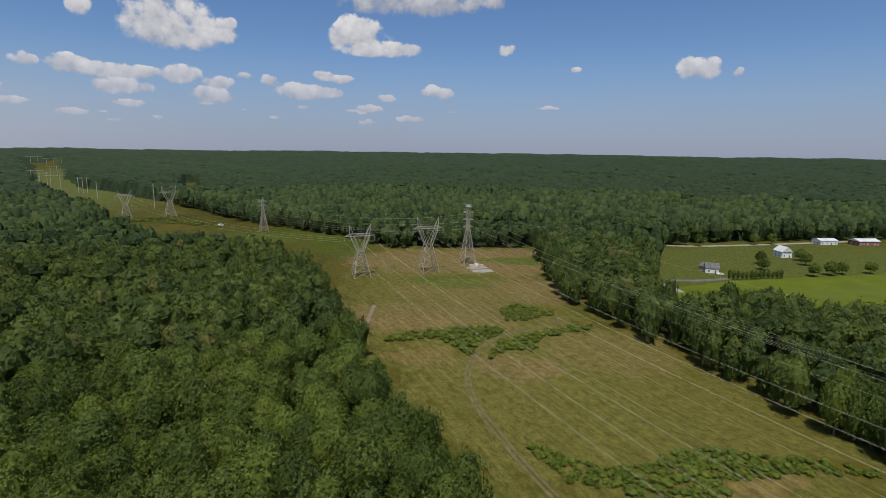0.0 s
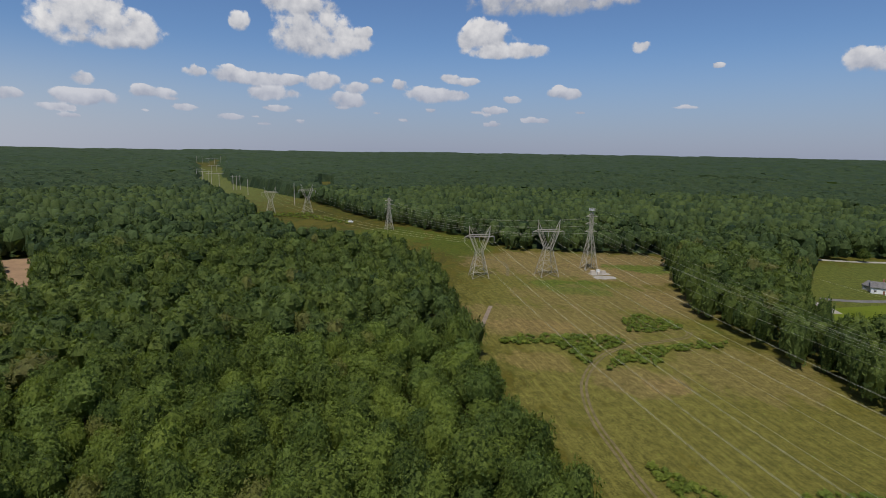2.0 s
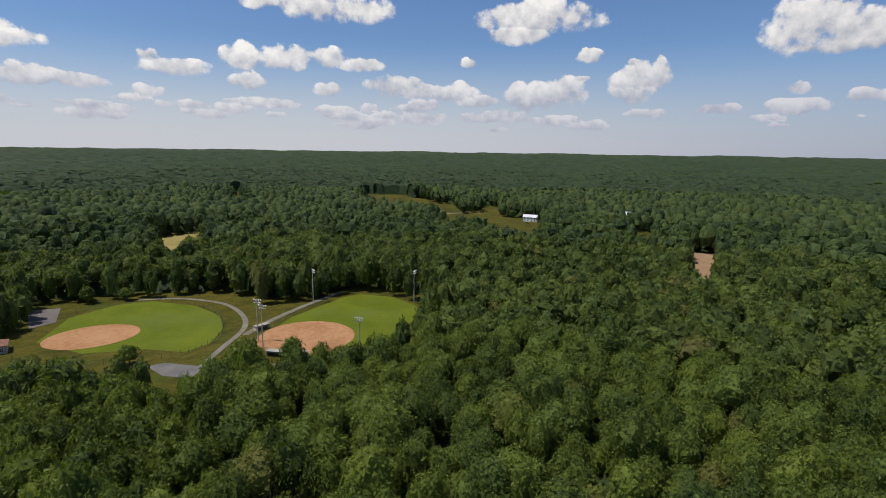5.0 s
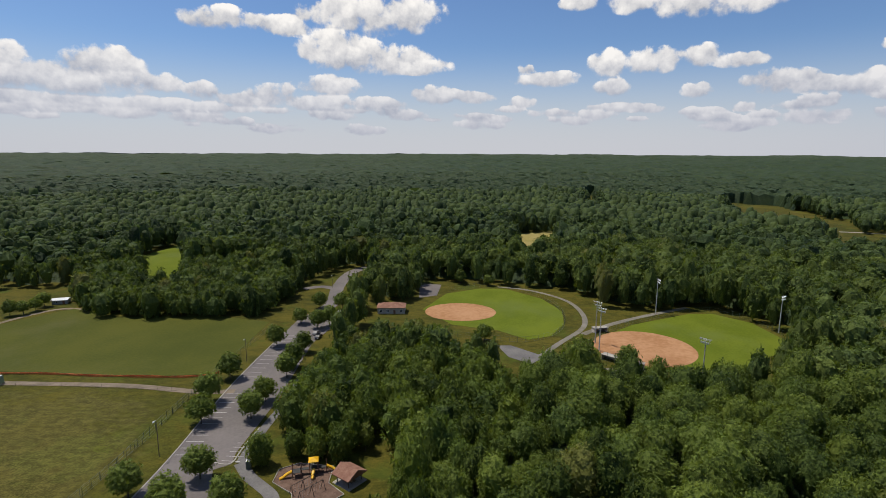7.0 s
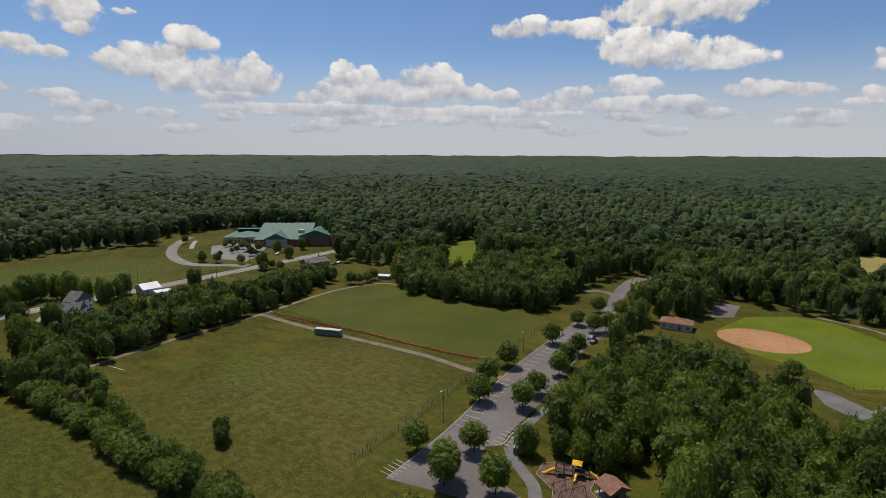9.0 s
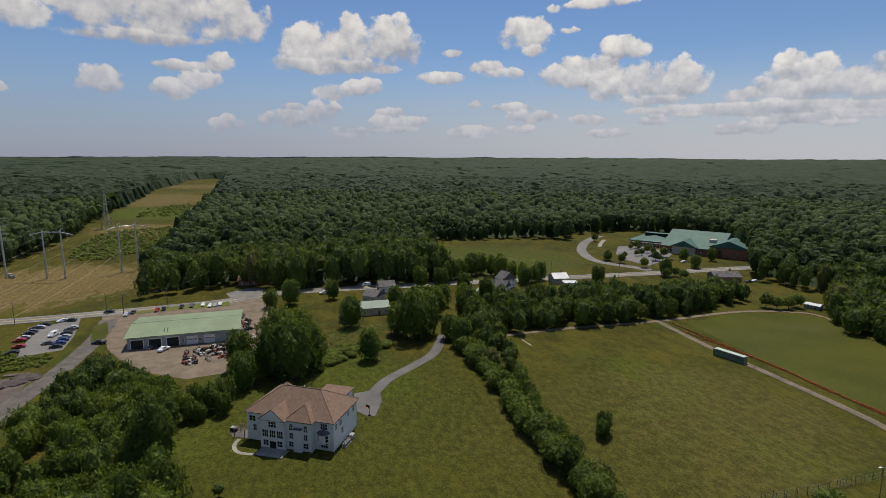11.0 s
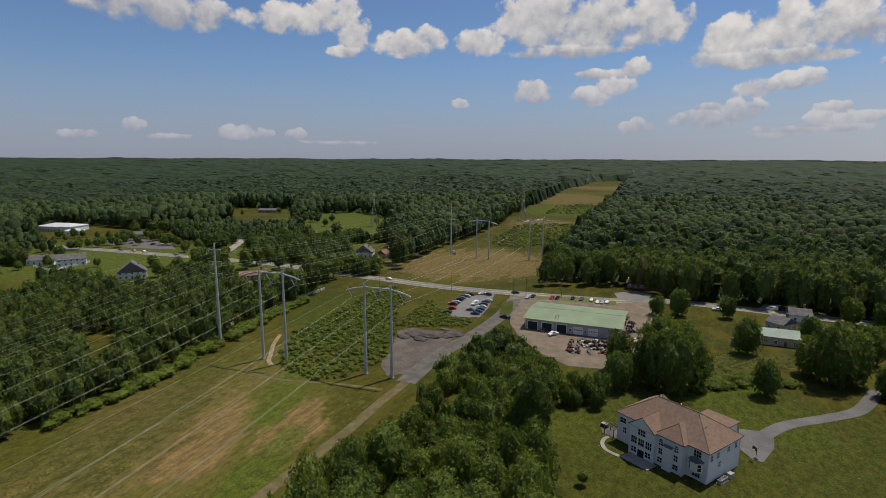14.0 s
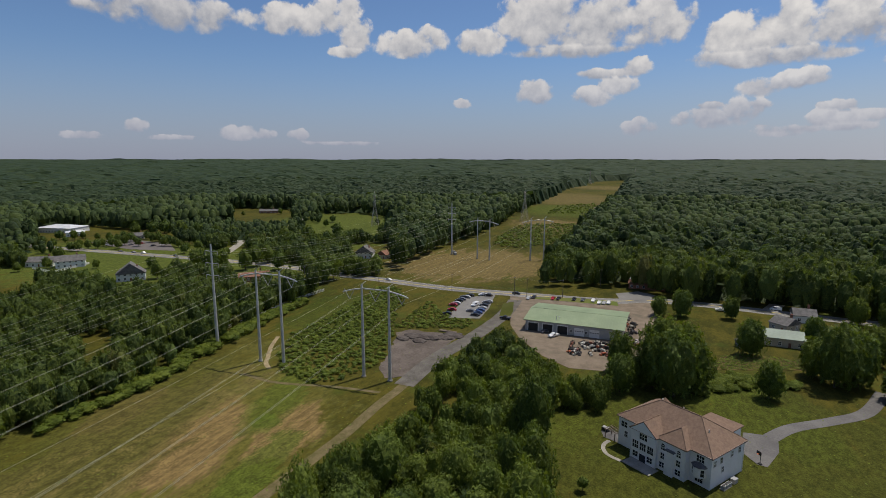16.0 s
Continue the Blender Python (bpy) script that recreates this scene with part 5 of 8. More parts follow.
thicket("brambles", [(485.4, -708.6), (477.3, -810.2), (436.1, -765.7), (396.5, -659.8), (432.4, -618.6)], 9.0, 3.0, "green scrub across the cleared strip")
thicket("brambles", [(-360.1, 583.1), (-306.2, 604.1), (-224.2, 542.5), (-215.2, 527.1), (-281.3, 554), (-346.4, 565.5)], 5.0, 2.2, "brownish scrub along a ditch")
thicket("hedge_shrubs", [(69.2, -190.9), (61.8, -207.2), (53, -210.2), (41.9, -214.1), (40.9, -208.7), (51, -201.9), (62.5, -180.7)], 2.4, 2.2, "dense green shrubs at the lawn edge", form="young")
thicket("hedge_shrubs", [(65.7, -188.9), (60.1, -207.7), (57.3, -204.4), (63.1, -186.1)], 2.2, 1.6, "dense green shrubs at the garden edge")

thicket("edge_shrubs", ragged([(259.6, -145.8), (241.6, -110.9), (223.9, -82.2), (208.7, -61.3), (195.3, -39), (187, -19.1), (182, -20), (190, -41), (203, -64), (218, -85), (236, -114), (254, -148)], 3.0, 1.2), 2.4, 3.2, "bright green shrubs along the wood edge", form="mid")

# ---- wires ----
def wire(a, b, sag, r=0.035, n=18, label="thin grey aluminium power line strung between towers", group="power lines"):
    a, b = Vector(a), Vector(b)
    pts = [a.lerp(b, i / n) - Vector((0, 0, 4 * sag * (i / n) * (1 - i / n))) for i in range(n + 1)]
    return tagged(new("power_line", mesh_of(pipe(pts, r, 4), "power_line", WIRE)), label, "power line", group)


# ---- steel poles with bowed arms ----
def h_frame(a, b, height):
    """Two steel poles with a bowed arm and hanging V insulators."""
    m, gap = along(a, b)
    ob = thing("transmission_pole", "twin grey steel poles with bowed crossarms standing in grass", "power pole", m, "steel pole pairs")
    for x in (0, gap):
        part("pole", pipe([(x, 0, -0.5), (x, 0, height * 0.5), (x, 0, height)], 0.62, 10, 0.34), STEEL, ob)
        part("footing", lathe([(0.9, -0.2), (0.9, 0.35), (0.75, 0.4)]), CONCRETE, ob, "pale concrete footing", pose(x, 0, 0))
        part("peak", pipe([(x, 0, height), (x - 1.6, 0, height + 1.3)], 0.14, 5), STEEL, ob)
    arm = height - 2.2
    bow = [(-7.5 + i * (gap + 15) / 16, 0, arm + 0.9 - 1.9 * abs(2 * i / 16 - 1) ** 2.6 + (0.25 if i in (5, 11) else 0)) for i in range(17)]
    part("crossarm", pipe(bow, 0.26, 6), STEEL, ob, "bowed steel crossarm")
    ends = []
    for x in (-5.0, gap / 2, gap + 5.0):
        bm = bmesh.new()
        strut(bm, (x - 2.0, 0, arm + 0.2), (x, 0, arm - 3.3), 0.12, None, 5)
        strut(bm, (x + 2.0, 0, arm + 0.2), (x, 0, arm - 3.3), 0.12, None, 5)
        part("insulator", bm, GREY, ob, "grey V-shaped insulator string")
        ends.append(m @ Vector((x, 0, arm - 3.4)))
    tops = [m @ Vector((x - 1.6, 0, height + 1.3)) for x in (0, gap)]
    return ends, tops


def arm_pole(p, q, height):
    """One steel pole with three pairs of short arms."""
    m, _ = along(p, q)
    ob = thing("transmission_pole", "tall grey steel pole with short stacked arms", "power pole", m)
    part("pole", pipe([(0, 0, -0.5), (0, 0, height * 0.5), (0, 0, height)], 0.7, 10, 0.32), STEEL, ob)
    part("footing", lathe([(1.0, -0.2), (1.0, 0.4), (0.8, 0.45)]), CONCRETE, ob, "pale concrete footing")
    ends = []
    for h in (height - 3.0, height - 8.0, height - 13.0):
        part("arm", pipe([(-3.0, 0, h + 0.3), (0, 0, h), (3.0, 0, h + 0.3)], 0.16, 5), STEEL, ob)
        for x in (-3.0, 3.0):
            part("insulator", pipe([(x, 0, h + 0.3), (x, 0, h - 1.4)], 0.12, 5), GREY, ob, "grey insulator string")
            ends.append(m @ Vector((x, 0, h - 1.4)))
    return ends, [m @ Vector((0, 0, height))]


POLE_1 = h_frame((183.1, -95.3), (192.3, -90.5), 36.0)
POLE_2 = h_frame((143.2, -114.9), (152.7, -110.5), 33.8)
POLE_3 = arm_pole((221, -85.4), (230.8, -80), 43.0)
POLE_4 = h_frame((267.9, -310.2), (278.8, -308.5), 31.0)
POLE_5 = h_frame((240.1, -341.2), (245.6, -331.7), 32.0)
POLE_6 = arm_pole((305.2, -306.9), (314.6, -302.2), 41.0)

# ---- lattice towers ----
def lattice_tower(x, y, turn, height, label):
    """A waisted lattice tower with a wide bridge and two horns."""
    ob = thing("lattice_tower", label, "power tower", pose(x, y, 0, 0, 0, turn), "lattice towers")
    waist, bridge, foot, neck, r = height * 0.50, height * 0.79, height * 0.165, height * 0.062, 0.19
    corners = [(-1, -1), (1, -1), (1, 1), (-1, 1)]
    for a, b in corners:
        part("leg", strut(bmesh.new(), (a * foot, b * foot, -0.3), (a * neck, b * neck, waist), r * 1.25, r), RUSTY, ob)
    bm = bmesh.new()
    for k in range(4):
        f0, f1 = k / 4, (k + 1) / 4
        w0, w1 = foot + (neck - foot) * f0, foot + (neck - foot) * f1
        for i in range(4):
            (a, b), (c, d) = corners[i], corners[(i + 1) % 4]
            strut(bm, (a * w0, b * w0, waist * f0), (c * w1, d * w1, waist * f1), r * 0.5)
            strut(bm, (c * w0, d * w0, waist * f0), (a * w1, b * w1, waist * f1), r * 0.5)
            strut(bm, (a * w1, b * w1, waist * f1), (c * w1, d * w1, waist * f1), r * 0.55)
    part("bracing", bm, RUSTY, ob)
    half = height * 0.19
    for s in (-1, 1):
        bm = bmesh.new()
        for b in (-1, 1):
            strut(bm, (s * neck, b * neck, waist), (s * half, b * 0.8, bridge), r)
            strut(bm, (s * neck * 0.1, b * neck, waist), (s * (half - 2.6), b * 0.8, bridge), r * 0.8)
        for k in range(5):
            # zigzag between the outer and the inner bar, and across the two faces
            f0, f1 = k / 5, (k + 1) / 5
            for b in (-1, 1):
                y0, y1 = b * (neck + (0.8 - neck) * f0), b * (neck + (0.8 - neck) * f1)
                h0, h1 = waist + (bridge - waist) * f0, waist + (bridge - waist) * f1
                strut(bm, (s * (neck + (half - neck) * f0), y0, h0), (s * (neck * 0.1 + (half - 2.6 - neck * 0.1) * f1), y1, h1), r * 0.5)
            strut(bm, (s * (neck + (half - neck) * f0), -y0, h0), (s * (neck + (half - neck) * f1), y1, h1), r * 0.5)
            strut(bm, (s * (neck + (half - neck) * f0), y0, h0), (s * (neck + (half - neck) * f1), -y1, h1), r * 0.5)
        part("upper_leg", bm, RUSTY, ob)
        bm = bmesh.new()
        for b in (-0.5, 0.5):
            strut(bm, (s * half, b, bridge), (s * (half + 0.6), 0, height), r * 0.8)
            strut(bm, (s * (half - 2.2), b, bridge + 1.4), (s * (half + 0.6), 0, height), r * 0.7)
        part("horn", bm, RUSTY, ob)
    bm, span = bmesh.new(), half + height * 0.10
    for b in (-0.7, 0.7):
        strut(bm, (-span, 0, bridge), (-half, b, bridge), r * 0.8)
        strut(bm, (span, 0, bridge), (half, b, bridge), r * 0.8)
        for h in (0, 1.5):
            strut(bm, (-half, b, bridge + h), (half, b, bridge + h), r * 0.9)
        strut(bm, (-span, 0, bridge), (-half, b, bridge + 1.5), r * 0.7)
        strut(bm, (span, 0, bridge), (half, b, bridge + 1.5), r * 0.7)
        for k in range(8):
            x0, x1 = -half + 2 * half * k / 8, -half + 2 * half * (k + 1) / 8
            strut(bm, (x0, b, bridge + 1.5 * (k % 2)), (x1, b, bridge + 1.5 * ((k + 1) % 2)), r * 0.55)
    part("bridge", bm, RUSTY, ob, "lattice bridge arm")
    ends = []
    for u in (-span, 0, span):
        part("insulator", pipe([(u, 0, bridge), (u, 0, bridge - 3.2)], 0.15, 5), GREY, ob, "grey insulator string")
        ends.append(ob.matrix_basis @ Vector((u, 0, bridge - 3.3)))
    return ends, [ob.matrix_basis @ Vector((s * (half + 0.6), 0, height)) for s in (-1, 1)]


def mast_tower(x, y, turn, height, label, aerials=False):
    """A slender square lattice mast with three short arms."""
    ob = thing("lattice_mast", label, "power tower", pose(x, y, 0, 0, 0, turn))
    foot, neck, r = height * 0.105, 0.9, 0.19
    corners = [(-1, -1), (1, -1), (1, 1), (-1, 1)]

    def wide(h):
        k = h / height
        return foot + (neck - foot) * min(1, k / 0.62)
    levels = [height * q for q in (0, 0.14, 0.27, 0.39, 0.50, 0.62, 0.72, 0.82, 0.92)]
    for a, b in corners:
        part("leg", pipe([(a * wide(h), b * wide(h), h) for h in levels], r * 1.2, 4, r * 0.8), RUSTY, ob)
    bm = bmesh.new()
    for h0, h1 in zip(levels, levels[1:]):
        for i in range(4):
            (a, b), (c, d) = corners[i], corners[(i + 1) % 4]
            strut(bm, (a * wide(h0), b * wide(h0), h0), (c * wide(h1), d * wide(h1), h1), r * 0.55)
            strut(bm, (c * wide(h0), d * wide(h0), h0), (a * wide(h1), b * wide(h1), h1), r * 0.55)
            strut(bm, (a * wide(h1), b * wide(h1), h1), (c * wide(h1), d * wide(h1), h1), r * 0.5)
    part("bracing", bm, RUSTY, ob)
    ends = []
    for h in (0.62, 0.74, 0.86):
        bm = bmesh.new()
        for s in (-1, 1):
            for b in (-0.8, 0.8):
                strut(bm, (s * 0.8, b, height * h), (s * 4.2, 0, height * h), r * 0.7)
                strut(bm, (s * 0.8, b, height * h + 1.4), (s * 4.2, 0, height * h), r * 0.6)
            ends.append(ob.matrix_basis @ Vector((s * 4.2, 0, height * h - 1.2)))
        part("arm", bm, RUSTY, ob)
    part("peak", pipe([(0, 0, height * 0.92), (0, 0, height)], 0.18, 5), RUSTY, ob)
    if aerials:
        for i in range(9):
            a = 2 * math.pi * i / 9
            part("aerial_panel", boxed(0.22, 0.3, 2.0, math.cos(a) * 1.9, math.sin(a) * 1.9, height * 0.945, math.degrees(a)), STEEL, ob, "pale grey aerial panel")
        part("aerial_ring", lathe([(1.7, height * 0.955), (1.9, height * 0.955), (1.9, height * 0.965), (1.7, height * 0.965)], 18), STEEL, ob)
    return ends, [ob.matrix_basis @ Vector((0, 0, height))]


TOWER_1 = lattice_tower(-50.3, 328.2, 24, 32.5, "weathered steel lattice tower in dry grass")
TOWER_2 = lattice_tower(-8.9, 345, 24, 36.0, "weathered steel lattice tower on a grassy rise")
TOWER_3 = mast_tower(18.1, 371.8, 24, 42.0, "tall steel lattice mast with pale aerial panels", True)
TOWER_4 = mast_tower(-168, 505.1, 40, 33.5, "slender steel lattice mast before the woods")
TOWER_5 = lattice_tower(-343.3, 584.9, 36, 32.0, "far steel lattice tower in the cleared strip")
TOWER_6 = lattice_tower(-307.4, 609.2, 36, 35.0, "far steel lattice tower in the cleared strip")

for near, far in ((POLE_1, TOWER_2), (POLE_2, TOWER_1), (POLE_3, TOWER_3)):
    for side, (a, b) in enumerate(zip(near[0], far[0])):
        for k in ((0.25, -0.25) if near is not POLE_3 else (0.0,)):
            wire(a + Vector((k, 0, 0)), b + Vector((k, 0, 0)), 13.0, 0.023, 30)
    for a, b in zip(near[1], far[1]):
        wire(a, b, 8.0, 0.018, 24, "thin steel earth wire strung between towers")
for near, far in ((POLE_1, POLE_4), (POLE_2, POLE_5), (POLE_3, POLE_6)):
    for a, b in zip(near[0], far[0]):
        wire(a, b, 5.0, 0.035)
    for a, b in zip(near[1], far[1]):
        wire(a, b, 3.0, 0.02, 14, "thin steel earth wire strung between poles")
for near, far in ((TOWER_1, TOWER_5), (TOWER_2, TOWER_6), (TOWER_3, TOWER_4)):
    for a, b in zip(near[0], far[0]):
        wire(a, b, 8.0, 0.04)


# timber frames of the far corridor
def timber_frame(x, y, turn, height, poles, gap, arm=True):
    ob = thing("timber_pole_frame", "pale timber power poles joined by a crossarm", "power pole", pose(x, y, float(rise(x, y)), 0, 0, turn), "timber pole frames")
    for i in range(poles):
        part("pole", strut(bmesh.new(), ((i - (poles - 1) / 2) * gap, 0, -1), ((i - (poles - 1) / 2) * gap, 0, height), 0.5, 0.35, 6), PALE_WOOD, ob)
    if arm:
        part("crossarm", boxed(gap * (poles - 1) + gap * 1.4, 0.4, 0.5, 0, 0, height - 2.0), PALE_WOOD, ob)


PALE_WOOD = surface("pale_pole_wood", (0.36, 0.33, 0.28), (0.48, 0.45, 0.40), 0.6, 0.85, 6)
for x, y, h, n, gap in ((-585.6, 884.5, 27, 3, 6, ), (-516.4, 810.9, 26, 1, 5), (-372.5, 699.2, 31, 1, 5), (-850.8, 1137.3, 26, 2, 12), (-788.4, 1075.6, 26, 2, 12), (-688.9, 968.7, 27, 2, 14), (-1425.6, 1911.6, 26, 2, 20), (-1349.3, 1882, 26, 2, 20), (-1387.7, 1993.7, 30, 1, 10), (-996.8, 1399.3, 26, 2, 14)):
    timber_frame(x, y, 38, h, n, gap, n > 1)
for x, y in [(404.8, -531.3), (847.6, -1417.2), (917.5, -1830), (489.7, -368.7)]:
    mast_tower(x, y, -30, 40, "far grey lattice mast along the cleared strip")

# roadside poles
ends = []
for x, y in [(297.1, -169.8), (257.8, -197.4), (218.1, -220.3), (187.7, -240.2), (180.6, -242.4), (164.9, -254.2)] + [(164.7, -294.4), (143.4, -306.6), (61.4, -345.9), (3.9, -366.8), (-35.4, -353.3), (-38.7, -350.3), (-82.3, -351.8), (-113.1, -385.8)]:
    ob = thing("utility_pole", "dark timber utility pole with a crossarm by the road", "utility pole", pose(x, y, 0, 0, 0, 110), "roadside poles")
    part("pole", strut(bmesh.new(), (0, 0, -0.5), (0, 0, 11), 0.17, 0.12, 7), TIMBER, ob)
    part("crossarm", boxed(2.4, 0.12, 0.14, 0, 0.1, 10.2), TIMBER, ob)
    for u in (-1.0, 0.0, 1.0):
        part("insulator", lathe([(0.07, 0), (0.09, 0.1), (0.05, 0.22)], 7), GREY, ob, "", pose(u, 0.1, 10.34))
    ends.append(Vector((x, y, 10.5)))
for a, b in zip(ends, ends[1:]):
    if (a - b).length < 120:
        for u in (-1.0, 1.0):
            wire(a + Vector((0, u, 0)), b + Vector((0, u, 0)), 1.2, 0.015, 10, "thin dark overhead cable along the road", "roadside cables")

# ---- houses ----
def hip_roof(x0, x1, y0, y1, z, pitch, over=0.5, thick=0.25, gable=False, axis="x"):
    """A closed roof over a rectangle: hipped, or gabled along an axis."""
    x0, x1, y0, y1 = x0 - over, x1 + over, y0 - over, y1 + over
    bm, w, d = bmesh.new(), x1 - x0, y1 - y0
    if axis == "x":
        half = d / 2
        inset = 0 if gable else min(half, w / 2)
        a, b = (x0 + inset, (y0 + y1) / 2), (x1 - inset, (y0 + y1) / 2)
    else:
        half = w / 2
        inset = 0 if gable else min(half, d / 2)
        a, b = ((x0 + x1) / 2, y0 + inset), ((x0 + x1) / 2, y1 - inset)
    h = half * math.tan(radians(pitch))
    low = [bm.verts.new((x, y, z - thick)) for x, y in ((x0, y0), (x1, y0), (x1, y1), (x0, y1))]
    c = [bm.verts.new((x, y, z)) for x, y in ((x0, y0), (x1, y0), (x1, y1), (x0, y1))]
    p, q = bm.verts.new((*a, z + h)), bm.verts.new((b[0] + 1e-3, b[1] + 1e-3, z + h))
    bm.faces.new(low[::-1])
    for i in range(4):
        bm.faces.new((low[i], low[(i + 1) % 4], c[(i + 1) % 4], c[i]))
    if axis == "x":
        faces = ((c[0], c[1], q, p), (c[1], c[2], q), (c[2], c[3], p, q), (c[3], c[0], p))
    else:
        faces = ((c[0], c[1], p), (c[1], c[2], q, p), (c[2], c[3], q), (c[3], c[0], p, q))
    for f in faces:
        bm.faces.new(f)
    return bm


WINDOWS = {}


def window(parent, x, y, z, w, h, turn=0, panes=2, frame_mat=None):
    """A window set in a wall whose outer face looks to -y before the turn."""
    key = (round(w, 2), round(h, 2), panes)
    if key not in WINDOWS:
        bm = bmesh.new()
        xs, zs = [-w / 2 - 0.12, -w / 2], [-0.12, 0]
        for i in range(1, panes):
            xs += [-w / 2 + w * i / panes - 0.035, -w / 2 + w * i / panes + 0.035]
        xs += [w / 2, w / 2 + 0.12]
        zs += [h / 2 - 0.03, h / 2 + 0.03, h, h + 0.12]
        grid = [[bm.verts.new((x, -0.12, z)) for z in zs] for x in xs]
        for i in range(len(xs) - 1):
            for j in range(len(zs) - 1):
                if i % 2 == 0 or j % 2 == 0:
                    bm.faces.new((grid[i][j], grid[i + 1][j], grid[i + 1][j + 1], grid[i][j + 1]))
        e = bmesh.ops.extrude_face_region(bm, geom=list(bm.faces))
        bmesh.ops.translate(bm, verts=[q for q in e["geom"] if isinstance(q, bmesh.types.BMVert)], vec=(0, 0.13, 0))
        WINDOWS[key] = mesh_of(bm, "window_frame", WHITE), mesh_of(boxed(w, 0.05, h, 0, -0.025, 0), "pane", GLASS)
    fr, pn = WINDOWS[key]
    ob = part("window", fr, None, parent, "", pose(x, y, z, 0, 0, turn))
    part("pane", pn, None, ob)
    return ob


def simple_house(a, b, depth, height, wall, roof, label, pitch=32, gable=True, axis="x", chimney=True, storeys=1, category="house", ground=0.0):
    """A small house whose front runs from a to b."""
    m, w = along(a, b, ground)
    ob = thing("house", label, category, m)
    body = part("wall", boxed(w, depth, height + 0.1, w / 2, depth / 2, -0.1), wall, ob)
    if gable:
        bm = bmesh.new()
        half = depth / 2 if axis == "x" else w / 2
        top = half * math.tan(radians(pitch))
        for k in (0.02, 0.98):
            if axis == "x":
                v = [bm.verts.new(p) for p in ((w * k, 0.02, height), (w * k, depth - 0.02, height), (w * k, depth / 2, height + top))]
            else:
                v = [bm.verts.new(p) for p in ((0.02, depth * k, height), (w - 0.02, depth * k, height), (w / 2, depth * k, height + top))]
            f = bm.faces.new(v)
            e = bmesh.ops.extrude_face_region(bm, geom=[f])
            d = Vector((0.15, 0, 0)) if axis == "x" else Vector((0, 0.15, 0))
            bmesh.ops.translate(bm, verts=[q for q in e["geom"] if isinstance(q, bmesh.types.BMVert)], vec=d if k < 0.5 else -d)
        part("gable_wall", bm, wall, ob)
    rf = part("roof", hip_roof(0, w, 0, depth, height + 0.15, pitch, 0.45, 0.2, gable, axis), roof, ob)
    if chimney:
        part("chimney", boxed(0.9, 0.7, height * 0.55 + 2.6, w * 0.72, depth * 0.62, height), BRICK, rf, "brick chimney")
    for s in range(storeys):
        z = 0.9 + s * 2.7
        n = max(2, int(w / 3.2))
        for i in range(n):
            if not (s == 0 and i == n // 2):
                window(ob, w * (i + 0.5) / n, 0, z, 1.1, 1.3)
            window(ob, w * (i + 0.5) / n, depth, z, 1.1, 1.3, 180)
        for k in (0.3, 0.7):
            window(ob, 0, depth * k, z, 1.0, 1.3, -90)
            window(ob, w, depth * k, z, 1.0, 1.3, 90)
    dr = part("door", boxed(1.0, 0.1, 2.05, w * (max(2, int(w / 3.2)) // 2 + 0.5) / max(2, int(w / 3.2)), -0.04, 0), BROWN_ROOF, ob, "dark front door")
    return ob


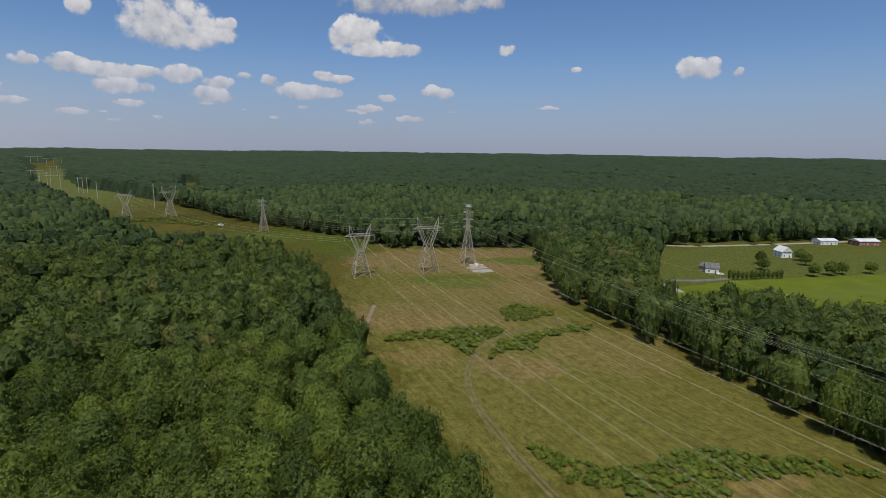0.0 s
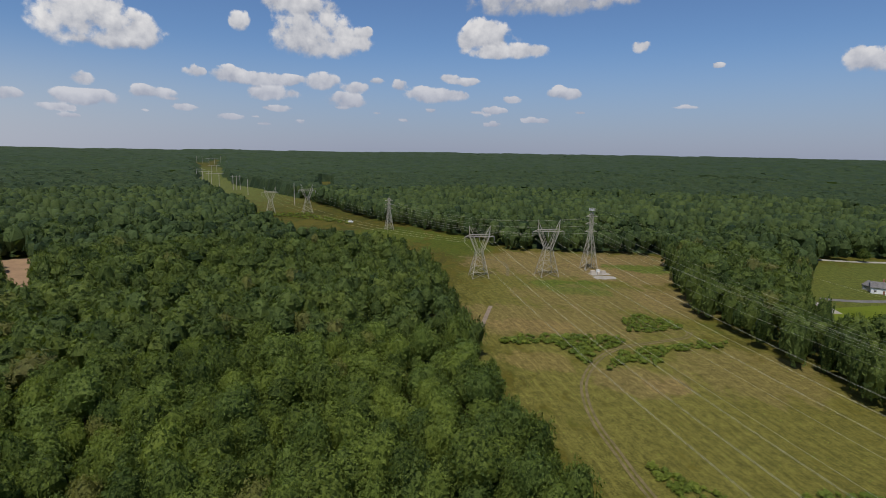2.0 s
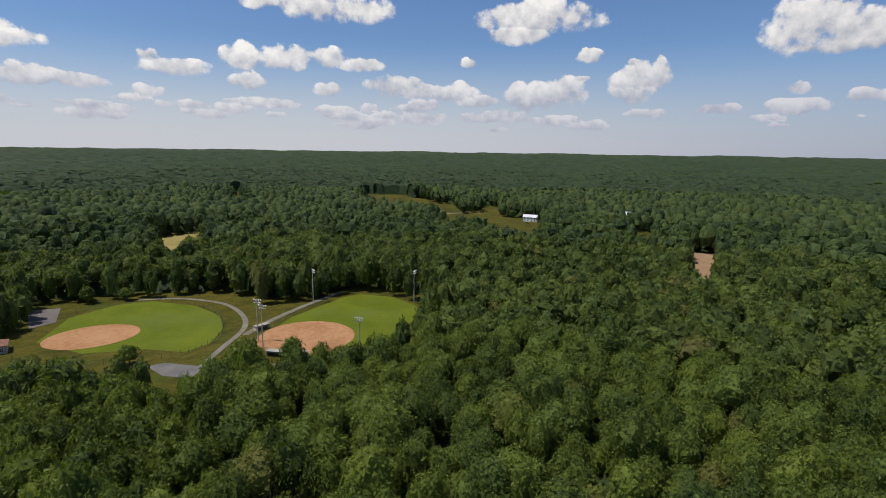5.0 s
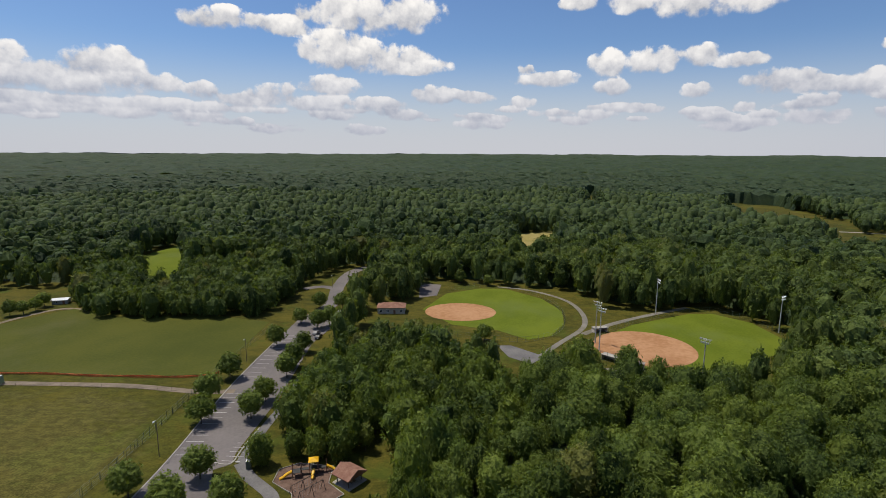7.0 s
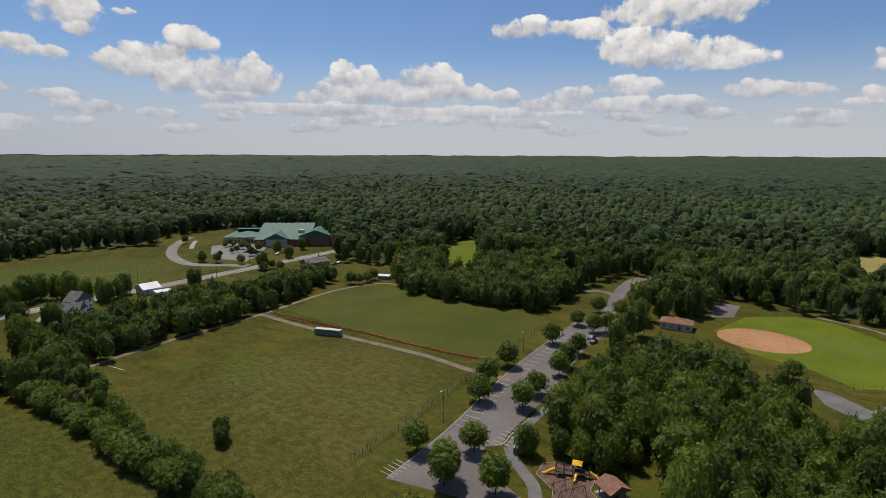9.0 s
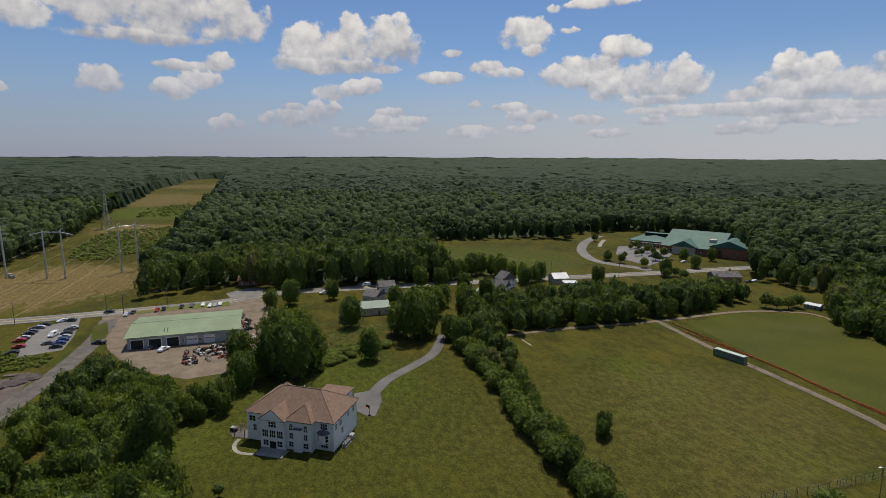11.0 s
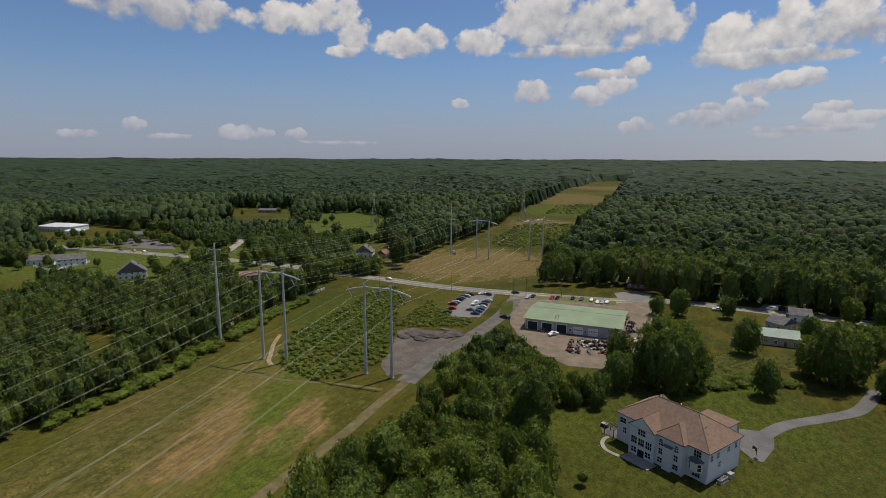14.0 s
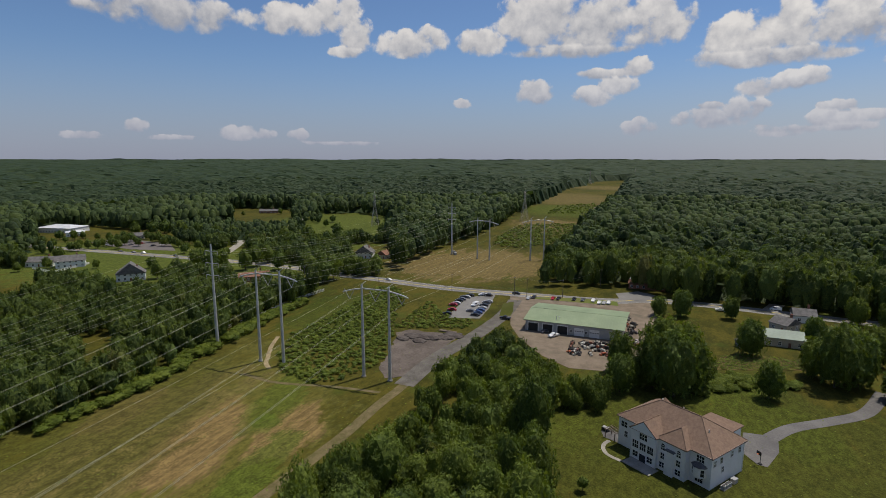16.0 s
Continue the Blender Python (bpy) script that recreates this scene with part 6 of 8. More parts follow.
# the large house on the lawn; its front looks towards the power line
def mansion():
    m, _ = along((66.4, -133.9), (40.5, -129.4))
    ob = thing("large_house", "large three-storey pale house with brown hipped shingle roof", "house", m)
    E = 8.4
    part("wall", boxed(26, 14.5, E + 0.3, 13, 7.25, -0.3), SIDING, ob, "pale siding wall")
    part("gable_bay", boxed(7.2, 3.4, E + 0.3, 9.6, -1.2, -0.3), SIDING, ob, "projecting gabled bay")
    part("middle_bay", boxed(7.4, 2.6, E + 0.3, 16.9, -0.6, -0.3), SIDING, ob, "projecting middle bay")
    part("garage_wing", boxed(8.4, 11.1, 6.6, 15.6, 19.95, -0.3), SIDING, ob, "garage wing at the back")
    roof = part("roof", hip_roof(0, 26, 0, 14.5, E, 34, 0.6), SHINGLE, ob, "brown shingle hipped roof")
    part("gable_roof", hip_roof(6.0, 13.2, -2.9, 8, E, 37, 0.45, 0.25, True, "y"), SHINGLE, ob)
    bm = bmesh.new()
    v = [bm.verts.new(p) for p in ((5.9, -3.42, E - 0.1), (13.3, -3.42, E - 0.1), (9.6, -3.42, E + 2.75))]
    f = bm.faces.new(v)
    e = bmesh.ops.extrude_face_region(bm, geom=[f])
    bmesh.ops.translate(bm, verts=[q for q in e["geom"] if isinstance(q, bmesh.types.BMVert)], vec=(0, 0.3, 0))
    part("gable_wall", bm, SIDING, ob)
    part("bay_roof", hip_roof(13.2, 20.6, -1.9, 9.5, E, 37, 0.45, 0.25, False, "y"), SHINGLE, ob)
    part("wing_roof", hip_roof(0, 5.6, 2.5, 16.5, E, 34, 0.5, 0.25, False, "y"), SHINGLE, ob)
    part("garage_roof", hip_roof(11.4, 19.8, 9.5, 25.5, 6.4, 26, 0.5, 0.25, False, "y"), SHINGLE, ob, "brown shingle hipped garage roof")
    part("turret_roof", lathe([(3.1, E), (3.1, E + 0.2), (0.1, E + 3.2)], 8), SHINGLE, ob, "", pose(4.5, 13.5, 0))
    part("turret_wall", lathe([(2.7, -0.3), (2.7, E)], 8), SIDING, ob, "", pose(4.5, 13.5, 0))
    for x, y, h in ((6.8, 8.8, E + 4.6), (12.5, 9.5, E + 4.2), (22.0, 5.2, E + 3.2)):
        part("vent_pipe", lathe([(0.12, h - 0.6), (0.12, h + 0.5)], 8), WHITE, roof, "white roof vent", pose(x, y, 0))
    # caps along the hips and ridges
    for a, b in (((-0.6, -0.6, E), (7.25, 7.25, E + 5.3)), ((26.6, -0.6, E), (18.75, 7.25, E + 5.3)), ((26.6, 15.1, E), (18.75, 7.25, E + 5.3)), ((7.25, 7.25, E + 5.3), (18.75, 7.25, E + 5.3)),
                 ((9.6, -3.3, E + 3.05), (9.6, 5.5, E + 3.05)), ((12.75, -2.35, E), (16.9, 1.8, E + 3.13)), ((21.05, -2.35, E), (16.9, 1.8, E + 3.13))):
        part("ridge_cap", strut(bmesh.new(), a, b, 0.13, None, 5), SHINGLE, roof, "darker row of cap shingles")
    # trims at the eaves and corners
    for x, y, w, d in ((13, -0.52, 27, 0.16), (26.5, 7.25, 0.16, 15.4), (-0.5, 7.25, 0.16, 15.4)):
        part("gutter", boxed(w, d, 0.15, x, y, E - 0.12), FASCIA, ob, "beige eaves gutter")
    for x, y in ((0, 0), (26, 0), (26, 14.5), (6.0, -2.9), (13.2, -2.9), (20.6, -1.9)):
        part("corner_board", boxed(0.22, 0.22, E, x, y, 0), WHITE, ob)
    # left wing
    window(ob, 1.6, 0, 5.6, 1.9, 1.5)
    window(ob, 2.3, 0, 2.9, 1.0, 1.7)
    window(ob, 5.2, 0, 5.6, 1.2, 1.5)
    window(ob, 5.2, 0, 2.9, 1.0, 1.7)
    # gabled bay
    window(ob, 9.6, -2.9, 6.2, 2.2, 1.6, 0, 3)
    for x in (7.4, 9.6, 11.8):
        window(ob, x, -2.9, 3.3, 1.7, 2.0, 0, 3)
    window(ob, 7.5, -2.9, 0.9, 1.5, 1.5)
    window(ob, 11.7, -2.9, 0.9, 1.5, 1.5)
    part("patio_door", boxed(1.8, 0.12, 2.1, 9.6, -2.95, 0.02), GLASS, ob, "glass patio door")
    part("terrace", boxed(8.0, 4.0, 0.18, 10.4, -4.9, 0.0), CONCRETE, ob, "pale concrete terrace")
    # middle bay: arched windows, dark canopy
    for x in (14.6, 18.9):
        arch = window(ob, x, -1.9, 5.6, 1.1, 1.2)
        part("arch", lathe([(0.62, 0), (0.62, 0.06)], 16), WHITE, arch, "arched window head", pose(0, 0, 1.2, 90))
        part("arch_pane", lathe([(0.5, 0), (0.5, 0.09)], 16), GLASS, arch, "", pose(0, 0, 1.2, 90))
        window(ob, x, -1.9, 3.2, 1.0, 1.6)
    window(ob, 14.6, -1.9, 0.9, 1.4, 1.4)
    window(ob, 18.9, -1.9, 0.9, 1.4, 1.4)
    part("chimney_breast", boxed(2.3, 1.0, 6.4, 16.8, -2.3, 0), SIDING, ob, "projecting chimney breast")
    part("breast_roof", hip_roof(15.65, 17.95, -2.8, -1.8, 6.4, 30, 0.15, 0.1), GREY_SHINGLE, ob, "dark grey cap over the breast")
    # bay window at the end
    bay = part("bay_window", lathe([(1.7, 2.6), (1.7, 5.2)], 8), WHITE, ob, "white bay window", pose(23.3, 0, 0, 0, 0, 22.5))
    part("bay_canopy", lathe([(2.0, 5.2), (2.0, 5.3), (0.4, 6.0)], 8), GREY_SHINGLE, bay, "dark shingle canopy")
    for u in (-0.95, 0, 0.95):
        window(ob, 23.3 + u * 1.25, -1.42 + abs(u) * 0.45, 3.0, 0.8, 1.8, u * 45, 1)
    window(ob, 23.3, 0, 6.0, 1.9, 1.6, 0, 3)
    window(ob, 23.3, 0, 0.8, 1.9, 1.6, 0, 3)
    # end wall
    for y, z in ((1.5, 5.6), (4.3, 5.6), (5.2, 3.0), (9.0, 5.8), (12.5, 5.8)):
        window(ob, 26, y, z, 0.9, 1.5, 90, 2)
    for x in (13.6, 17.4):
        part("garage_door", boxed(3.0, 0.1, 2.3, x, 25.56, 0), WHITE, ob, "white garage door")
    # things beside the house
    for i in range(3):
        ac = thing("air_conditioner", "pale grey outdoor cooling unit on a pad", "air conditioner", m @ pose(27.6, 3.2 + i * 1.25, 0), "cooling units")
        part("case", boxed(0.95, 0.95, 0.9, 0, 0, 0.1), GREY, ac)
        part("fan_grille", lathe([(0.4, 1.0), (0.4, 1.03)], 14), BLACK, ac, "dark fan grille")
        part("pad", boxed(1.2, 1.2, 0.12), CONCRETE, ac)
    tank = thing("utility_box", "tan metal utility cabinet beside the wall", "cabinet", m @ pose(27.6, 8.0, 0))
    part("case", boxed(1.1, 1.6, 1.1, 0, 0, 0), STUCCO, tank)
    part("lid", boxed(1.15, 1.65, 0.1, 0, 0, 1.1), GREY, tank)
    perg = thing("pergola", "dark timber pergola at the house corner", "pergola", m @ pose(-2.6, 1.0, 0))
    for x in (-1.6, 1.6):
        for y in (-1.4, 1.4):
            part("post", boxed(0.2, 0.2, 2.5, x, y, 0), TIMBER, perg)
    for i in range(7):
        part("slat", boxed(0.12, 3.6, 0.2, -1.8 + i * 0.6, 0, 2.5), TIMBER, perg)
    bin_ = thing("garden_chest", "dark plastic storage chest on the paving", "chest", m @ pose(-6.5, 2.5, 0))
    part("body", boxed(2.0, 1.2, 1.1, taper=0.94), BLACK, bin_)
    part("lid", boxed(2.05, 1.25, 0.14, 0, 0, 1.1, 0, 0.9), GREY, bin_)
    return m


HOUSE = mansion()
hx, hy = HOUSE.translation[:2]
walk_pts = [tuple((HOUSE @ Vector((x, y, 0)))[:2]) for x, y in ((-2.2, -1.0), (-2.0, -3.2), (-0.6, -5.6), (2.2, -7.2), (6.2, -6.8))]
structure("house_path", ribbon(walk_pts, 1.1, -0.1, 0.07), CONCRETE, "curved pale paved path round the house corner", "path")
structure("house_paving", slab([tuple((HOUSE @ Vector((x, y, 0)))[:2]) for x, y in ((-6.5, 4.5), (-0.1, 4.5), (-0.1, 0), (-4.6, -0.6), (-7.2, 1.5))], -0.1, 0.06), ASPHALT, "grey paving beside the house", "pavement")
hoop = thing("basketball_hoop", "basketball stand on the asphalt forecourt", "basketball hoop", pose(36, -150.4, 0, 0, 0, -30))
part("base", boxed(1.0, 0.7, 0.35, taper=0.85), BLACK, hoop)
part("post", pipe([(0, 0, 0.3), (0, 0, 2.6), (0, 0.6, 3.2)], 0.07, 6), BLACK, hoop)
part("backboard", boxed(1.5, 0.06, 1.0, 0, 0.65, 2.75), GLASS, hoop)
part("rim", lathe([(0.24, 3.05), (0.27, 3.05), (0.27, 3.09), (0.24, 3.09)], 14), ORANGE, hoop, "orange rim", pose(0, 0.95, 0))

# ---- the workshop with the green roof ----
def workshop():
    a, b, c = (145.6, -194.5), (106, -211.6), (160.3, -221.6)
    m, w = along(a, b)
    d = math.hypot(c[0] - a[0], c[1] - a[1]) - 1.0
    s = -1.0
    ob = thing("workshop", "long grey metal workshop with a pale green roof", "workshop", m @ pose(0, 0, 0, 0, 0, 0))
    part("wall", boxed(w - 1, d - 1, 5.0, w / 2, d / 2, -0.1), surface("grey_metal_siding", (0.36, 0.36, 0.36), (0.44, 0.44, 0.43), 0.4, 0.6, 8, 0.1, 0.1), ob, "grey ribbed metal wall")
    bm = bmesh.new()
    prof = ((-0.4, 4.9), (d * 0.5, 6.6), (d + 0.4, 4.9), (d + 0.4, 5.12), (d * 0.5, 6.85), (-0.4, 5.12))
    rows = [[bm.verts.new((x, y, z)) for y, z in prof] for x in (-0.4, w + 0.4)]
    bm.faces.new(rows[0][::-1])
    bm.faces.new(rows[1])
    for i in range(6):
        j = (i + 1) % 6
        bm.faces.new((rows[0][i], rows[0][j], rows[1][j], rows[1][i]))
    roof = part("roof", bm, GREEN_ROOF, ob, "pale green ribbed metal roof")
    slope = math.hypot(d / 2 + 0.4, 1.73)
    rib = mesh_of(boxed(0.07, slope, 0.06), "rib", GREEN_ROOF)
    tilt = math.degrees(math.atan2(1.73, d / 2 + 0.4))
    for i in range(int(w / 1.2)):
        part("rib", rib, None, roof, "", pose(0.6 + i * 1.2, d * 0.25 - 0.2, 6.0, tilt))
    part("rib", boxed(w + 0.8, 0.4, 0.1, w / 2, d * 0.5, 6.82), GREEN_ROOF, roof, "ridge cap")
    for x in (4.0, 10.6, 17.2):
        # a near-black panel on the solid wall stands for the bay's shaded inside
        part("bay_opening", boxed(4.4, 0.12, 3.7, x, 0.46, 0), DARK, ob, "dark panel standing for a shaded open vehicle bay")
        part("bay_frame", boxed(5.0, 0.1, 0.35, x, 0.44, 3.7), WHITE, ob, "white bay lintel")
        for u in (-2.35, 2.35):
            part("bay_frame", boxed(0.3, 0.1, 3.7, x + u, 0.44, 0), WHITE, ob)
    for x in (24.5, 31.0):
        part("roll_door", boxed(4.2, 0.1, 3.6, x, 0.46, 0), WHITE, ob, "white roller door")
        for i in range(4):
            part("door_light", boxed(0.6, 0.06, 0.4, x - 1.5 + i, 0.4, 2.0), GLASS, ob, "small door window")
    for x in (21.0, 27.5):
        window(ob, x, 0.5, 1.4, 1.0, 1.0)
    for x in (15.0, 13.9):
        part("flue", lathe([(0.18, 0), (0.18, 1.6), (0.3, 1.65), (0.1, 1.95)], 9), STEEL, ob, "steel flue", pose(x, 3.5, 5.4))
    return m, w, d


SHOP, SHOP_W, SHOP_D = workshop()

# ---- school ----
def school():
    a, b, c = (-122.9, -492.2), (-151.1, -474.1), (-131.6, -528.7)
    m, w = along(a, b)
    d = math.hypot(c[0] - a[0], c[1] - a[1])
    ob = thing("school", "low brick school with teal metal roofs", "school", m)
    if (Vector((c[0], c[1], 0)) - m.translation).dot(m.to_3x3() @ Vector((0, 1, 0))) < 0:
        d = -d
    k = 1 if d > 0 else -1
    D = abs(d)
    part("wing_wall", boxed(w, D, 4.6, w / 2, k * D / 2, -0.1), BRICK, ob, "brick classroom wing")
    part("wing_roof", hip_roof(0, w, min(0, d), max(0, d), 4.5, 9, 0.9, 0.3), TEAL_ROOF, ob, "teal metal roof")
    part("clerestory", boxed(w * 0.6, 5, 2.6, w * 0.5, k * D * 0.6, 6.4), DARK, ob, "dark clerestory band")
    part("clerestory_roof", boxed(w * 0.64, 6.5, 0.35, w * 0.5, k * D * 0.6, 9.0), TEAL_ROOF, ob)
    part("walkway_roof", boxed(w * 1.02, 3.0, 0.3, w * 0.5, -1.2 * k, 3.0), CONCRETE, ob, "pale covered walkway roof")
    for i in range(12):
        part("walkway_post", boxed(0.35, 0.35, 3.0, w * (i + 0.5) / 12, -2.4 * k, 0), WHITE, ob)
    x1 = w + 44
    part("hall_wall", boxed(46, D + 26, 6.0, w + 22, k * (D / 2 - 8), -0.1), BRICK, ob, "brick main hall")
    part("hall_roof", hip_roof(w + 1, x1, -22 if k > 0 else -D - 4, D + 4 if k > 0 else 22, 5.9, 17, 1.2, 0.4, True, "x"), TEAL_ROOF, ob, "large teal gabled roof")
    part("cross_roof", hip_roof(w + 9, w + 27, -25 if k > 0 else -6, 6 if k > 0 else 25, 6.6, 26, 0.8, 0.3, True, "y"), TEAL_ROOF, ob, "steep teal cross gable")
    part("cross_wall", boxed(17, 30, 6.6, w + 18, k * -9.4, -0.1), STUCCO, ob, "tan cross wing")
    part("gym_wall", boxed(26, 30, 8.5, w + 50, k * -6, -0.1), BRICK, ob, "tall brick gymnasium")
    part("gym_roof", hip_roof(w + 37, w + 63, -21 - 0, 9, 8.4, 20, 1.0, 0.4, True, "y"), TEAL_ROOF, ob, "teal gabled gym roof")
    part("tower", boxed(5, 5, 12, w + 36, -8 * k, 0), STUCCO, ob, "pale square tower")
    n = 9
    for i in range(n):
        window(ob, w * (i + 0.5) / n, 0 if k > 0 else 0, 1.2, 2.0, 1.8, 0 if k > 0 else 180)
    for i in range(5):
        window(ob, w + 8 + i * 7, -21.1 * k, 1.4, 2.2, 2.0, 0 if k > 0 else 180)


school()

# ---- other buildings ----
simple_house((381.4, -85.7), (376.4, -101.1), 9, 4.6, WHITE, GREY_SHINGLE, "white gabled house with a grey roof", 38, True, "y", True, 2)
simple_house((479.5, -51.1), (468.9, -66), 11, 3.4, WHITE, GREY_SHINGLE, "long pale house with a grey roof", 28)
simple_house((457.8, -66), (453.6, -83.1), 10, 4.6, WHITE, GREY_SHINGLE, "white house with a grey gabled roof", 34, True, "x", True, 2)
simple_house((471.7, -24.3), (471.3, -30.3), 9, 3.2, WHITE, GREY_SHINGLE, "small white house with a grey roof", 30)
simple_house((327.2, -141), (320.6, -158.2), 9, 3.0, BRICK, BROWN_ROOF, "low brick house with a brown roof", 24)
simple_house((345.6, -241), (334.8, -249.5), 9, 4.4, WHITE, GREY_SHINGLE, "white two-storey house among trees", 36, True, "y", True, 2)
simple_house((334.4, -253.6), (325.9, -255.9), 7, 3.0, STUCCO, BROWN_ROOF, "tan shed with a brown roof", 32, True, "y", False)
simple_house((715.5, -339), (699, -358), 9, 3.2, BRICK, GREY_SHINGLE, "distant dark-roofed house on a lawn", 28)
simple_house((572.4, -144.2), (569.2, -153.4), 9, 3.2, STUCCO, GREY_SHINGLE, "distant tan house with a grey roof", 28)
simple_house((522.2, -212.2), (514.5, -215.1), 8, 3.2, WHITE, GREY_SHINGLE, "distant white house among trees", 30)
simple_house((440.1, -240.7), (436.3, -244.9), 7, 3.0, WHITE, PALE_ROOF, "small white shed with a pale roof", 25, True, "x", False)
simple_house((694.3, -86.3), (661.5, -110.1), 24, 5.0, WHITE, PALE_ROOF, "broad white church hall with a pale roof", 12, False, "x", False, 1, "church")
simple_house((635.7, -101.6), (632.7, -117.2), 12, 4.0, WHITE, PALE_ROOF, "white church annexe with a pale roof", 14, False, "x", False, 1, "church")
simple_house((150.8, -302.9), (132, -310.8), 9, 3.0, BRICK, BROWN_ROOF, "long low brick shop with a rust-brown roof", 18, True, "x", False, 1, "shop")
simple_house((154.5, -312.8), (150, -316.4), 6, 2.8, WHITE, PALE_ROOF, "small white roadside kiosk", 8, False, "x", False, 1, "shop")
simple_house((63.5, -296.2), (55, -299.8), 9, 3.4, WHITE, GREY_SHINGLE, "white bungalow with a grey roof", 28)
simple_house((68.8, -277.4), (61.1, -274.8), 10, 3.2, STUCCO, GREY_SHINGLE, "grey-roofed house behind trees", 26)
barn = simple_house((63, -250.8), (49.9, -256.1), 13, 3.6, STUCCO, DULL_ROOF, "open farm stand with a pale green roof", 16, True, "x", False, 1, "farm stand")
simple_house((71.4, -240.8), (64.7, -238), 6, 2.8, GREY, GREY_SHINGLE, "small dark glazed garden shed", 14, False, "x", False, 1, "shed")
simple_house((1.4, -305.7), (-7.7, -301.4), 8, 3.6, WHITE, GREY_SHINGLE, "white farmhouse with a grey roof", 36)
simple_house((-6.9, -313.3), (-14.5, -319.8), 7, 5.2, WHITE, GREY_SHINGLE, "white two-storey farmhouse wing", 38, True, "y", True, 2)
simple_house((8.6, -297.1), (2.2, -291.7), 6, 2.6, STUCCO, GREEN_ROOF, "small shed with a dull green roof", 24, True, "x", False, 1, "shed")
simple_house((-38.7, -329.7), (-47.6, -332.2), 10, 3.2, STUCCO, PALE_ROOF, "low house with a bright pale roof", 26)
simple_house((-44.4, -323.1), (-52.5, -324), 6, 2.4, WHITE, PALE_ROOF, "white carport with a flat roof", 6, False, "x", False, 1, "carport")
simple_house((-139.8, -345.5), (-156.5, -347.3), 10, 3.2, BRICK, GREY_SHINGLE, "dark brick house beside a hedge", 26)
simple_house((176.1, 352.4), (183.7, 349.5), 9, 3.4, WHITE, GREY_SHINGLE, "white house with a grey roof", 30, True, "x", True)
simple_house((175.6, 361.1), (178.5, 354.3), 8, 3.0, STUCCO, GREY_SHINGLE, "tan farm wing with a grey roof", 28, True, "x", False)
simple_house((261.5, 408.2), (269.7, 408.7), 10, 4.6, WHITE, PALE_ROOF, "white gabled farmhouse with a pale roof", 40, True, "y", False, 2)
simple_house((335.4, 471.9), (351.3, 473.1), 11, 3.6, WHITE, PALE_ROOF, "long shed with a pale metal roof", 16, True, "x", False, 1, "barn")
simple_house((366.9, 468.5), (386.5, 470), 12, 4.0, BRICK, PALE_ROOF, "long barn with a pale metal roof", 16, True, "x", False, 1, "barn")
simple_house((212.6, 489.7), (223.5, 487.4), 10, 4.8, STUCCO, GREY_SHINGLE, "tall tan house before the woods", 42, True, "y", True, 2)
simple_house((209.5, 566.5), (213.5, 562.7), 8, 9.0, WHITE, GREY_SHINGLE, "white house half hidden by trees", 42, True, "y", True, 2)
simple_house((209.9, 534.6), (215.8, 535.1), 8, 8.0, WHITE, GREY_SHINGLE, "white house half hidden by trees", 42, True, "y", False, 2)
simple_house((-570.6, 215.5), (-562.5, 228.4), 8, 4.8, WHITE, PALE_ROOF, "white farmhouse with a pale roof", 32, True, "x", True, 2)
simple_house((-316.1, 183.9), (-311.1, 187.6), 6, 13.0, WHITE, PALE_ROOF, "white house hidden among tall trees", 30, True, "x", False, 2)
simple_house((-513.6, 304.3), (-509.1, 311.7), 8, 13.5, WHITE, PALE_ROOF, "white house hidden among tall trees", 30, True, "x", False, 2)
for k, (x, y) in enumerate([(258.9, 1614.4), (288.8, 1622.2), (315.2, 1400.1), (327.6, 1378.6), (342.8, 1382), (356.2, 1361.4), (382.5, 1390.8), (387.8, 1368.3), (409.1, 1372.9), (424.4, 1353.2), (537, 1559.8), (542.7, 1477.4), (59.4, 1562.1)]):
    g_ = 9 + 3 * (k % 4)
    simple_house((x, y), (x + g_ * 1.5, y + 1), 12, 6.0 + k % 3, (WHITE, STUCCO, WHITE)[k % 3], (PALE_ROOF, GREY_SHINGLE, STUCCO)[k % 3], "pale house on a far wooded ridge", 30, True, "xy"[k % 2], False, 2, "house", float(rise(x, y)))

# ---- park buildings ----
sm, run = along((-97.0, -70.6), (-95.6, -64.6))
sm = sm @ Matrix.Diagonal((0.72, 0.72, 0.9, 1))
shelter = thing("picnic_shelter", "open picnic shelter with a brown gabled roof", "shelter", sm)
for x in (0.4, run - 0.4):
    for y in (0.4, 6.4):
        part("post", boxed(0.2, 0.2, 2.7, x, y, 0), TIMBER, shelter)
part("roof", hip_roof(-0.3, run + 0.3, -0.2, 7.0, 2.8, 22, 0.7, 0.18, True, "x"), BROWN_ROOF, shelter, "brown shingled roof")
part("floor_slab", boxed(run + 2.0, 8.2, 0.16, run / 2, 3.4, 0), CONCRETE, shelter, "pale concrete floor")
for u in (0.3, 0.7):
    tb = thing("picnic_table", "timber picnic table in the shelter", "table", sm @ pose(run * u, 3.4, 0.16), "picnic tables")
    part("top", boxed(0.8, 2.0, 0.07, 0, 0, 0.7), TIMBER, tb)
    for s in (-0.75, 0.75):
        part("bench", boxed(0.3, 2.0, 0.06, s, 0, 0.42), TIMBER, tb)
    for s in (-0.7, 0.7):
        part("trestle", boxed(1.5, 0.08, 0.7, 0, s, 0, 0, 0.5), TIMBER, tb)
MULCH_BED = [(-95.8, -86.5), (-100.0, -83.7), (-102.5, -75.0), (-96.2, -72.0), (-94.0, -66.1), (-89.2, -68.2), (-84.5, -73.6), (-89.2, -77.3), (-90.9, -84.4)]
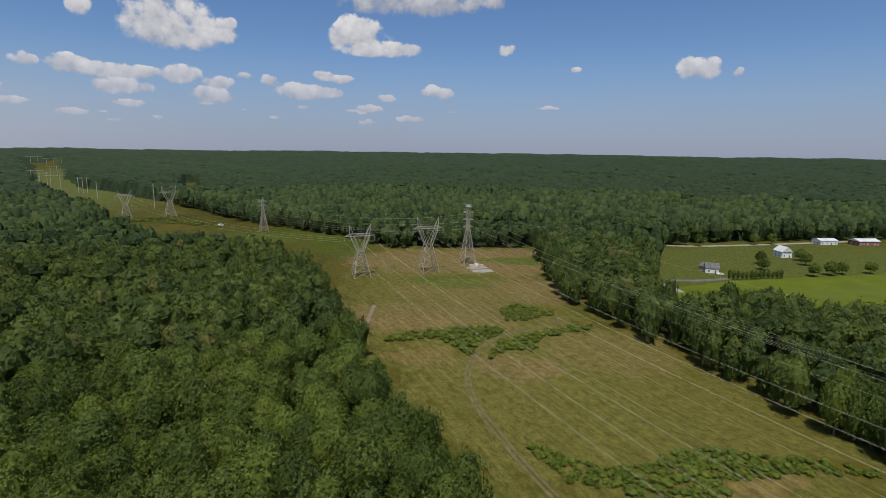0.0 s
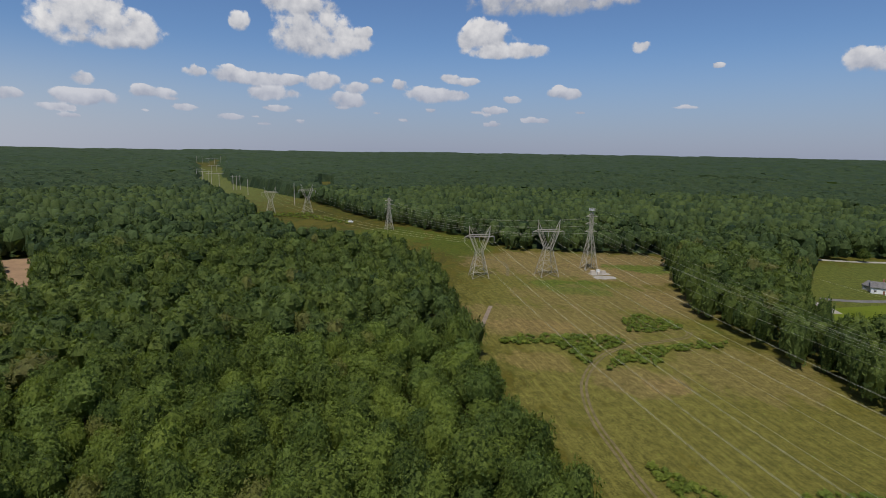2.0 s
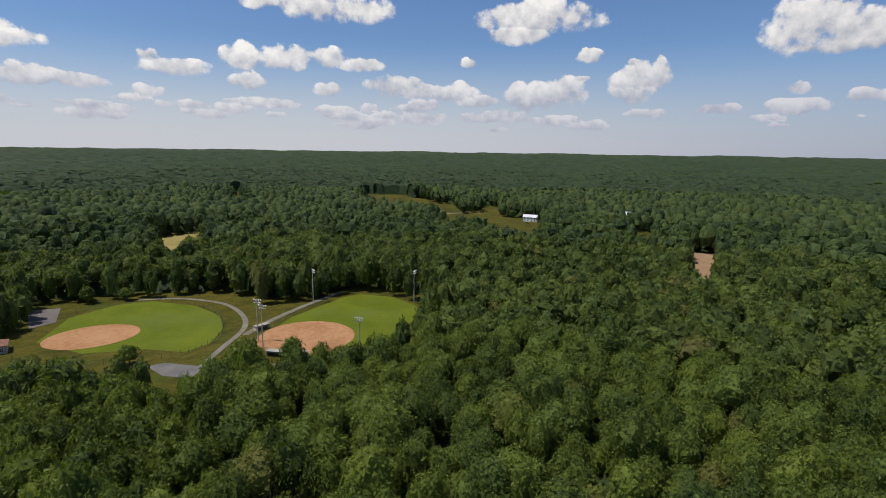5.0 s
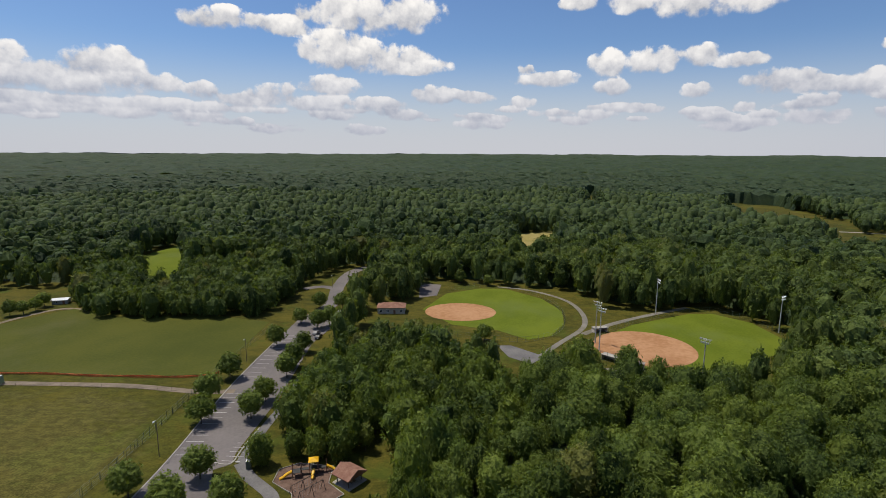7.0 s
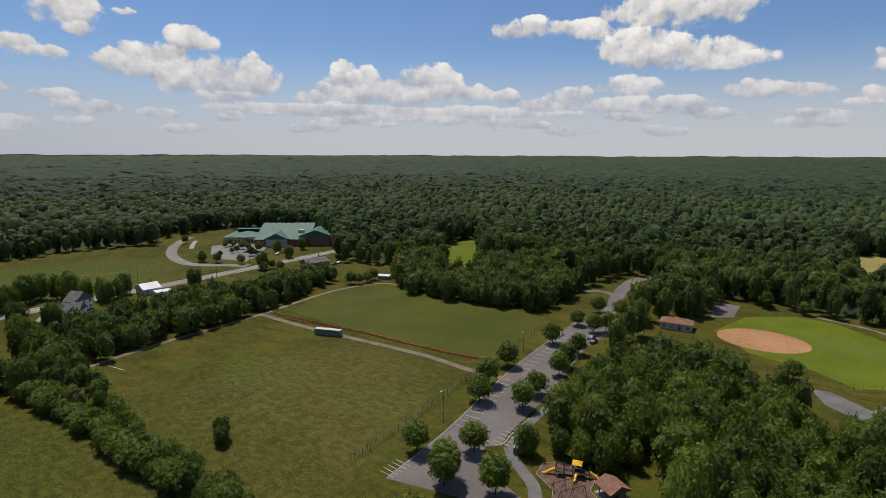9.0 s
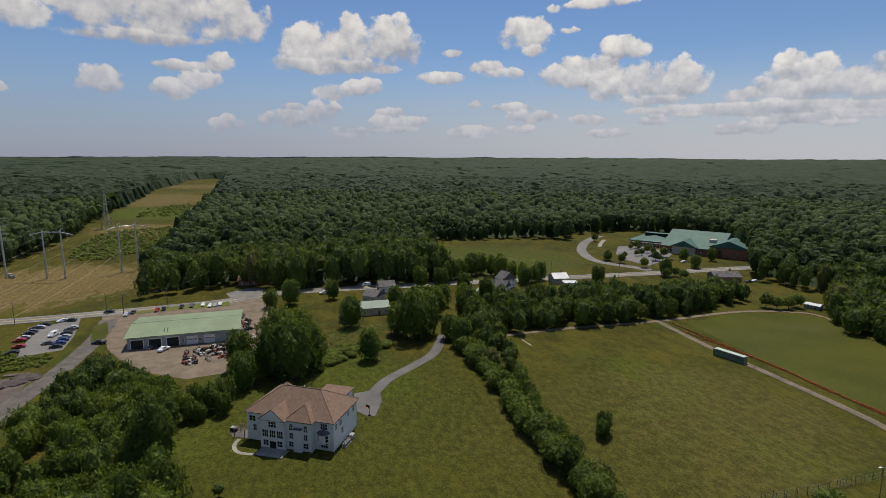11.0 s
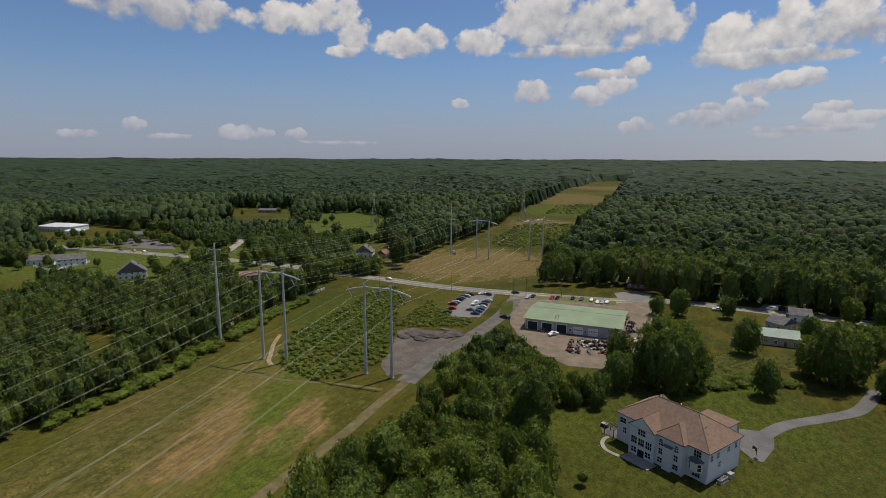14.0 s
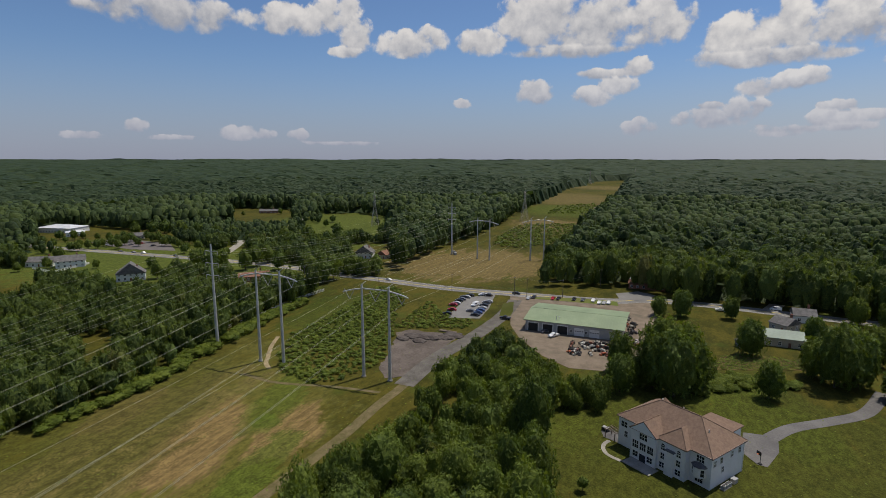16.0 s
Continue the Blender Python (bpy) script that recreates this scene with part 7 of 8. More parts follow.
play_bed = structure("play_surface", slab(MULCH_BED, -0.1, 0.07), MULCH, "brown mulch play area with a kerb", "play area")
for a, b in zip(MULCH_BED, MULCH_BED[1:] + MULCH_BED[:1]):
    m, run_k = along(a, b)
    part("kerb", boxed(run_k, 0.16, 0.22, run_k / 2, 0, 0), CONCRETE, play_bed, "pale timber-and-concrete kerb", m)
play = thing("play_frame", "climbing frame with dark posts and yellow slides", "playground", along((-92.9, -83.2), (-98.7, -75.1))[0], "play equipment")
for x, y, h in ((2.5, -0.5, 3.0), (4.5, -0.5, 3.0), (2.5, 1.5, 3.0), (4.5, 1.5, 3.0), (6.5, 0.5, 3.4), (8.5, 0.5, 3.4), (6.5, 2.5, 3.4), (8.5, 2.5, 3.4), (10.5, 0.5, 2.6), (10.5, 2.5, 2.6)):
    part("post", strut(bmesh.new(), (x, y, -0.1), (x, y, h), 0.09, None, 7), BROWN_ROOF, play)
for x, y in ((3.5, 0.5), (7.5, 1.5)):
    part("deck", boxed(2.0, 2.0, 0.12, x, y, 1.4), BLACK, play, "dark raised deck")
for x in (5.5, 9.5):
    part("bridge", boxed(2.0, 1.0, 0.1, x, 1.2, 1.35), BLACK, play)
part("canopy", hip_roof(6.5, 8.5, 0.5, 2.5, 3.4, 35, 0.2, 0.08), YELLOW, play, "yellow pointed canopy")
for pts in ([(2.4, 0.5, 1.5), (1.2, 0.3, 1.0), (0.2, 0.0, 0.4), (-0.6, -0.2, 0.2)], [(10.6, 1.5, 1.5), (11.8, 1.3, 0.9), (12.8, 0.9, 0.35), (13.4, 0.8, 0.2)], [(7.5, 0.4, 1.5), (7.3, -0.8, 0.9), (7.2, -1.8, 0.3)]):
    part("slide", pipe(pts, 0.38, 8), YELLOW, play, "yellow plastic slide")
for s in range(2):
    swing = thing("swing_set", "dark metal swing frame on mulch", "swing", along((-87.8, -74.8), (-94.5, -72.7))[0] @ pose(0.3, s * 3.4 - 1.0, 0), "play equipment")
    for x in (0, 3.2, 6.4):
        for y in (-0.9, 0.9):
            part("leg", strut(bmesh.new(), (x, y, 0), (x, 0, 2.4), 0.06, None, 6), BLACK, swing)
    part("beam", strut(bmesh.new(), (0, 0, 2.4), (6.4, 0, 2.4), 0.07, None, 6), BLACK, swing)
    for x in (0.9, 2.2, 4.2, 5.5):
        st = part("seat", boxed(0.45, 0.18, 0.05, x, 0, 0.5), BLACK, swing)
        for u in (-0.2, 0.2):
            part("chain", strut(bmesh.new(), (x + u, 0, 0.5), (x + u, 0, 2.4), 0.015), STEEL, st)
wc = thing("portable_toilet", "dark portable toilet with a white roof", "toilet", pose(-93.2, -93.8, 0, 0, 0, 30))
part("cabin", boxed(1.2, 1.2, 2.1, taper=0.97), DUSK, wc)
part("roof", boxed(1.25, 1.25, 0.25, 0, 0, 2.1, 0, 0.7), WHITE, wc, "white domed roof")
part("door", boxed(0.7, 0.05, 1.8, 0, -0.61, 0.15), GREY, wc)
simple_house((-219.3, -131.5), (-224.8, -119.5), 8, 3.0, STUCCO, BROWN_ROOF, "low park building with a brown hipped roof", 22, False, "x", False, 1, "park building")
simple_house((-163.5, -290.5), (-168.2, -285.4), 5, 2.0, GREY, PALE_ROOF, "small open shelter with a white roof", 12, True, "x", False, 1, "shelter")

# shipping container on the field
cm, run = along((-88.6, -214.4), (-95.8, -205.4))
con = thing("shipping_container", "long dull green shipping container on grass", "container", cm)
part("body", boxed(12.2, 2.45, 2.6, 6.1, 1.22, 0.12), surface("green_container_paint", (0.13, 0.19, 0.12), (0.19, 0.25, 0.16), 0.6, 0.6, 8, dirt=(0.22, 0.2, 0.15)), con)
part("roof", boxed(12.25, 2.5, 0.08, 6.1, 1.22, 2.72), surface("pale_container_top", (0.34, 0.40, 0.33), (0.44, 0.48, 0.42), 0.6, 0.6, 8), con, "pale green top")
rib = mesh_of(boxed(0.14, 0.05, 2.3, 0, -0.02, 0.3), "rib", DUSK)
for i in range(30):
    part("rib", rib, None, con, "", pose(0.4 + i * 0.4, 0, 0))
for x in (0.1, 12.1):
    part("corner_post", boxed(0.18, 2.5, 2.7, x, 1.22, 0.1), DUSK, con)

# ---- fences ----
def fence(pts, gap, height, material, label, rails=(0.1, 0.5, 1.0), r=0.035, closed=False):
    ob = thing("fence", label, "fence")
    post = mesh_of(strut(bmesh.new(), (0, 0, -0.1), (0, 0, height), r * 1.4, None, 5), "post", material)
    pts = list(pts) + ([pts[0]] if closed else [])
    for a, b in zip(pts, pts[1:]):
        m, run = along(a, b)
        n = max(1, int(run / gap))
        for i in range(n):
            part("post", post, None, ob, "", m @ pose(run * i / n, 0, 0))
        for h in rails:
            part("rail", strut(bmesh.new(), (0, 0, height * h), (run, 0, height * h), r * 0.7), material, ob, "", m)
    return ob


fence([tuple(p) for p in smooth_line([(-204.2, -96.4), (-205.6, -75.9), (-210.5, -55.2), (-225.9, -45.5), (-245, -45.7), (-266.6, -54.3), (-283.9, -68.9), (-292.9, -87.8), (-291, -104.4), (-273.1, -118.3)], 3)], 3.0, 2.4, DUSK, "dark chain-link fence round the outfield")
fence([tuple(p) for p in smooth_line([(-219.1, -30), (-229.8, -28.1), (-253.8, -16.4), (-280.8, 2.4), (-291.5, 16.6), (-284.4, 32), (-257.8, 48.5)], 3)], 3.0, 2.2, DUSK, "dark chain-link fence along the outfield")
fence([(-217.2, -30.9), (-207.5, -28), (-204.1, -24.1), (-200.6, -15.9), (-198.2, -5.9)], 2.5, 3.6, DUSK, "tall dark chain-link backstop", (0.05, 0.5, 1.0))
fence([(-56.5, -116.6), (-93.3, -129.3), (-117.4, -140.7), (-134, -147), (-175.7, -161.9)], 3.0, 2.0, DUSK, "dark chain-link fence beside the car park")
fence([(-78.6, -255.1), (-87.7, -242.2), (-92.6, -224.9)] , 3.0, 1.3, TIMBER, "weathered low timber fence along the path")
fence([(-95.7, -203.9), (-104.4, -185.9), (-112.1, -163.3), (-118.6, -144.5)], 4.0, 1.2, TIMBER, "weathered low timber fence along the path")
fence([(-57.3, -115.7), (-77.5, -123.3), (-103.1, -134.6), (-117.9, -140.4)], 3.0, 2.2, DUSK, "dark chain-link fence beside the car park")
def barrier(pts, label):
    ob = thing("barrier_fence", label, "fence", None, "orange barriers")
    p = [tuple(q) for q in smooth_line(pts, 4)]
    for a, b in zip(p, p[1:]):
        m, run = along(a, b)
        part("panel", boxed(run, 0.06, 0.55, run / 2, 0, 0.12, 0, 0.985), ORANGE, ob, "", m)
        part("stake", strut(bmesh.new(), (0, 0, -0.1), (0, 0, 0.95), 0.04), TIMBER, ob, "", m)


barrier([(-86.4, -242.5), (-96.4, -224.1), (-107.8, -202.1), (-113.2, -184.1), (-121.3, -166.6), (-125.8, -153.9), (-133.6, -145.7)], "sagging orange mesh barrier along the field")
barrier([(-84.8, -254.8), (-99.6, -220.3), (-111.9, -190.1), (-120.6, -165.6), (-130.4, -147.8), (-134.4, -146.5)], "sagging orange mesh barrier along the field")
fence([(240.5, -95.1), (246.1, -113), (262.8, -142.4), (271.2, -167.6)], 3.0, 1.8, WHITE, "white board fence behind gardens", (0.15, 0.4, 0.65, 0.9), 0.12)
fence([(468.5, -54.1), (440.6, -61.6), (461.8, -87)], 2.5, 1.8, WHITE, "white board fence round a garden", (0.15, 0.4, 0.65, 0.9), 0.14)
fence([(227.6, -222.4), (221, -233.9), (192.5, -250.9)], 9.0, 1.1, TIMBER, "low timber roadside fence", (0.5, 0.95), 0.06)

# field goal and bench on the grass
goal = thing("fallen_goal", "pale metal goal frame lying on grass", "goal", along((-12.9, -225.7), (-20.2, -211.5))[0])
part("crossbar", strut(bmesh.new(), (0, 0, 0.1), (9.0, 0, 0.1), 0.12, None, 6), WHITE, goal)
for x in (0.0, 0.9):
    part("upright", strut(bmesh.new(), (x, 0, 0), (x, 0.4, 2.2), 0.08, None, 6), TIMBER, goal)

# ---- light masts ----
def flood_mast(x, y, height, turn, lamps=8):
    ob = thing("floodlight_mast", "tall steel floodlight mast with white lamps", "floodlight", pose(x, y, 0, 0, 0, turn), "floodlight masts")
    part("pole", strut(bmesh.new(), (0, 0, -0.3), (0, 0, height), 0.26, 0.14, 8), STEEL, ob)
    for k, h in enumerate((height - 0.3, height - 1.5)):
        part("crossbar", boxed(4.4 - k, 0.12, 0.12, 0, -0.1, h), STEEL, ob)
        n = lamps // 2
        for i in range(n):
            part("lamp", lathe([(0.1, 0), (0.34, 0.35), (0.38, 0.42)], 10), WHITE, ob, "white round floodlight", pose((i - (n - 1) / 2) * (4.2 - k) / n, -0.25, h - 0.05, 115))


for x, y, h, t in ((-276.2, -7.7, 17.5, 200), (-221.2, -28.5, 18, 240), (-212.6, -25.7, 18, 240), (-268.1, 43.3, 17, 150), (-201.7, 11.3, 14.5, 60)):
    flood_mast(x, y, h, t)
for x, y, k in ((-87.8, -118.8, 10.0), (-146.3, -144.9, 9.0), (-308.8, -127.3, 8.0), (-251.6, -180.5, 8)):
    ob = thing("car_park_lamp", "thin dark lamp post at the car park", "lamp post", pose(x, y, 0, 0, 0, 20))
    part("post", strut(bmesh.new(), (0, 0, -0.2), (0, 0, k), 0.1, 0.07, 7), TIMBER, ob)
    part("arm", strut(bmesh.new(), (0, 0, k), (0.9, 0, k + 0.15), 0.05), STEEL, ob)
    part("lamp_head", boxed(0.8, 0.4, 0.16, 1.1, 0, k + 0.08, 0, 0.8), WHITE, ob)

# dugouts and stands by the ball field
for a, b in (((-234.3, -30.7), (-238.2, -25.7)), ((-204.3, -23.7), (-202.1, -17.7)), ((-200.6, -15.9), (-199.4, -8.3))):
    m, run = along(a, b)
    dug = thing("dugout", "low tan block dugout with a flat roof", "dugout", m, "dugouts")
    part("wall", boxed(run, 0.25, 2.0, run / 2, 2.4, 0), STUCCO, dug)
    for x in (0.1, run - 0.1):
        part("side_wall", boxed(0.2, 2.4, 2.0, x, 1.2, 0), STUCCO, dug)
    part("roof", boxed(run + 0.4, 3.0, 0.15, run / 2, 1.2, 2.0), CONCRETE, dug)
    part("bench", boxed(run - 0.8, 0.4, 0.45, run / 2, 1.9, 0), TIMBER, dug)
for x, y in [(-202.3, -36.7), (-202, -34.4)]:
    st = thing("bleacher", "small pale metal spectator stand", "bleacher", pose(x, y, 0, 0, 0, 60), "bleachers")
    for i in range(3):
        part("plank", boxed(4.5, 0.3, 0.06, 0, i * 0.6, 0.4 + i * 0.35), STEEL, st)
    for u in (-1.8, 1.8):
        part("frame", boxed(0.08, 1.6, 0.9, u, 0.6, 0, 0, 0.8), GREY, st)

# ---- vehicles ----
def car_kind(col, kind="saloon"):
    paint = plain("car_paint", col, 0.25)
    ob = thing("car", "", "car")
    L, W = (4.7, 1.82) if kind == "saloon" else (5.5, 1.98)
    bm = bmesh.new()
    if kind == "saloon":
        prof = ((-2.35, 0.35), (-2.35, 0.85), (-1.75, 0.95), (-1.2, 1.40), (0.55, 1.44), (1.15, 0.98), (2.2, 0.82), (2.35, 0.6), (2.35, 0.35))
    elif kind == "van":
        prof = ((-2.6, 0.4), (-2.6, 1.95), (-2.4, 2.05), (1.2, 2.05), (1.9, 1.2), (2.65, 1.05), (2.75, 0.7), (2.75, 0.4))
    else:
        prof = ((-2.7, 0.5), (-2.7, 1.05), (-0.75, 1.05), (-0.6, 1.75), (0.75, 1.78), (1.35, 1.15), (2.6, 1.05), (2.75, 0.7), (2.75, 0.5))
    rows = [[bm.verts.new((x, s * W / 2 * (0.86 if z > 1.2 else 1.0), z)) for x, z in prof] for s in (-1, 1)]
    bm.faces.new(rows[0])
    bm.faces.new(rows[1][::-1])
    for i in range(len(prof)):
        j = (i + 1) % len(prof)
        bm.faces.new((rows[0][i], rows[1][i], rows[1][j], rows[0][j]))
    body = part("body", bm, paint, ob)
    z0, z1 = {"saloon": (0.98, 1.34), "van": (1.25, 1.85), "pickup": (1.15, 1.65)}[kind]
    x0, x1 = {"saloon": (-1.3, 0.75), "van": (-0.2, 1.45), "pickup": (-0.55, 0.95)}[kind]
    for s in (-1, 1):
        part("side_window", boxed((x1 - x0), 0.05, z1 - z0, (x0 + x1) / 2, s * (W / 2 * 0.94), z0, 0, 0.88), GLASS, body)
    part("windscreen", boxed(0.06, W * 0.8, 0.62, 0, 0, 0), GLASS, body, "", pose(x1 + 0.08, 0, z0 - 0.02, 0, -50, 0))
    part("rear_window", boxed(0.06, W * 0.78, 0.5, 0, 0, 0), GLASS, body, "", pose(x0 - 0.25, 0, z0, 0, 48, 0))
    for x in (-L * 0.3, L * 0.31):
        for s in (-1, 1):
            wh = part("wheel", lathe([(0.2, -0.11), (0.33, -0.11), (0.34, 0.11), (0.2, 0.11)], 12), BLACK, ob, "", pose(x, s * (W / 2 - 0.1), 0.34, 90))
            part("rim", lathe([(0.19, -0.12), (0.19, 0.12)], 10), STEEL, wh)
    for s in (-1, 1):
        part("headlight", boxed(0.08, 0.34, 0.14, prof[-2][0] - 0.02, s * 0.62, 0.66), WHITE, ob)
        part("tail_light", boxed(0.08, 0.3, 0.16, prof[0][0], s * 0.66, 0.68), CLAY, ob)
    return ob


PAINTS = {"black": (0.015, 0.015, 0.017), "red": (0.32, 0.02, 0.03), "white": (0.75, 0.75, 0.74), "silver": (0.38, 0.39, 0.40), "blue": (0.02, 0.05, 0.16), "grey": (0.10, 0.10, 0.11)}
CARS = {(c, k): car_kind(v, k) for c, v in PAINTS.items() for k in ("saloon",)}
CARS[("white", "van")] = car_kind(PAINTS["white"], "van")
CARS[("black", "pickup")] = car_kind(PAINTS["black"], "pickup")
CARS[("white", "pickup")] = car_kind(PAINTS["white"], "pickup")


def park(x, y, turn, colour, kind="saloon", where="parked in a row on the pale lot", z=0.06):
    ob = copy_thing(CARS[(colour, kind)], pose(x, y, z, 0, 0, turn))
    ob.name = "car"
    noun = {"saloon": "car", "van": "van", "pickup": "pickup truck"}[kind]
    return tagged(ob, colour + " " + noun + " " + where, noun.split()[0], "parked vehicles")


for (x, y), c in zip([(187.3, -186.4), (190.7, -193.1), (196.8, -199.9), (197.9, -203.4), (200.3, -208.3), (201.4, -211.3), (203.8, -215.7), (202.7, -216.7), (203.7, -220.7)], "black red red silver black grey grey silver black".split()):
    park(x, y, 30, c)
for (x, y), c in zip([(182.3, -198), (175.9, -194.6), (177.5, -198.5), (179.5, -202.4), (181.9, -206.5), (184.6, -210.7), (187.3, -215.9), (187.8, -218.2)], "grey black blue blue silver black grey silver".split()):
    park(x, y, 30, c)
park(188.4, -208.1, 100, "white", "van")
park(200.2, -227.1, 60, "white")
park(196.9, -228.3, 20, "black")
park(161.8, -200.8, 20, "black", "pickup", "on the gravel yard")
for (x, y), c in zip([(177.2, -239.6), (176.4, -243.5), (167.2, -248.5), (165, -250.7), (158.3, -255.6), (154.3, -258.1), (149.6, -260.8), (145, -259.1), (142.9, -260.4), (141.4, -262.8)], "silver black red black black grey white white silver white".split()):
    park(x, y, 110, c, "saloon", "parked on the verge beside the road")
park(188.7, -243.2, 205, "black", "saloon", "on the main road")
for (x, y), c in zip([(504.9, -117.7), (491.6, -124.2), (483.4, -129.3), (450, -143), (299, -202.7), (293, -204.1), (267.3, -212.4)], "black grey white black white black white".split()):
    park(x, y, 190, c, "saloon", "on the distant road", 0.07)
for (x, y), c in zip([(136.7, -198.1), (130.6, -196.1), (131.5, -204.7)], "grey white black".split()):
    park(x, y, 80, c, "pickup" if c != "grey" else "saloon", "outside the workshop bays")
for (x, y), c in zip([(-213.4, -149.1), (-178.9, -136.5), (-182.6, -140.4)], "black black grey".split()):
    park(x, y, 10, c, "saloon", "parked in the car park")
for (x, y), c in zip([(-98.3, -411.2), (-123.4, -430.2), (-130.1, -423.9), (-134.7, -415.3), (-142.2, -409.6), (-123.6, -455.7), (-161.1, -347.9), (-165.5, -349.9), (-144.5, -328.5)], "white grey black silver white red grey white silver".split()):
    park(x, y, 15, c, "saloon", "parked near the school")
park(75.3, -312.7, 20, "white", "van", "on the main road")
park(94.2, -290.7, 20, "white", "pickup", "by the roadside house")
park(183.1, 346.2, 10, "white", "saloon", "beside a farmhouse")
park(-223.6, 542.5, 20, "white", "van", "in the cleared strip")
park(-554.4, 215, 10, "black", "saloon", "beside a far farmhouse")
for (x, y), c in zip([(562.3, -113.2), (549.2, -118.1), (550.4, -126.6), (535.8, -133.2), (536.8, -141.9), (516.2, -145.5), (516.9, -154.3)], "black silver white grey red black white".split()):
    park(x, y, 100, c, "saloon", "in the church car park")


def machine_kind(col):
    """A small tractor or mower for sale."""
    paint = plain("machine_paint", col, 0.4)
    ob = thing("tractor", "", "tractor")
    bm = bmesh.new()
    box(bm, 1.5, 0.7, 0.7, 0.9, 0, 0.55, 0, 0.85)
    box(bm, 1.0, 0.9, 0.4, -0.5, 0, 0.6)
    part("body", bm, paint, ob)
    part("seat", box(boxed(0.5, 0.5, 0.12, -0.5, 0, 1.0), 0.12, 0.5, 0.5, -0.78, 0, 1.05), BLACK, ob)
    part("roll_bar", pipe([(-0.9, -0.5, 0.7), (-0.9, -0.5, 2.1), (-0.9, 0.5, 2.1), (-0.9, 0.5, 0.7)], 0.05, 5), BLACK, ob)
    for s in (-1, 1):
        part("rear_wheel", lathe([(0.25, -0.16), (0.6, -0.16), (0.6, 0.16), (0.25, 0.16)], 12), BLACK, ob, "", pose(-0.6, s * 0.75, 0.6, 90))
        part("front_wheel", lathe([(0.15, -0.1), (0.36, -0.1), (0.36, 0.1), (0.15, 0.1)], 10), BLACK, ob, "", pose(1.2, s * 0.6, 0.36, 90))
    part("bucket", boxed(0.6, 1.4, 0.5, 2.2, 0, 0.2, 0, 0.8), paint, ob)
    part("loader_arm", pipe([(0.2, 0.45, 1.1), (1.3, 0.5, 1.2), (2.0, 0.5, 0.5)], 0.07, 5), paint, ob)
    return ob


MACHINES = {"orange": machine_kind((0.36, 0.09, 0.03)), "pale": machine_kind((0.5, 0.48, 0.42)), "rust": machine_kind((0.20, 0.07, 0.04)), "dark": machine_kind((0.03, 0.03, 0.03))}
g = random.Random(5)
(ax, ay), (bx, by), (cx, cy) = [(120.3, -192.8), (106.4, -204.6), (113.2, -180.8)]
for i in range(34):
    u, v = g.random(), (i % 4) / 3.6
    x, y = ax + (bx - ax) * u + (cx - ax) * v, ay + (by - ay) * u + (cy - ay) * v
    c = g.choice(["orange", "pale", "pale", "rust", "dark"])
    ob = copy_thing(MACHINES[c], pose(x, y, 0.05, 0, 0, g.uniform(0, 360)) @ Matrix.Scale(g.uniform(0.75, 1.25), 4))
    ob.name = "tractor"
    tagged(ob, c + " used compact tractor on the gravel yard", "tractor", "yard machines")
(ax, ay), (bx, by) = [(120.5, -244.7), (98.9, -206.7)]
for i in range(16):
    u = (i + g.random()) / 16
    c = g.choice(["orange", "rust", "dark", "pale"])
    ob = copy_thing(MACHINES[c], pose(ax + (bx - ax) * u + g.uniform(-2.5, 2.5), ay + (by - ay) * u, 0.05, 0, 0, g.uniform(0, 360)) @ Matrix.Scale(g.uniform(0.7, 1.1), 4))
    ob.name = "tractor"
    tagged(ob, c + " used compact tractor beside the workshop", "tractor", "yard machines")
for store in (CARS, MACHINES):
    for t in store.values():
        for o in list(t.children_recursive) + [t]:
            bpy.data.objects.remove(o)

# equipment cabinets below the mast
cab = thing("equipment_cabinet", "pale equipment cabinets on a gravel pad", "cabinet", pose(24.4, 359.1, 0, 0, 0, 24))
part("pad", boxed(13, 8, 0.15, 0, 0, -0.05), CONCRETE, cab)
for x, y, w, h in ((-4, 1, 3, 2.2), (0, 1.5, 2.2, 2.4), (3, 0.5, 3.0, 1.8), (-1.5, -2, 1.6, 1.6)):
    part("case", boxed(w, 1.6, h, x, y, 0.1), (WHITE, STUCCO)[int(w) % 2], cab)
structure("pad_gravel", slab(ragged(oval(27.5, 349.5, 7.5, 5, 20, 14), 1.5, 0.7), -0.1, 0.05), CONCRETE, "pale gravel pad below the mast", "pad")
cab = thing("equipment_cabinet", "dark equipment boxes below a steel pole", "cabinet", pose(304.8, -309.3, 0, 0, 0, -30))
for x, w, h in ((-3.5, 2.5, 2.0), (0, 2.8, 2.6), (3.4, 2.2, 1.8)):
    part("case", boxed(w, 1.8, h, x, 0, 0), GREY, cab)
# dark heaps on the bare ground
def heap(x, y, r, h, seed):
    gg = np.random.default_rng(seed)
    v, f = ball(3)
    n = np.array([noise.noise(Vector(q) * 2.2 + Vector((seed, 0, 0))) for q in v])
    v = v * (1 + 0.35 * n)[:, None] * np.array([r, r * 0.75, h])
    tagged(new("earth_mound", from_arrays("earth_mound", v + np.array([x, y, 0]), f, SPOIL, True)), "low dark heap of earth and rubble", "heap", "spoil heaps")


for i, (x, y) in enumerate([(174.5, -147), (173.8, -151.6), (170.4, -155.3), (165.5, -157), (162.8, -161.1), (162, -165.6), (167.5, -150)]):
    heap(x, y, 3.6 + 0.7 * (i % 3), 0.7 + 0.3 * (i % 2), i + 2)
log = thing("timber_stack", "dark stack of old poles on bare ground", "timber stack", pose(167.5, -167.3, 0, 0, 0, 20))
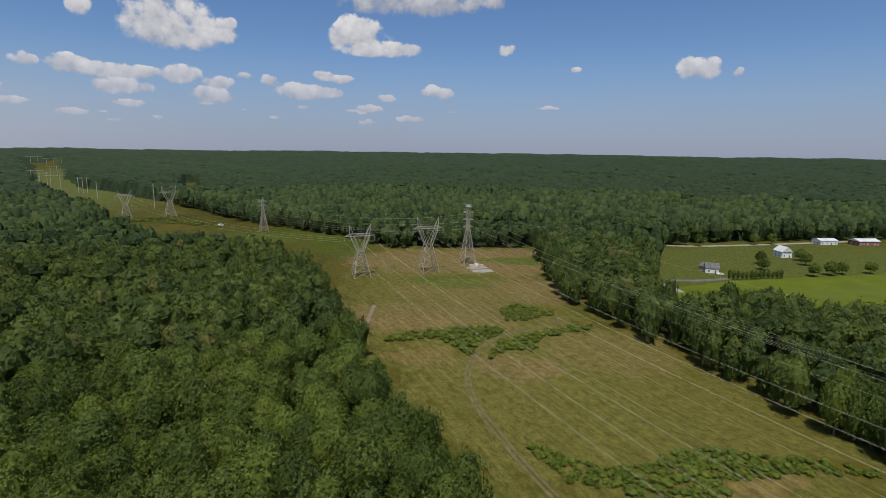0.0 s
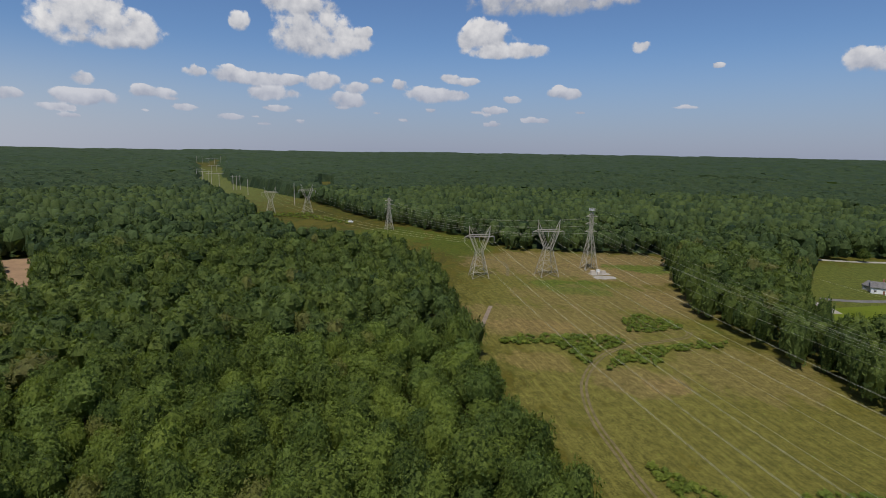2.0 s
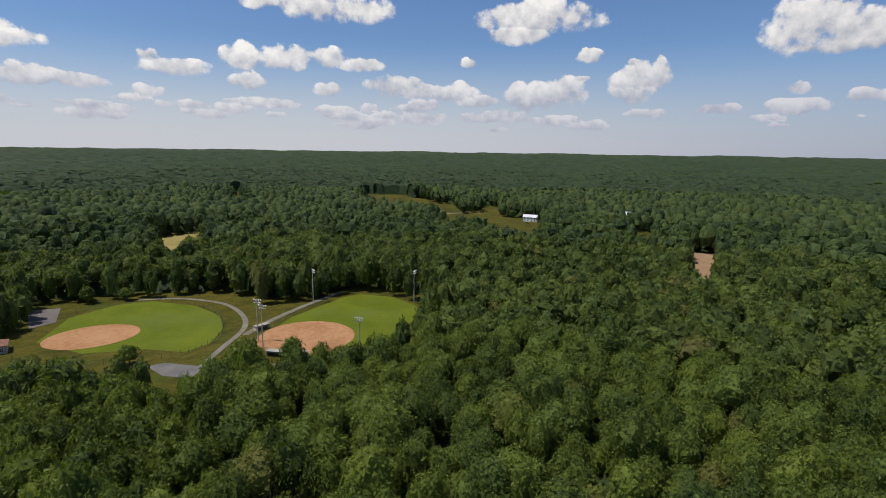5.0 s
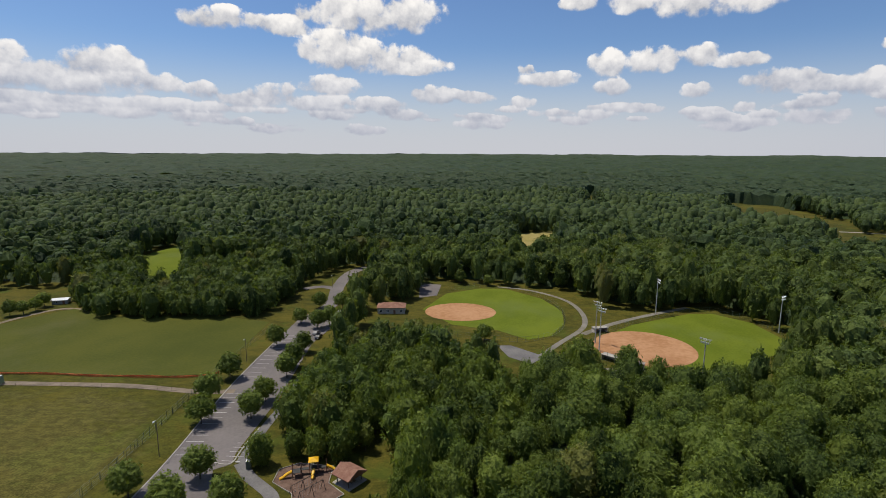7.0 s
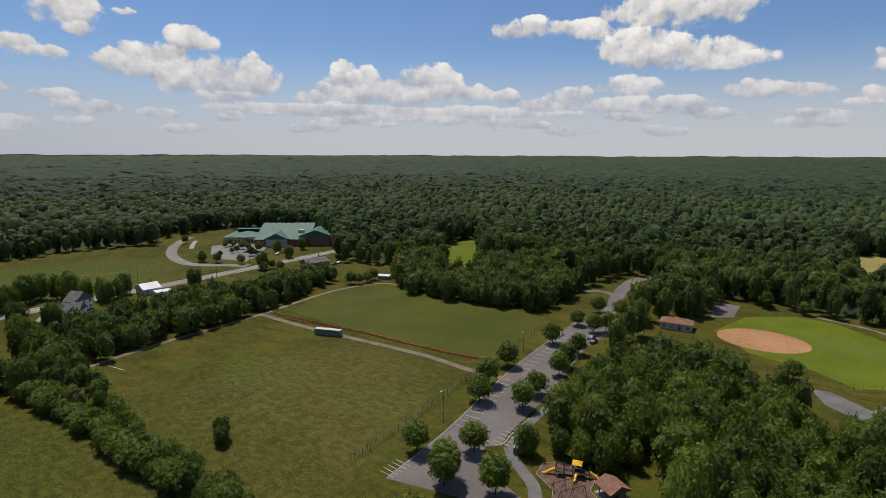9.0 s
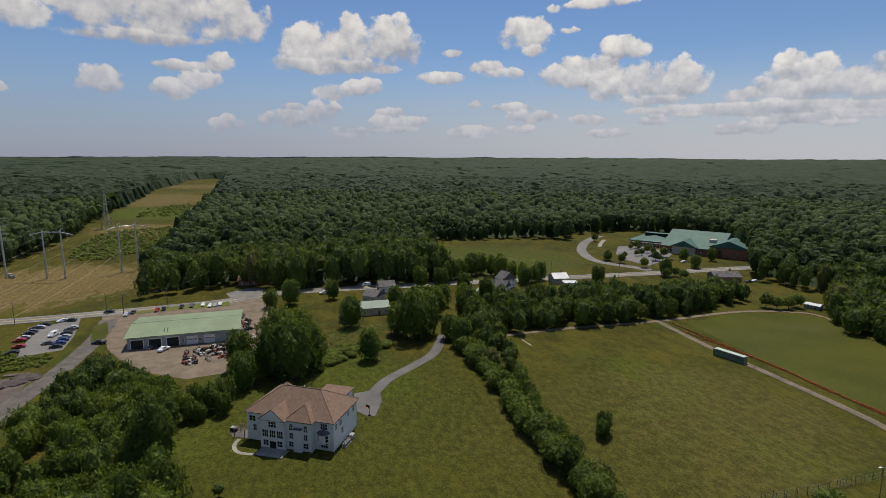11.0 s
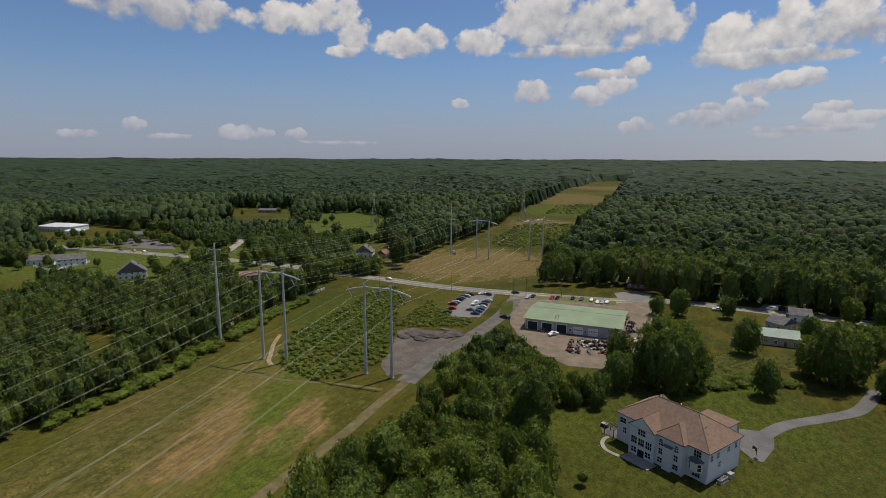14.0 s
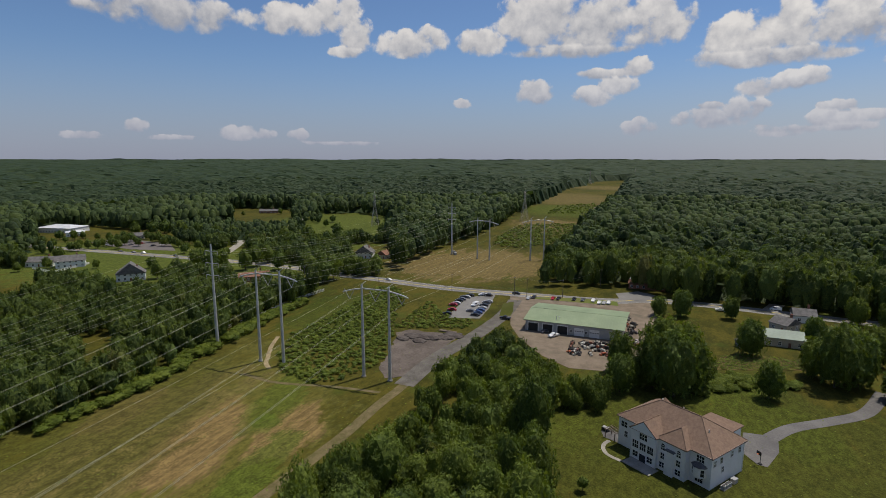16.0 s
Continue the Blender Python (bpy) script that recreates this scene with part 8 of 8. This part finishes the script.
for i in range(4):
    part("log", strut(bmesh.new(), (-4, i * 0.5 - 1, 0.25), (4, i * 0.5 - 0.9, 0.25), 0.24, None, 7), TIMBER, log)
# rows of crops in the market garden
BEDS = [(68.1, -207.2), (70.9, -223.7), (64.2, -234.8), (44.6, -241.2), (43.4, -231.8), (51.2, -223.3)]
structure("crop_bed", slab(ragged(BEDS, 2.0, 0.4), -0.1, 0.05), BED, "brown soil bed with crop rows", "garden")
rows_x, rows_y = [], []
for i in range(22):
    for k in np.arange(-26, 26, 0.8):
        # rows run along the bed, one and a half metres apart
        rows_x.append(57 + 0.86 * k * 0.9 + 0.5 * (i - 11) * 1.5 + rng.uniform(-0.2, 0.2))
        rows_y.append(-224 + 0.5 * k * 0.9 - 0.86 * (i - 11) * 1.5 + rng.uniform(-0.2, 0.2))
rows_x, rows_y = np.array(rows_x), np.array(rows_y)
w = inside(rows_x, rows_y, BEDS)
tagged(wood("crop_rows", rows_x[w], rows_y[w], rng.uniform(0.3, 0.8, w.sum()), "tuft", SHRUB, "low green crop plants in straight rows", False, (0.7, 1.1), (0.5, 0.7)), "low green crop plants in straight rows", "crops", kind="stuff")

# ---- sky backdrop: cumulus and haze ----
CLOUDS = []


def puff(az, el, half, high, dim=0.0):
    """One heap of a cumulus: its middle, half width and half height in degrees of the sky."""
    CLOUDS.append((az, el, half, high, dim))


# north
puff(45.4, 10.4, 3.4, 2.6)
puff(42.0, 9.8, 3.1, 1.7)
puff(43.3, 8.8, 3.6, 0.7, 0.30)
puff(32.5, 11.5, 0.9, 1.0)
puff(26.7, 13.1, 3.3, 1.4)
puff(26.2, 10.9, 4.1, 2.6)
puff(23.4, 10.1, 3.4, 1.6)
puff(21.2, 11.0, 1.3, 0.7)
puff(8.3, 10.8, 2.9, 1.7)
puff(6.5, 9.7, 4.2, 0.8)
puff(3.6, 13.9, 7.1, 1.3, 0.50)
puff(358.1, 13.9, 4.0, 0.9, 0.50)
puff(353.7, 9.8, 0.8, 0.6)
puff(335.7, 7.5, 1.8, 1.1)
puff(45.6, 5.6, 1.0, 0.6)
puff(36.7, 6.8, 1.0, 0.6)
puff(33.7, 6.7, 1.5, 0.9)
puff(30.0, 6.4, 3.7, 0.7)
puff(25.1, 6.5, 1.8, 0.9)
puff(21.8, 6.0, 1.4, 0.6)
puff(22.7, 4.7, 2.0, 0.8)
puff(29.6, 5.1, 2.6, 0.7)
puff(45.3, 4.0, 2.7, 0.7)
puff(40.2, 4.7, 1.8, 0.6)
puff(12.2, 7.2, 1.1, 0.4)
puff(10.8, 6.8, 1.5, 0.4)
puff(5.8, 5.1, 1.0, 0.4)
puff(0.7, 5.6, 1.6, 0.7)
puff(17.1, 6.3, 0.9, 0.7)
puff(13.6, 5.4, 3.0, 0.8)
puff(19.6, 6.7, 0.8, 0.4)
puff(346.8, 7.9, 0.5, 0.3)
puff(7.5, 4.0, 1.2, 0.4)
puff(29.1, 3.8, 1.1, 0.4)
puff(332.5, 7.2, 0.6, 0.4)
puff(349.3, 4.3, 1.1, 0.2)
# north-west
puff(105.5, 8.0, 0.8, 0.5)
puff(103.6, 7.0, 3.2, 0.8)
puff(105.6, 4.9, 1.4, 0.7)
puff(97.6, 8.3, 1.8, 1.4)
puff(93.6, 8.4, 2.7, 1.3)
puff(89.6, 8.7, 2.1, 1.1)
puff(86.2, 8.1, 2.3, 0.7)
puff(97.0, 6.1, 1.8, 0.9)
puff(89.5, 5.6, 1.4, 0.7)
puff(100.6, 13.9, 1.8, 0.8)
puff(88.6, 13.2, 5.3, 1.7)
puff(95.9, 13.7, 2.1, 1.2)
puff(70.5, 11.1, 2.9, 1.1)
puff(68.1, 12.5, 6.1, 1.5)
puff(63.5, 9.1, 1.4, 0.7)
puff(75.4, 8.5, 0.8, 0.5)
puff(83.0, 6.1, 2.8, 1.2)
puff(80.6, 5.7, 2.2, 0.8)
puff(76.8, 5.6, 2.4, 1.0)
puff(74.2, 4.8, 2.1, 0.7)
puff(65.7, 5.5, 2.3, 1.7)
puff(68.8, 5.1, 2.9, 1.5)
puff(79.9, 4.4, 1.6, 0.5)
puff(58.8, 6.5, 2.7, 1.3)
puff(57.4, 7.0, 1.8, 1.6)
puff(59.1, 5.4, 2.3, 1.2)
puff(85.5, 4.1, 0.8, 0.5)
puff(96.5, 4.3, 2.7, 0.5)
puff(88.9, 3.6, 2.1, 0.5)
puff(63.9, 7.0, 0.6, 0.3)
puff(59.4, 8.4, 0.5, 0.4)
puff(102.8, 3.8, 2.3, 0.5)
# west
puff(144.9, 7.1, 3.1, 1.7)
puff(148.2, 5.9, 7.1, 1.6)
puff(137.1, 5.4, 1.5, 0.9)
puff(140.5, 5.9, 1.7, 0.9)
puff(133.7, 4.7, 2.4, 0.8)
puff(130.8, 5.2, 2.4, 1.2)
puff(135.9, 11.8, 3.0, 1.1)
puff(130.2, 11.6, 3.6, 1.0)
puff(121.3, 12.8, 6.4, 2.1)
puff(125.7, 12.9, 2.4, 1.3)
puff(124.5, 9.5, 3.8, 1.9)
puff(121.1, 8.9, 6.4, 1.6)
puff(116.2, 8.2, 3.1, 0.8)
puff(125.6, 6.3, 3.3, 1.0)
puff(126.7, 4.6, 3.6, 0.8)
puff(121.0, 4.5, 3.5, 0.8)
puff(114.5, 5.5, 2.5, 1.0)
puff(110.8, 5.4, 2.4, 0.7)
puff(154.9, 4.1, 9.9, 0.7)
puff(141.7, 3.9, 8.7, 0.6)
# south
puff(177.1, 11.5, 2.6, 1.7)
puff(176.2, 10.2, 1.2, 0.7)
puff(172.7, 11.9, 1.0, 0.3)
puff(181.0, 8.7, 1.7, 0.7)
puff(179.2, 8.0, 2.1, 0.6)
puff(170.4, 8.5, 3.3, 1.3)
puff(167.8, 9.9, 2.4, 1.3)
puff(172.0, 7.5, 4.5, 1.3)
puff(166.6, 6.8, 4.8, 2.0)
puff(161.9, 6.6, 2.2, 2.1)
puff(184.4, 10.0, 1.0, 0.5)
puff(185.6, 7.6, 2.3, 0.7)
puff(157.3, 5.4, 1.8, 0.8)
puff(153.7, 8.2, 1.2, 0.9)
puff(152.8, 7.0, 2.7, 1.5)
puff(174.4, 13.8, 0.7, 0.5)
puff(170.2, 14.1, 3.3, 0.5)
puff(182.1, 5.0, 0.8, 0.5)
puff(178.3, 4.7, 2.1, 0.5)
puff(165.0, 5.2, 3.1, 0.6)
puff(170.7, 3.4, 1.7, 0.5)
puff(164.1, 3.6, 1.0, 0.3)
puff(154.0, 3.1, 2.6, 0.5)
# south-west
puff(251.4, 12.4, 5.2, 1.7, 0.40)
puff(256.6, 12.5, 2.6, 0.7, 0.50)
puff(241.0, 12.6, 4.4, 1.5)
puff(236.7, 13.3, 2.9, 1.8)
puff(234.6, 11.6, 1.8, 1.9)
puff(235.7, 10.1, 1.7, 0.6)
puff(229.5, 10.9, 3.7, 1.4)
puff(227.2, 11.4, 1.7, 1.3)
puff(222.1, 11.0, 2.5, 1.4)
puff(216.0, 12.6, 5.2, 2.8)
puff(211.1, 12.2, 6.1, 2.9, 0.15)
puff(205.9, 12.1, 3.7, 2.5)
puff(213.7, 10.0, 5.7, 0.7, 0.30)
puff(198.7, 10.1, 3.2, 1.8)
puff(194.5, 10.8, 3.4, 2.3)
puff(191.3, 10.9, 3.1, 2.2)
puff(196.3, 8.5, 6.2, 0.9, 0.20)
puff(189.4, 10.3, 2.2, 2.1, 0.30)
puff(216.6, 6.1, 2.1, 1.3)
puff(211.3, 5.7, 2.2, 1.0)
puff(208.7, 6.7, 1.9, 1.1)
puff(207.0, 8.4, 1.4, 0.9)
puff(209.8, 7.8, 3.3, 0.5, 0.30)
puff(224.0, 5.3, 0.9, 0.5)
puff(196.5, 6.0, 2.0, 0.9)
puff(193.2, 6.4, 2.1, 0.9)
puff(255.1, 2.7, 1.0, 0.7)
puff(246.2, 2.2, 1.9, 0.8)
puff(243.9, 2.0, 1.1, 0.6)
puff(240.7, 2.1, 1.0, 0.6)
puff(259.2, 1.8, 1.6, 0.4)
puff(200.9, 3.3, 2.9, 1.0)
puff(206.4, 2.6, 1.7, 0.9)
puff(197.7, 3.8, 1.8, 1.2)
puff(190.6, 4.2, 1.4, 0.5)
puff(190.5, 3.1, 2.3, 0.8)
puff(196.4, 4.5, 1.2, 0.5)
puff(200.5, 4.6, 1.2, 0.4)
puff(252.2, 1.7, 1.9, 0.3)
puff(236.5, 1.3, 3.5, 0.2)


extra = np.random.default_rng(3)
for _ in range(70):
    half = extra.uniform(0.7, 2.6)
    puff(extra.uniform(50, 200), extra.uniform(2.0, 4.4), half, half * extra.uniform(0.18, 0.32))
for _ in range(22):
    half = extra.uniform(0.4, 1.4)
    puff(extra.uniform(-5, 50) % 360, extra.uniform(2.2, 4.4), half, half * extra.uniform(0.2, 0.3))


def backdrop():
    azs = np.concatenate([np.arange(-46, 270, 0.27), np.arange(270, 313.5, 1.5)])
    A, E = np.meshgrid(azs, np.arange(-1.2, 17.2, 0.22))
    dense, top = np.zeros(A.shape), np.zeros(A.shape)
    r2 = np.random.default_rng(11)
    for az, el, half, high, dim in CLOUDS:
        d_az = (A - az + 180) % 360 - 180
        near = (np.abs(d_az) < half * 1.7 + 1) & (np.abs(E - el) < high * 1.8 + 1)
        a, e = d_az[near], E[near] - el
        best = np.zeros(a.shape)
        # small heads round the heap, flat below
        for i in range(int(3 + half / high * 1.5)):
            u, w = r2.uniform(-0.75, 0.75), r2.uniform(0.5, 0.8)
            v = r2.uniform(-0.15, 0.75) * (1 - u * u)
            d = ((a - u * half) / (half * w * 0.62)) ** 2 + ((e - v * high) / (high * w * np.where(e < v * high, 0.75, 1.0))) ** 2
            best = np.maximum(best, 1.05 - 0.62 * d)
        d = (a / half) ** 2 + (e / (high * np.where(e < 0, 0.8, 1.0))) ** 2
        best = np.maximum(best, 1.10 - 0.66 * d)
        rel = np.clip(0.42 + 0.5 * e / high, 0, 1) - dim
        cur, cur_t = dense[near], top[near]
        swap = best > cur
        cur_t[swap], cur[swap] = rel[swap], best[swap]
        dense[near], top[near] = cur, cur_t
    reach = 4900.0
    az, el = np.radians(A), np.radians(E)
    v = np.stack([-np.sin(az) * np.cos(el) * reach, np.cos(az) * np.cos(el) * reach, np.sin(el) * reach + 78], -1).reshape(-1, 3)
    n, m = A.shape
    i, j = np.meshgrid(np.arange(n - 1), np.arange(m), indexing="ij")
    k = (j + 1) % m
    quads = np.stack([i * m + j, (i + 1) * m + j, (i + 1) * m + k, i * m + k], -1).reshape(-1, 4)
    mat, nt, nodes, links, bsdf = graph("cloud_and_haze")
    me = from_arrays("sky_backdrop", v, quads, mat, True)
    me.attributes.new("cloud", "FLOAT", "POINT").data.foreach_set("value", dense.ravel().astype(np.float32))
    me.attributes.new("top", "FLOAT", "POINT").data.foreach_set("value", top.ravel().astype(np.float32))
    at, at2 = nodes.new("ShaderNodeAttribute"), nodes.new("ShaderNodeAttribute")
    at.attribute_name, at2.attribute_name = "cloud", "top"
    co = place(nt, "world")
    up = nodes.new("ShaderNodeVectorMath")
    links.new(co, up.inputs[0])
    up.inputs[1].default_value = tuple(sun_way * 40 + Vector((0, 0, 45)))
    wide_n = grain(nt, co, 0.0032, 3, 0.5)
    n1, n1_up = grain(nt, co, 0.0062, 8, 0.56), grain(nt, up.outputs[0], 0.0062, 8, 0.56)
    some = ramp(nt, at.outputs["Fac"], 0.02, 0.40)
    rough_edge = calc(nt, "ADD", calc(nt, "MULTIPLY_ADD", n1, 2.7, -1.38), calc(nt, "MULTIPLY_ADD", wide_n, 0.9, -0.45))
    d = calc(nt, "ADD", at.outputs["Fac"], calc(nt, "MULTIPLY", some, rough_edge))
    mr = nodes.new("ShaderNodeMapRange")
    mr.interpolation_type = "SMOOTHSTEP"
    links.new(d, mr.inputs[0])
    mr.inputs[1].default_value = 0.24
    links.new(calc(nt, "MULTIPLY_ADD", at2.outputs["Fac"], -0.42, 1.02), mr.inputs[2])
    alpha = mr.outputs[0]
    lit = calc(nt, "ADD", calc(nt, "MULTIPLY", at2.outputs["Fac"], 0.85), calc(nt, "MULTIPLY", calc(nt, "SUBTRACT", n1, n1_up), 1.9))
    lit = calc(nt, "ADD", lit, calc(nt, "MULTIPLY_ADD", wide_n, 1.1, -0.45))
    sep = nodes.new("ShaderNodeSeparateXYZ")
    links.new(co, sep.inputs[0])
    low = ramp(nt, sep.outputs[2], 1000, 60)              # haze towards the horizon
    bright = nodes.new("ShaderNodeVectorMath")           # brighter towards the sunny side
    bright.operation = "DOT_PRODUCT"
    links.new(co, bright.inputs[0])
    bright.inputs[1].default_value = (-math.sin(radians(118)) / 4900, math.cos(radians(118)) / 4900, 0)
    side = ramp(nt, bright.outputs["Value"], -0.3, 1.0)
    col = mixrgb(nt, ramp(nt, lit, -0.1, 1.05, False), (0.34, 0.365, 0.43), mixrgb(nt, side, (0.68, 0.675, 0.69), (0.84, 0.83, 0.82)))
    haze = (0.265, 0.295, 0.43)
    col = mixrgb(nt, calc(nt, "MULTIPLY", low, 0.5), col, haze)
    veil = calc(nt, "MULTIPLY", low, calc(nt, "MULTIPLY_ADD", side, 0.20, 0.72))
    alpha = calc(nt, "MULTIPLY", alpha, calc(nt, "MULTIPLY_ADD", low, -0.2, 1.0))
    both = calc(nt, "SUBTRACT", calc(nt, "ADD", alpha, veil), calc(nt, "MULTIPLY", alpha, veil))
    share = calc(nt, "DIVIDE", alpha, calc(nt, "MAXIMUM", both, 0.001))
    em, tp, mx = nodes.new("ShaderNodeEmission"), nodes.new("ShaderNodeBsdfTransparent"), nodes.new("ShaderNodeMixShader")
    hazy = mixrgb(nt, side, haze, (0.50, 0.52, 0.58))
    links.new(mixrgb(nt, share, hazy, col), em.inputs[0])
    links.new(both, mx.inputs[0])
    links.new(tp.outputs[0], mx.inputs[1])
    links.new(em.outputs[0], mx.inputs[2])
    links.new(mx.outputs[0], nodes["Material Output"].inputs[0])
    nodes.remove(bsdf)
    tagged(new("backdrop", me), "blue summer sky with rows of white cumulus", "sky", kind="structure")


backdrop()
